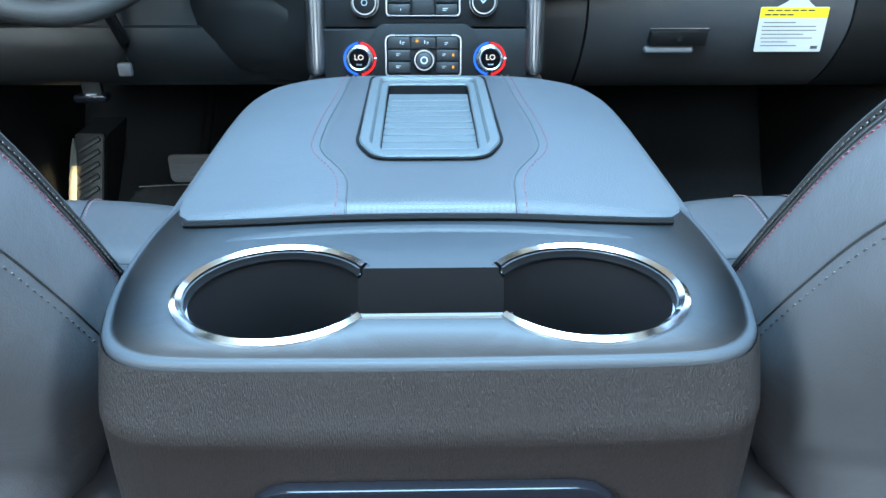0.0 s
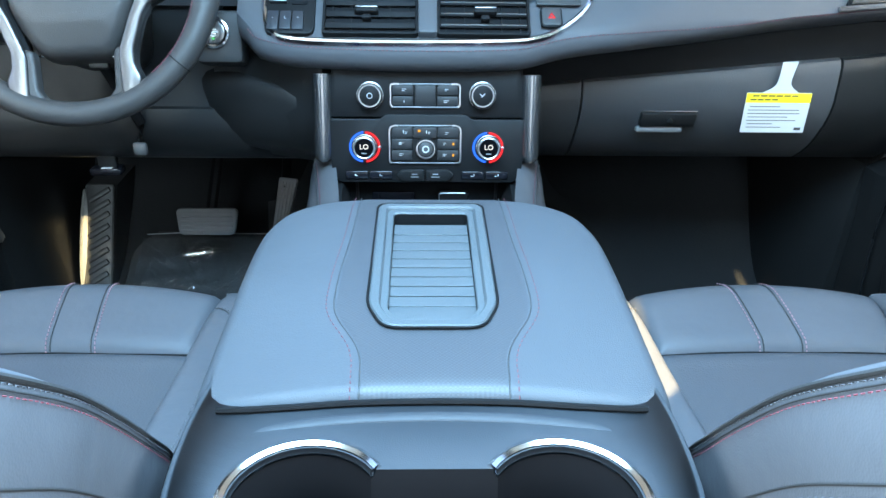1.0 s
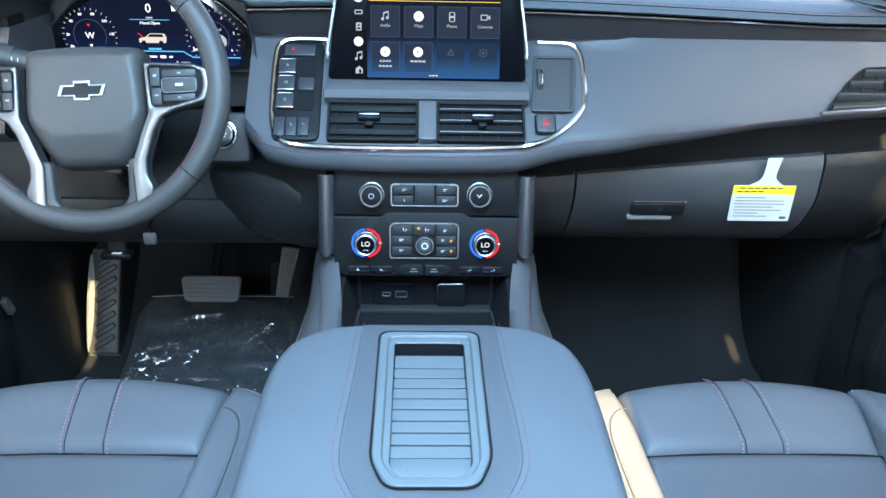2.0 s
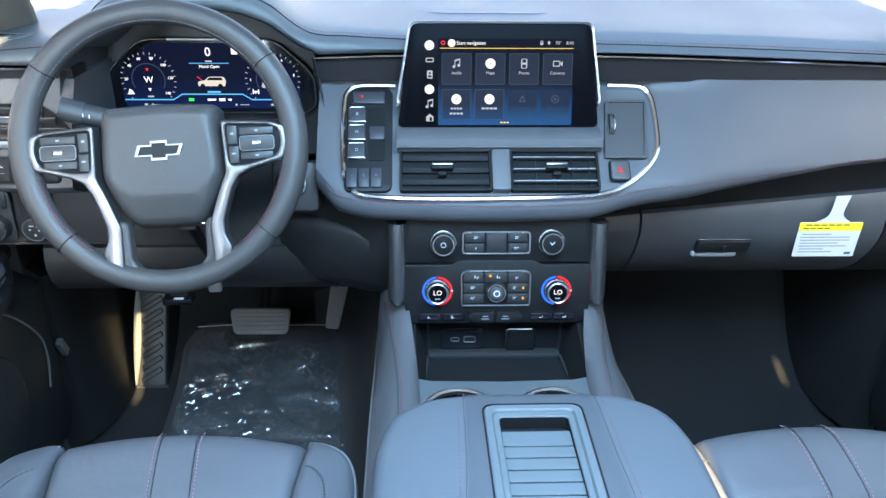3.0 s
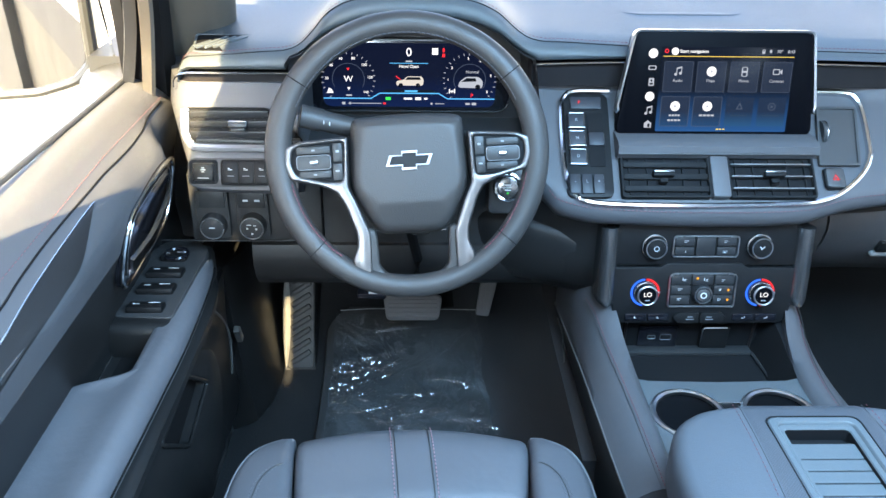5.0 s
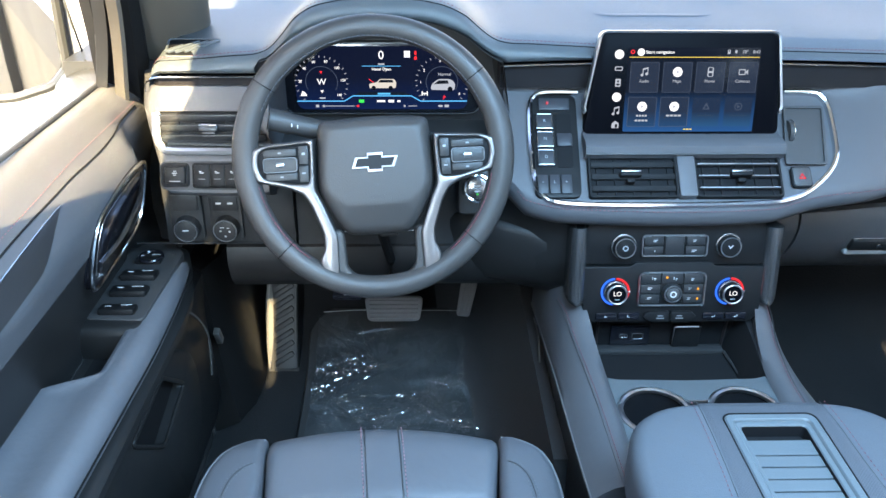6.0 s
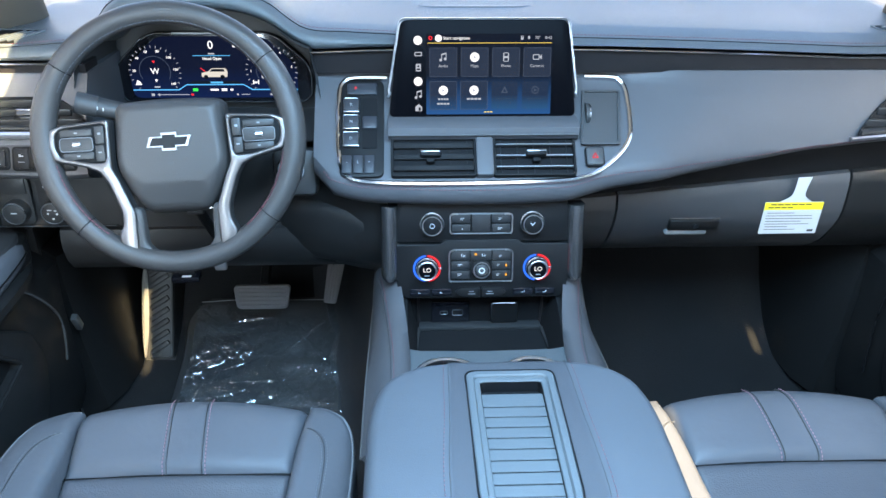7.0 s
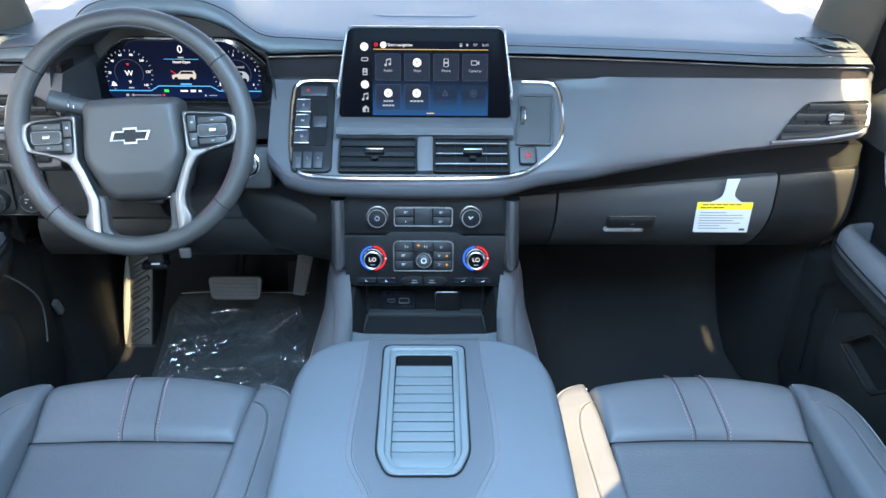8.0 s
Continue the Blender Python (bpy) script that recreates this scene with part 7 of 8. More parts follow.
        part("stitching", stitches(row(0.058, 0.0003), 0.007, 0.0032, 0.0004, up=(s, 0, 0.1)), GREYTHREAD, bk, "grey stitching")
    part("head_restraint", rbox(0.27, 0.10, 0.19, 0.04, 4, m=at(sx, -0.155, 1.085) @ pose(0, 0, 0, 8)), SEATHIDE, st, "leather head restraint")
    for s in (-1, 1):
        part("post", tube([(sx + s * 0.07, -0.14, 1.02), (sx + s * 0.07, -0.09, 0.90)], 0.007, 10), SATIN, st)
    return st


PERF2 = mat("perforated_seat_leather", (0.052, 0.053, 0.060), 0.44, bump=0.25, scale=420, vary=0.12, kind="cells")
make_seat(-0.443)
make_seat(0.443)
bu = thing("belt_buckle", "grey seat belt buckle on its stalk between seat and console", "buckle")
part("stalk", rbox(0.014, 0.11, 0.02, 0.004, m=at(-0.188, 0.46, 0.425) @ pose(0, 0, 0, 25)), PLASTIC, bu)
part("buckle_head", rbox(0.018, 0.035, 0.028, 0.004, m=at(-0.188, 0.405, 0.40)), TAN, bu)

# ---- doors ----
def make_door(s):
    d = thing("front_door", "black front door with leather armrest, chrome handle and red stitching", "door", "front doors")
    ys = list(np.linspace(-0.25, 1.05, 30)) + list(np.linspace(1.07, 1.17, 12)) + list(np.linspace(1.19, 1.285, 4))

    def prof(y):
        """(x, z) inner skin from the belt down to the foot, in three pieces, with x as distance from the middle."""
        arm = 0.5 * (1 + math.tanh((1.20 - y) * 14))
        ax = 0.845 - 0.092 * arm
        t = min(1, max(0, (y - 1.09) / 0.07))
        t = t * t * (3 - 2 * t)                          # the swell ends ahead of the handle
        sink = 0.05 * min(0.5, max(0, 0.98 - y))         # the belt falls a little to the rear
        swell = [(0.895, 0.895, 0.782), (0.875, 0.875, 0.785), (0.858, 0.858, 0.779), (0.846, 0.846, 0.766), (0.834, 0.838, 0.752), (0.819, 0.834, 0.738), (0.805, 0.832, 0.718), (0.801, 0.834, 0.700), (0.804, 0.842, 0.680), (0.813, 0.850, 0.650)]
        upper = [(p + (q - p) * t, z - (sink if z > 0.70 else 0)) for p, q, z in swell]
        mid = [(upper[-1][0] + 0.001, 0.6495), (0.836 + 0.026 * t, 0.590), (0.854 + 0.012 * t, 0.54), (0.862, 0.495), (0.862, 0.479), (ax + 0.02, 0.476), (ax + 0.006, 0.474), (ax, 0.468), (ax + 0.002, 0.452)]
        low = [(ax + 0.006, 0.4515), (ax + 0.02, 0.432), (0.80, 0.40), (0.806, 0.30), (0.80, 0.12), (0.815, 0.06), (0.94, 0.06), (0.94, 0.4515)]
        return upper + [(0.94, 0.650), (0.94, 0.782)], mid + [(0.94, 0.452), (0.94, 0.6495)], low
    up, mid, lo = ([[Vector((s * x, y, z)) for x, z in prof(y)[k]] for y in ys] for k in (0, 1, 2))
    part("door_skin", loft(up), LEATHER, d, "black padded upper door skin", smooth=50)
    # skin split off in black to hold the shade below the swell
    part("middle_skin", loft(mid), DOORBLK, d, "recessed middle of the door, blackened for its shade", smooth=50)
    part("lower_skin", loft(lo), DOORBLK, d, "black plastic lower door skin", smooth=50)
    # red stitch line under the belt
    part("stitching", stitches([Vector((s * 0.8365, y, 0.7572 - 0.05 * min(0.5, max(0, 0.98 - y)))) for y in np.linspace(-0.2, 1.22, 160)], 0.007, 0.004, 0.0004, up=(-s, 0, 0.6)), RED, d, "red stitching")
    def on_skin(y, z, proud=0.0):
        """A point of the upper skin at a height, set proud towards the cabin."""
        zs = prof(y)[0][3:10]
        for (xa, za), (xb, zb) in zip(zs, zs[1:]):
            if zb <= z <= za:
                return Vector((s * (xa + (xb - xa) * (za - z) / (za - zb) - proud), y, z))
        return Vector((s * (zs[-1][0] - proud), y, z))

    # crease under the belt, inlay wedge and its chrome line
    CREASE = [(-0.2, 0.700), (0.30, 0.708), (0.48, 0.716), (0.675, 0.7298), (0.745, 0.7362), (0.818, 0.7402), (0.898, 0.743), (0.954, 0.745), (1.041, 0.7445), (1.119, 0.7474), (1.216, 0.750)]
    part("door_crease", tube([on_skin(y, cat(CREASE, y), 0.0002) for y in np.linspace(0.0, 1.216, 90)], 0.0014, 6), DARK, d, "dark crease under the belt")
    UPLINE = [(0.0, 0.684), (0.30, 0.692), (0.48, 0.702), (0.6413, 0.7153), (0.7125, 0.7236), (0.7885, 0.7294), (0.8825, 0.7345)]
    LOWLINE = [(0.0, 0.664), (0.30, 0.668), (0.48, 0.678), (0.602, 0.6915), (0.659, 0.6975), (0.733, 0.7012), (0.764, 0.7030), (0.784, 0.7060), (0.825, 0.7172), (0.855, 0.7265), (0.8815, 0.7340)]
    rows = []
    for y in list(np.linspace(0.0, 0.74, 26)) + list(np.linspace(0.75, 0.88, 24)):
        zt, zb = cat(UPLINE, y), cat(LOWLINE, y)
        face = [on_skin(y, zt + (zb - zt) * k, 0.0014) for k in np.linspace(0, 1, 7)]
        rows.append(face + [face[-1] + Vector((s * 0.012, 0, 0)), face[0] + Vector((s * 0.012, 0, 0))])
    part("inlay", loft(rows), DOORBLK, d, "dark tapering inlay panel")
    part("inlay_line", tube([on_skin(y, cat(UPLINE, y) + 0.0006, 0.0016) for y in np.linspace(0.0, 0.884, 60)], 0.0010, 6), CHROME, d, "thin chrome line")
    # inner handle: bowl, chrome rim and lever
    MH = Matrix(((0, -0.21 * s, -s, s * (0.806 + 0.21 * 0.702)), (1, 0, 0, 0), (0, 1, 0, 0), (0, 0, 0, 1)))   # leaning out towards its foot
    lp = [(1.099, 0.703), (1.113, 0.685), (1.110, 0.650), (1.101, 0.621), (1.074, 0.603), (1.003, 0.597), (0.925, 0.5945), (0.904, 0.612), (0.910, 0.660), (0.931, 0.691), (0.977, 0.7005), (1.047, 0.706)]
    lp = [(p.x, p.y) for p in smooth_path([(x, y, 0) for x, y in lp], 4, True)]
    hd = part("handle_recess", plate(lp, 0.009, m=MH), GLOSSB, d, "gloss black handle bowl")
    part("handle_rim", tube([(x, y, 0.0095) for x, y in lp], 0.0032, 8, True, m=MH), CHROME, hd, "chrome rim")
    inner_lp = [(1.010 + (x - 1.010) * 0.86, 0.650 + (y - 0.650) * 0.80) for x, y in lp]
    part("inner_rim", tube([(x, y, 0.0098) for x, y in inner_lp], 0.0010, 6, True, m=MH), SMOKE, hd, "thin inner line")
    lev = smooth_path([(1.092, 0.676, 0.012), (1.062, 0.658, 0.019), (1.020, 0.644, 0.021), (0.982, 0.630, 0.020), (0.925, 0.622, 0.013)], 6)
    part("lever", loft([[MH @ (p + Vector((0, b * w, c))) for b, c in ((-1, -0.003), (1, -0.003), (0.8, 0.003), (-0.8, 0.003))] for p, w in zip(lev, np.linspace(0.0055, 0.0115, len(lev)))]), CHROME, hd, "chrome pull lever")
    # armrest top pieces
    if s < 0:
        part("switch_block", rbox(0.105, 0.245, 0.064, 0.014, 4, m=at(-0.822, 1.042, 0.497)), DOORBLK, d, "black block round the window switches", smooth=60)
        sw = part("switch_plate", plate(rounded([(-0.045, -0.10), (0.040, -0.105), (0.045, 0.09), (0.02, 0.12), (-0.03, 0.12), (-0.045, 0.09)], 0.012), 0.012, m=at(-0.816, 1.045, 0.5195), bevel=0.003), PLASTIC, d, "window switch panel")
        for k, (y, w) in enumerate(((0.962, 0.052), (1.012, 0.054), (1.058, 0.054), (1.108, 0.04))):
            b = part("switch_key", rbox(w, 0.026 if k else 0.022, 0.012, 0.004, m=at(-0.818, y, 0.5335) @ pose(0, 0, 0, -8)), STACKBLK, sw)
            part("switch_mark", bars([(-0.012, 0, 0.009, 0.0022), (0.012, 0.004, 0.016, 0.0012)], 0.0005, at(-0.818, y, 0.5400) @ pose(0, 0, 0, -8)), ICON, b)
        ring = part("mirror_dial", tube([(-0.815 + 0.017 * math.cos(a), 1.108 + 0.017 * math.sin(a), 0.5385) for a in np.linspace(0, 2 * math.pi, 24, endpoint=False)], 0.003, 6, True), GLOSSB, sw)
    # dark plate on the ledge, its colour standing for the recess's shade
    part("armrest_cup", plate(rrect(0.062, 0.118, 0.008, 4), 0.003, m=at(s * 0.832, 0.868, 0.4755)), DARKRUB, d, "dark plate for the shade in the armrest recess")
    part("cup_line", tube([(s * 0.832 + x, 0.868 + y, 0.479) for x, y in rrect(0.058, 0.112, 0.006, 4)], 0.0012, 6, True), SMOKE, d, "thin bright line round the recess")

    def arm_section(y):
        """Across the armrest: pad and grab rail are one surface; ahead of the pad only the rail goes on."""
        t = min(1, max(0, (y - 0.790) / 0.045))
        t = t * t * (3 - 2 * t)
        xi = cat([(0.25, 0.768), (0.65, 0.7625), (0.83, 0.757), (0.92, 0.755), (1.03, 0.758), (1.09, 0.762), (1.135, 0.768), (1.152, 0.780), (1.162, 0.796), (1.168, 0.822)], y)
        xo = max(0.868 + (0.799 - 0.868) * t, xi + 0.030)
        zt = 0.527 - 0.006 * max(0, (y - 1.13) / 0.04) ** 2
        top = [(xo, zt - 0.008), (xo - 0.003, zt - 0.0025), (xo - 0.009, zt - 0.001)]
        a, c = xo - 0.012, xi + 0.030
        top += [(a + (c - a) * k, zt - 0.001 - 0.006 * (1 - t) * math.sin(math.pi * k)) for k in (0.2, 0.4, 0.6, 0.8)]
        top += [(xi + 0.022, zt + 0.0008), (xi + 0.013, zt - 0.0008), (xi + 0.006, zt - 0.0055), (xi + 0.0015, zt - 0.0135), (xi, zt - 0.026), (xi + 0.002, zt - 0.040), (xi + 0.010, 0.474)]
        return [Vector((s * x, y, z)) for x, z in [(xo, 0.474)] + top]

    ay = list(np.linspace(0.25, 0.77, 14)) + list(np.linspace(0.785, 0.845, 16)) + list(np.linspace(0.86, 1.12, 14)) + list(np.linspace(1.13, 1.168, 9))
    part("arm_pad", loft([arm_section(y) for y in ay]), SEATHIDE, d, "leather armrest running into the grab rail", smooth=60)
    part("rail_groove", tube([arm_section(y)[-3] + Vector((-s * 0.0006, 0, -0.004)) for y in ay[2:-6]], 0.0014, 6), DARK, d, "dark groove along the rail")
    # lower pocket, speaker line
    mouth = rounded([(0.839, 0.390), (0.939, 0.296), (1.064, 0.321), (0.979, 0.399)], 0.016, 5)
    edge = rounded([(0.25, 0.13), (1.03, 0.13), (1.12, 0.20), (1.142, 0.28), (1.118, 0.352), (1.02, 0.418), (0.80, 0.425), (0.25, 0.40)], 0.03, 5)
    flip = 1 if s > 0 else -1
    MD = Matrix(((0, 0, -s, s * 0.810), (1, 0, 0, 0), (0, 1, 0, 0), (0, 0, 0, 1)))
    part("door_pocket", plate(edge[::flip], 0.026, [mouth[::flip]], m=MD, bevel=0.006), DOORBLK, d, "moulded door pocket", smooth=60)
    # black plate gives the shallow pocket the shade of a deep one
    part("pocket_mouth", plate(mouth[::flip], 0.003, m=MD @ at(0, 0, 0.005)), DARK, d, "black plate for the shade inside the pocket")
    part("pocket_rim", tube([(s * 0.7845, y, z) for y, z in mouth], 0.0035, 8, True, up=(1, 0, 0)), DOORBLK, d, "rounded pocket rim")
    if s > 0:
        part("trim_groove", tube(smooth_path([(s * 0.790, 1.07, 0.447), (s * 0.789, 1.12, 0.424), (s * 0.788, 1.170, 0.385), (s * 0.788, 1.185, 0.35), (s * 0.788, 1.187, 0.27), (s * 0.788, 1.180, 0.18)], 6), 0.0022, 6), DARK, d, "dark joint in the lower door")
        part("pillar_edge", tube([(s * 0.785, 1.10, 0.37), (s * 0.786, 1.105, 0.28), (s * 0.787, 1.10, 0.19)], 0.003, 6), DOORBLK, d)
    if s < 0:
        # this side's trim is pale to look sunlit; the right one is dark
        part("trim_curve", tube(smooth_path([(s * 0.790, 1.09, 0.440), (s * 0.788, 1.13, 0.424), (s * 0.787, 1.185, 0.370), (s * 0.787, 1.222, 0.315), (s * 0.787, 1.224, 0.27), (s * 0.788, 1.212, 0.222)], 6), 0.0022, 6), TRIMPALE, d, "trim curve, paled for the sun on it")
        part("end_plate", rbox(0.012, 0.016, 0.04, 0.003, m=at(s * 0.785, 1.278, 0.265) @ pose(0, 0, 0, 25)), TRIMPALE, d, "small latch plate")
    g = solid("window_1" if s < 0 else "window_2", loft([[Vector((s * 0.90, -0.2, 0.79)), Vector((s * 0.885, 1.2, 0.79)), Vector((s * 0.70, 0.66, 1.33)), Vector((s * 0.69, -0.2, 1.35))], [Vector((s * 0.904, -0.2, 0.79)), Vector((s * 0.889, 1.2, 0.79)), Vector((s * 0.704, 0.66, 1.33)), Vector((s * 0.694, -0.2, 1.35))]]), GLASS, "clear side window glass", "window", "structure", smooth=0)
    g.visible_shadow = False
    # door mirror outside
    m = thing("door_mirror", "chrome-edged door mirror outside the window", "mirror", "door mirrors")
    MM = at(s * 1.095, 1.30, 0.832) @ pose(0, 0, 0, 0, 0, s * -16)
    edge = rounded([(s * -x, z) for x, z in ((-0.13, -0.095), (-0.13, 0.075), (-0.10, 0.112), (0.125, 0.120), (0.118, -0.052), (0.090, -0.080), (0.030, -0.095))], 0.012, 4)
    hull = rounded([(s * -x, z) for x, z in ((-0.138, -0.102), (-0.138, 0.078), (-0.105, 0.120), (0.132, 0.128), (0.126, -0.055), (0.096, -0.087), (0.034, -0.103))], 0.014, 4)
    edge, hull = (edge, hull) if s < 0 else (edge[::-1], hull[::-1])
    part("housing", loft([[MM @ Vector((x * k, y, z * k)) for x, z in hull] for y, k in ((-0.006, 1.0), (0.0, 1.02), (0.05, 1.02), (0.09, 0.9), (0.115, 0.6))]), GLOSSB, m, "gloss black housing")
    part("mirror_glass", loft([[MM @ Vector((x * 0.93, y, z * 0.93)) for x, z in edge] for y in (-0.009, -0.0065)]), MIRROR, m, "mirror glass", smooth=0)
    part("mirror_rim", tube([(x, -0.008, z) for x, z in edge], 0.0085, 8, True, up=(0, 1, 0), m=MM), RIMGREY, m, "glossy grey rim")
    part("arm", loft([[Vector((s * x, y, z)) for y, z in ((y0, 0.742 + w), (1.335, 0.735 + w), (1.335, 0.792 - w), (y0 + 0.06, 0.786 - w), (y0 + 0.01, 0.764))] for x, y0, w in ((0.888, 1.17, 0.0), (0.93, 1.205, 0.0), (0.965, 1.245, 0.004), (0.985, 1.27, 0.010))]), ARMGREY, m, "small grey mirror foot", smooth=40)


ARMGREY = mat("weathered_grey_plastic", (0.025, 0.025, 0.025), 0.4, vary=0.15)
RIMGREY = mat("grey_mirror_rim", (0.03, 0.03, 0.03), 0.2, vary=0.1)
MIRROR = mat("mirror_silver", (0.9, 0.9, 0.9), 0.02, 1.0, vary=0.0)
make_door(-1)
make_door(1)

# ---- footwells ----
for s, lab in ((-1, "black driver's floor mat"),):
    cx = s * 0.45
    rings = []
    for y in np.linspace(0.95, 1.578, 50):
        z, r = 0.004 + cat([(1.2, 0.0), (1.35, 0.010), (1.45, 0.034), (1.53, 0.080), (1.60, 0.132)], y), 0.05 * max(0, 1 - min(y - 0.95, 1.578 - y) / 0.05) ** 2
        a, b = cx - 0.205 + r, cx + 0.205 - r
        rings.append([Vector((a, y, z)), Vector((a + 0.004, y, z + 0.008)), Vector((b - 0.004, y, z + 0.008)), Vector((b, y, z))])
    bm = loft(rings)
    solid("floor_mat", bm, MATRUB, lab, "floor mat")

FILMEDGE = mat("folded_film_edge", (0.3, 0.3, 0.31), 0.25, vary=0.5, wear=60)
film = bmesh.new()
folds = []
for k in range(85):
    side = random.random()
    fx, fy = (random.gauss(-0.565, 0.04), random.gauss(1.42, 0.045)) if side < 0.4 else ((random.uniform(-0.60, -0.29), random.gauss(1.26, 0.05)) if side < 0.75 else (random.uniform(-0.60, -0.29), random.uniform(1.2, 1.5)))
    ang = random.gauss(0.25, 0.5) if side < 0.75 else random.uniform(-1.3, 1.3)
    folds.append((fx, fy, math.cos(ang), math.sin(ang), random.uniform(0.012, 0.065), random.uniform(0.0014, 0.0034), random.uniform(0.0022, 0.007)))
NX, NY = 190, 210
rows = []
for y in np.linspace(1.17, 1.562, NY):
    row = []
    for x in np.linspace(-0.635, -0.255, NX):
        h = noise.noise(Vector((x * 8, y * 8, 0.3))) * 0.005 + noise.noise(Vector((x * 30, y * 26, 5.0))) * 0.0016 + noise.noise(Vector((x * 75, y * 60, 9.0))) * 0.0006
        for fx, fy, ca, sa, length, sig, amp in folds:
            u, v = (x - fx) * ca + (y - fy) * sa, -(x - fx) * sa + (y - fy) * ca
            if abs(u) < 2.2 * length and abs(v) < 3 * sig:
                h += amp * math.exp(-(u / length) ** 2 - (v / sig) ** 2)
        row.append(film.verts.new((x + 0.006 * noise.noise(Vector((0, y * 12, 1))), y + 0.006 * noise.noise(Vector((x * 12, 0, 2))), 0.0185 + cat([(1.2, 0.0), (1.35, 0.010), (1.45, 0.034), (1.53, 0.080), (1.60, 0.132)], y) + max(-0.004, h))))
    rows.append(row)
for a, b in zip(rows, rows[1:]):
    for i in range(NX - 1):
        film.faces.new((a[i], a[i + 1], b[i + 1], b[i]))
fo = solid("plastic_film", film, FILM, "crumpled clear plastic film over the driver's mat", "plastic film", smooth=14)
fo.visible_shadow = False
part("cut_edge", tube([(x, 1.562 + 0.003 * math.sin(x * 31), 0.1345 + 0.002 * math.sin(x * 23)) for x in np.linspace(-0.622, -0.262, 50)], 0.0011, 5), FILMEDGE, fo, "bright cut edge of the film")

bp = thing("brake_pedal", "wide worn rubber brake pedal with ribs", "pedal")
MP = on_slope(-0.451, 1.455, 0.212, 0.3) @ Matrix.Diagonal((1.06, 1.04, 1, 1))
part("pad", plate(rounded([(-0.054, -0.027), (0.053, -0.027), (0.061, 0.026), (-0.060, 0.026)], 0.012, 5), 0.012, m=MP, bevel=0.004), PEDAL, bp, "grey worn rubber pad")
for k in range(5):
    part("rib", rbox(0.100, 0.004, 0.004, 0.0015, m=MP @ at(0, -0.018 + 0.009 * k, 0.0125)), PEDAL, bp)
part("arm", tube([(-0.45, 1.47, 0.215), (-0.44, 1.56, 0.33), (-0.43, 1.58, 0.5)], 0.012, 8), DARK, bp)
ac = thing("accelerator_pedal", "narrow ribbed accelerator pedal", "pedal")
MA = on_slope(-0.289, 1.464, 0.252, 0.35) @ pose(0, 0, 0, 0, 0, -7)
part("pad", plate(rounded([(-0.019, -0.058), (0.009, -0.058), (0.021, 0.050), (-0.017, 0.050)], 0.006, 4), 0.012, m=MA, bevel=0.003), PEDAL, ac, "grey ribbed pad")
for k in range(4):
    part("rib", rbox(0.003, 0.094, 0.003, 0.001, m=MA @ at(-0.011 + 0.0065 * k, -0.005, 0.0125) @ pose(0, 0, 0, 0, 0, -4)), PEDAL, ac)
part("arm", tube([(-0.288, 1.47, 0.28), (-0.285, 1.55, 0.41), (-0.285, 1.60, 0.52)], 0.01, 8), DARK, ac)
FOOTRUB = mat("black_foot_rubber", (0.020, 0.0195, 0.019), 0.55, bump=0.3, scale=400, vary=0.2)
fr = thing("foot_rest", "black ribbed foot rest against the kick panel", "foot rest")
FRM = on_slope(-0.705, 1.505, 0.150, 0.53)
part("rest_pad", plate(rrect(0.062, 0.235, 0.008, 4), 0.012, m=FRM @ at(0, 0, -0.012), bevel=0.003), FOOTRUB, fr)
part("rest_rim", tube([(x, y, 0.001) for x, y in rrect(0.056, 0.228, 0.008, 4)], 0.0012, 6, True, m=FRM), FOOTRUB, fr)
part("rest_body", loft([[Vector((x, y, z)) for y, z in ((1.452, 0.02), (1.462, 0.045), (1.572, 0.245), (1.70, 0.25), (1.70, 0.02))] for x in (-0.742, -0.674)]), PLASTIC, fr, "moulded plinth")
# pale grey put in to carry the sun streak beside the ribbed pad
RESTSUN = mat("sunlit_rest_edge", (0.16, 0.155, 0.145), 0.5, vary=0.2)
part("edge_strip", loft([[FRM @ Vector((-0.0325 + w * a, y, 0.002 + 0.004 * b)) for a, b in ((-1, -1), (-0.7, 0.6), (0.2, 1), (1, 0.2), (1, -1))] for y, w in ((-0.112, 0.001), (-0.09, 0.005), (-0.05, 0.0085), (0.0, 0.0095), (0.05, 0.0085), (0.085, 0.005), (0.105, 0.001))]), RESTSUN, fr, "pale blade standing for the sun streak on the rest")
for k in range(8):
    part("rib", rbox(0.052, 0.012, 0.007, 0.003, m=FRM @ at(0, -0.090 + 0.026 * k, 0.002) @ pose(0, 0, 0, 0, 0, 32)), FOOTRUB, fr)
for s in (-1, 1):
    kp = loft([[Vector((s * x, y, z)) for x, z in ((0.775 + w, 0.40), (0.765 + w, 0.2), (0.745 + w, 0.03), (0.83, 0.0), (0.83, 0.42))] for y, w in ((1.30, 0.03), (1.36, 0.008), (1.45, 0.0), (1.9, 0.0))])
    solid("trim_kick_panel", kp, DOORBLK, "black kick panel at the footwell side", "kick panel", "structure")
hl = thing("bonnet_release", "small black bonnet release lever with a pale symbol", "lever")
part("lever", rbox(0.05, 0.026, 0.012, 0.004, m=at(-0.516, 1.168, 0.428)), GLOSSB, hl)
part("stem", rbox(0.030, 0.012, 0.030, 0.003, m=at(-0.516, 1.174, 0.4440)), DOORBLK, hl)
part("mark", bars([(0, 0, 0.016, 0.006)], 0.0006, at(-0.513, 1.158, 0.4345)), ICON, hl)

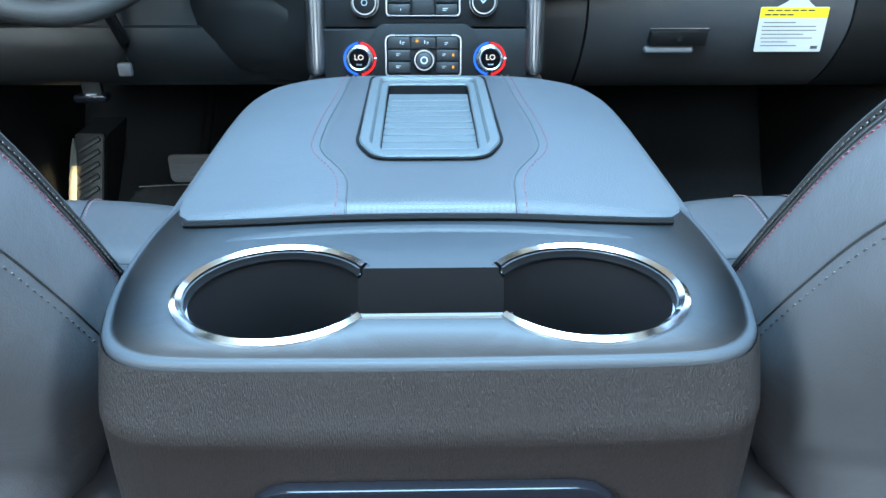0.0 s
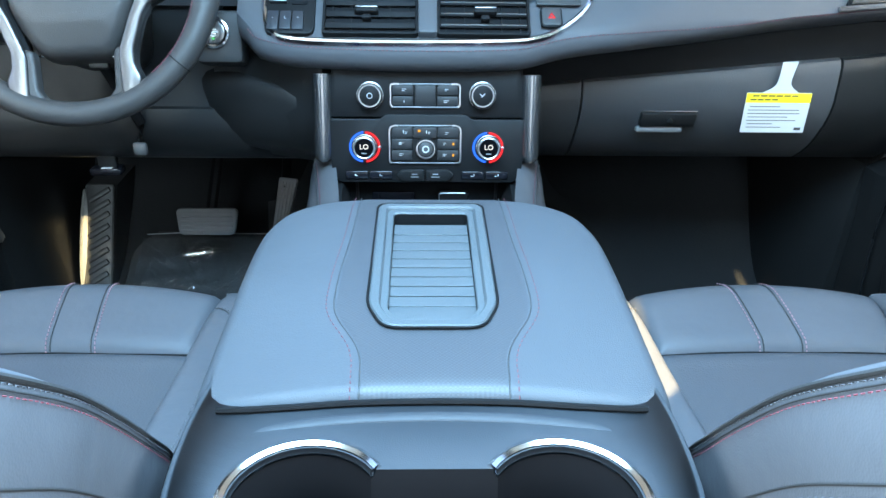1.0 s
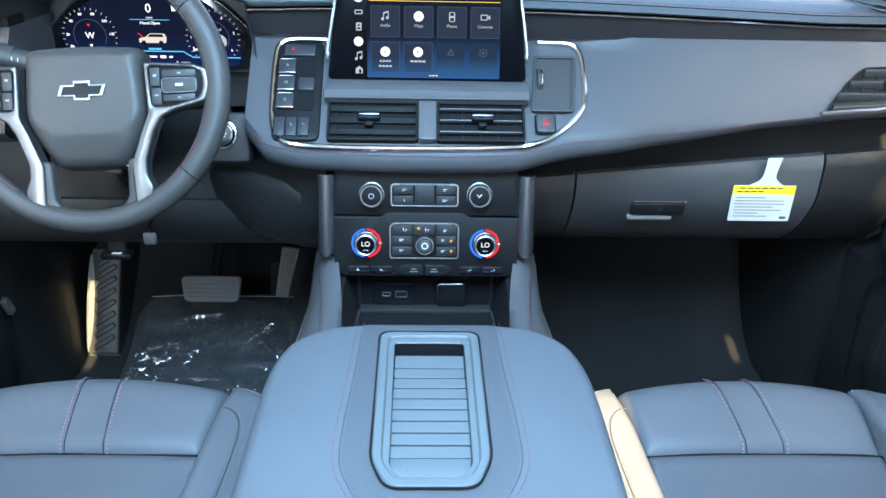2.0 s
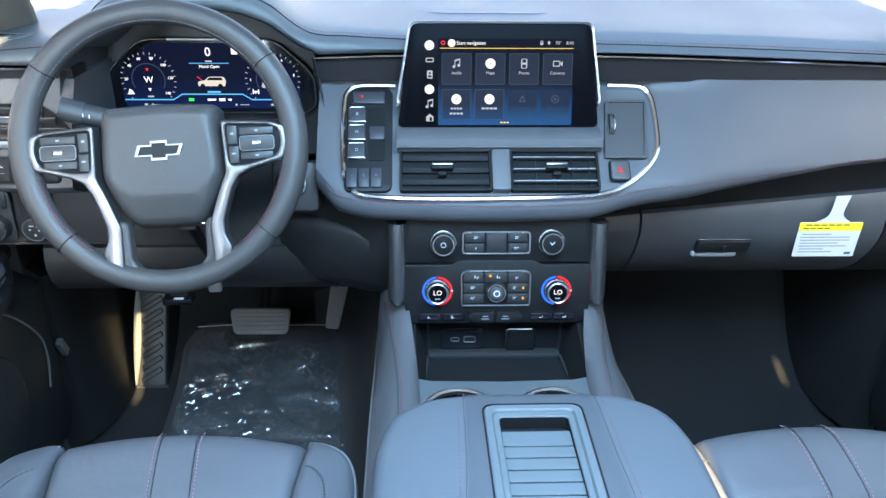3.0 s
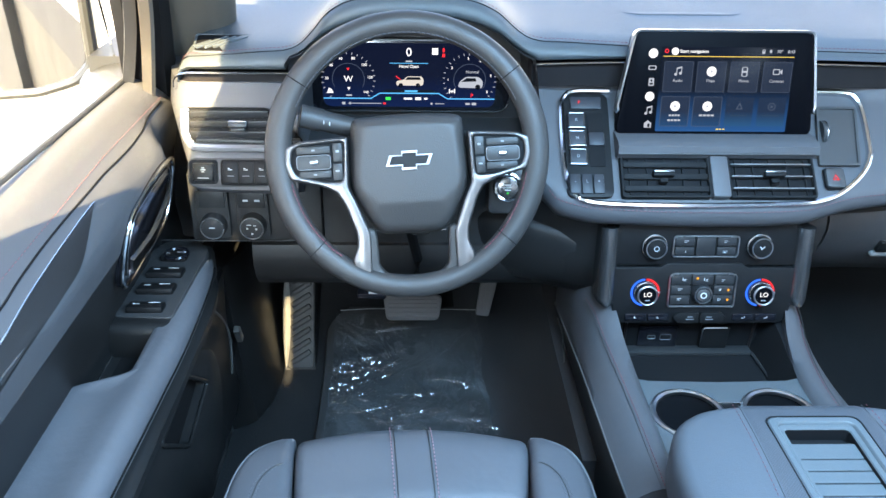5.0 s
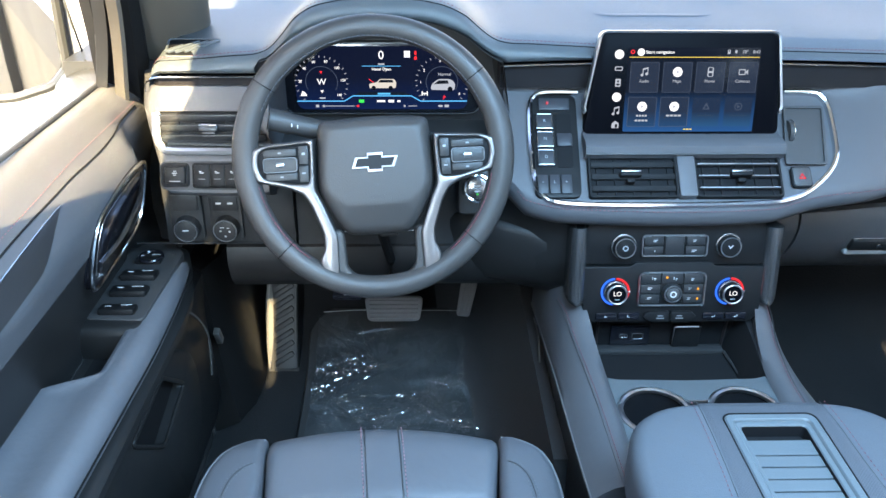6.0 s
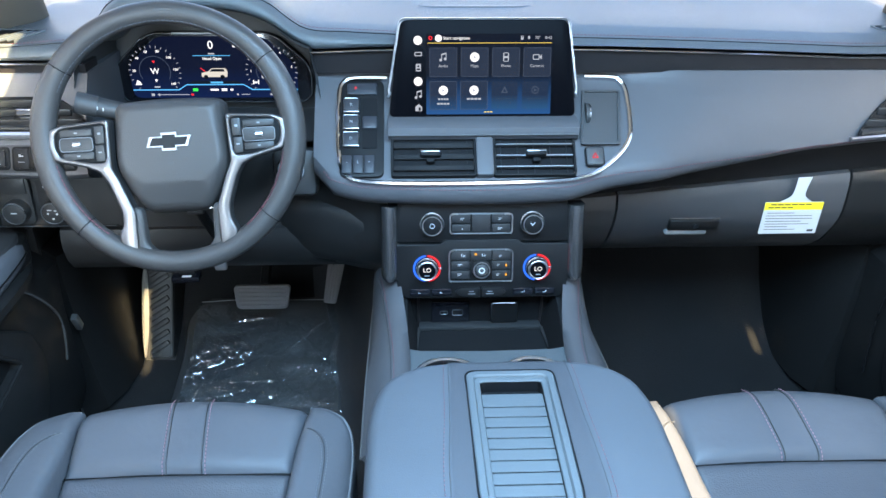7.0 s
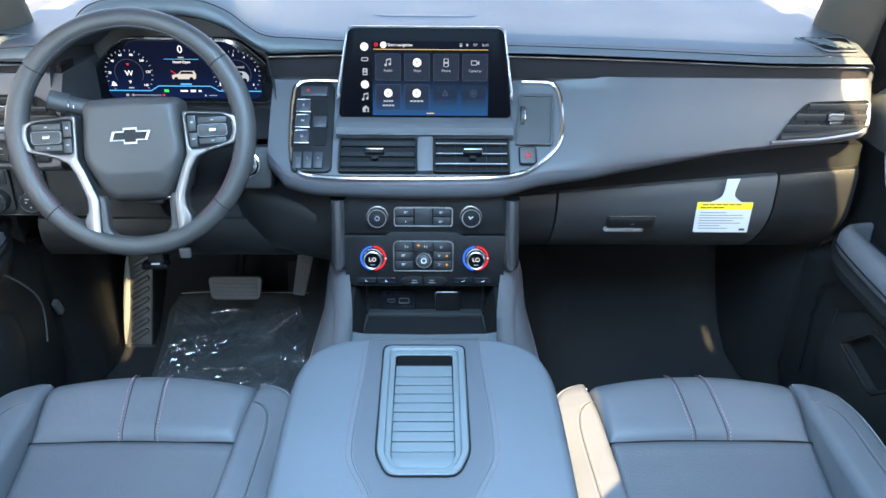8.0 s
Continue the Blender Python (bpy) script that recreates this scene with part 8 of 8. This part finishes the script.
# ---- hang tag on the glove box ----
tag = thing("hang_tag", "white paper hang tag with a yellow header on the glove box", "tag")
TM = on_slope(0.562, 1.1770, 0.5285, -0.22)
part("card", plate(rounded([(-0.049, -0.036), (0.056, -0.036), (0.050, 0.035), (-0.055, 0.035)], 0.002), 0.0008, m=TM), WHITE, tag, smooth=0)
part("neck", plate([(p.x, p.y) for p in smooth_path([(-0.032, 0.034, 0), (-0.016, 0.044, 0), (-0.011, 0.056, 0), (-0.012, 0.087, 0)], 5)] + [(p.x, p.y) for p in smooth_path([(0.012, 0.088, 0), (0.010, 0.056, 0), (0.016, 0.044, 0), (0.030, 0.034, 0)], 5)], 0.0008, m=TM), WHITE, tag, smooth=0)
part("header", plate([(-0.0532, 0.018), (0.0513, 0.018), (0.0497, 0.0345), (-0.0547, 0.0345)], 0.0004, m=TM @ at(0, 0, 0.0008)), YELLOW, tag, "yellow header")
part("header_words", bars([(-0.014 + 0.0125 * q - 0.025, 0.0300, 0.0105, 0.0024) for q in range(6)] + [(-0.042 + 0.0115 * q, 0.0235, 0.0098, 0.0024) for q in range(4)], 0.0002, TM @ at(0, 0, 0.0013)), INK, tag)
for k in range(7):
    part("line", bars([(-0.004 - (0.018, 0.001, 0.0, 0.010, 0.002, 0.022, 0.014)[k] * 0.9 + 0.0006 * k, 0.011 - 0.0062 * k, 0.085 - (0.036, 0.002, 0.0, 0.020, 0.004, 0.044, 0.028)[k], 0.0012)], 0.0002, TM @ at(0, 0, 0.0009)), INK, tag)
part("stamp", bars([(0.044, -0.029, 0.011, 0.005)], 0.0002, TM @ at(0, 0, 0.0009)), INK, tag)

# scraps on the passenger's carpet
for x, y, r, a in ((0.352, 1.235, 0.010, 20), (0.575, 1.30, 0.006, 70)):
    sc = solid("paper_scrap", put(plate(rounded([(-r, -0.3 * r), (0.2 * r, -0.5 * r), (r, 0.1 * r), (0.3 * r, 0.5 * r), (-0.6 * r, 0.4 * r)], 0.001), 0.0008), at(x, y, 0.003) @ pose(0, 0, 0, 8, 5, a)), GREYTHREAD, "tiny pale scrap of paper on the passenger's carpet", "paper scrap", smooth=0)

# speaker grille on the dash top
sp = thing("dash_speaker", "low speaker grille let into the dash top", "speaker")
part("grille_rim", plate(rounded([(-0.135, 1.42), (-0.09, 1.338), (-0.07, 1.33), (0.085, 1.33), (0.105, 1.338), (0.15, 1.42), (0.12, 1.50), (-0.105, 1.50)], 0.02), 0.008, [rounded([(-0.10, 1.42), (-0.07, 1.352), (0.085, 1.352), (0.115, 1.42), (0.10, 1.485), (-0.085, 1.485)], 0.016)], m=at(-0.008, 0, 0.8575), bevel=0.003), SOFT, sp)
part("grille", plate(rounded([(-0.10, 1.42), (-0.07, 1.352), (0.085, 1.352), (0.115, 1.42), (0.10, 1.485), (-0.085, 1.485)], 0.016), 0.003, m=at(-0.008, 0, 0.8608)), PERF, sp)
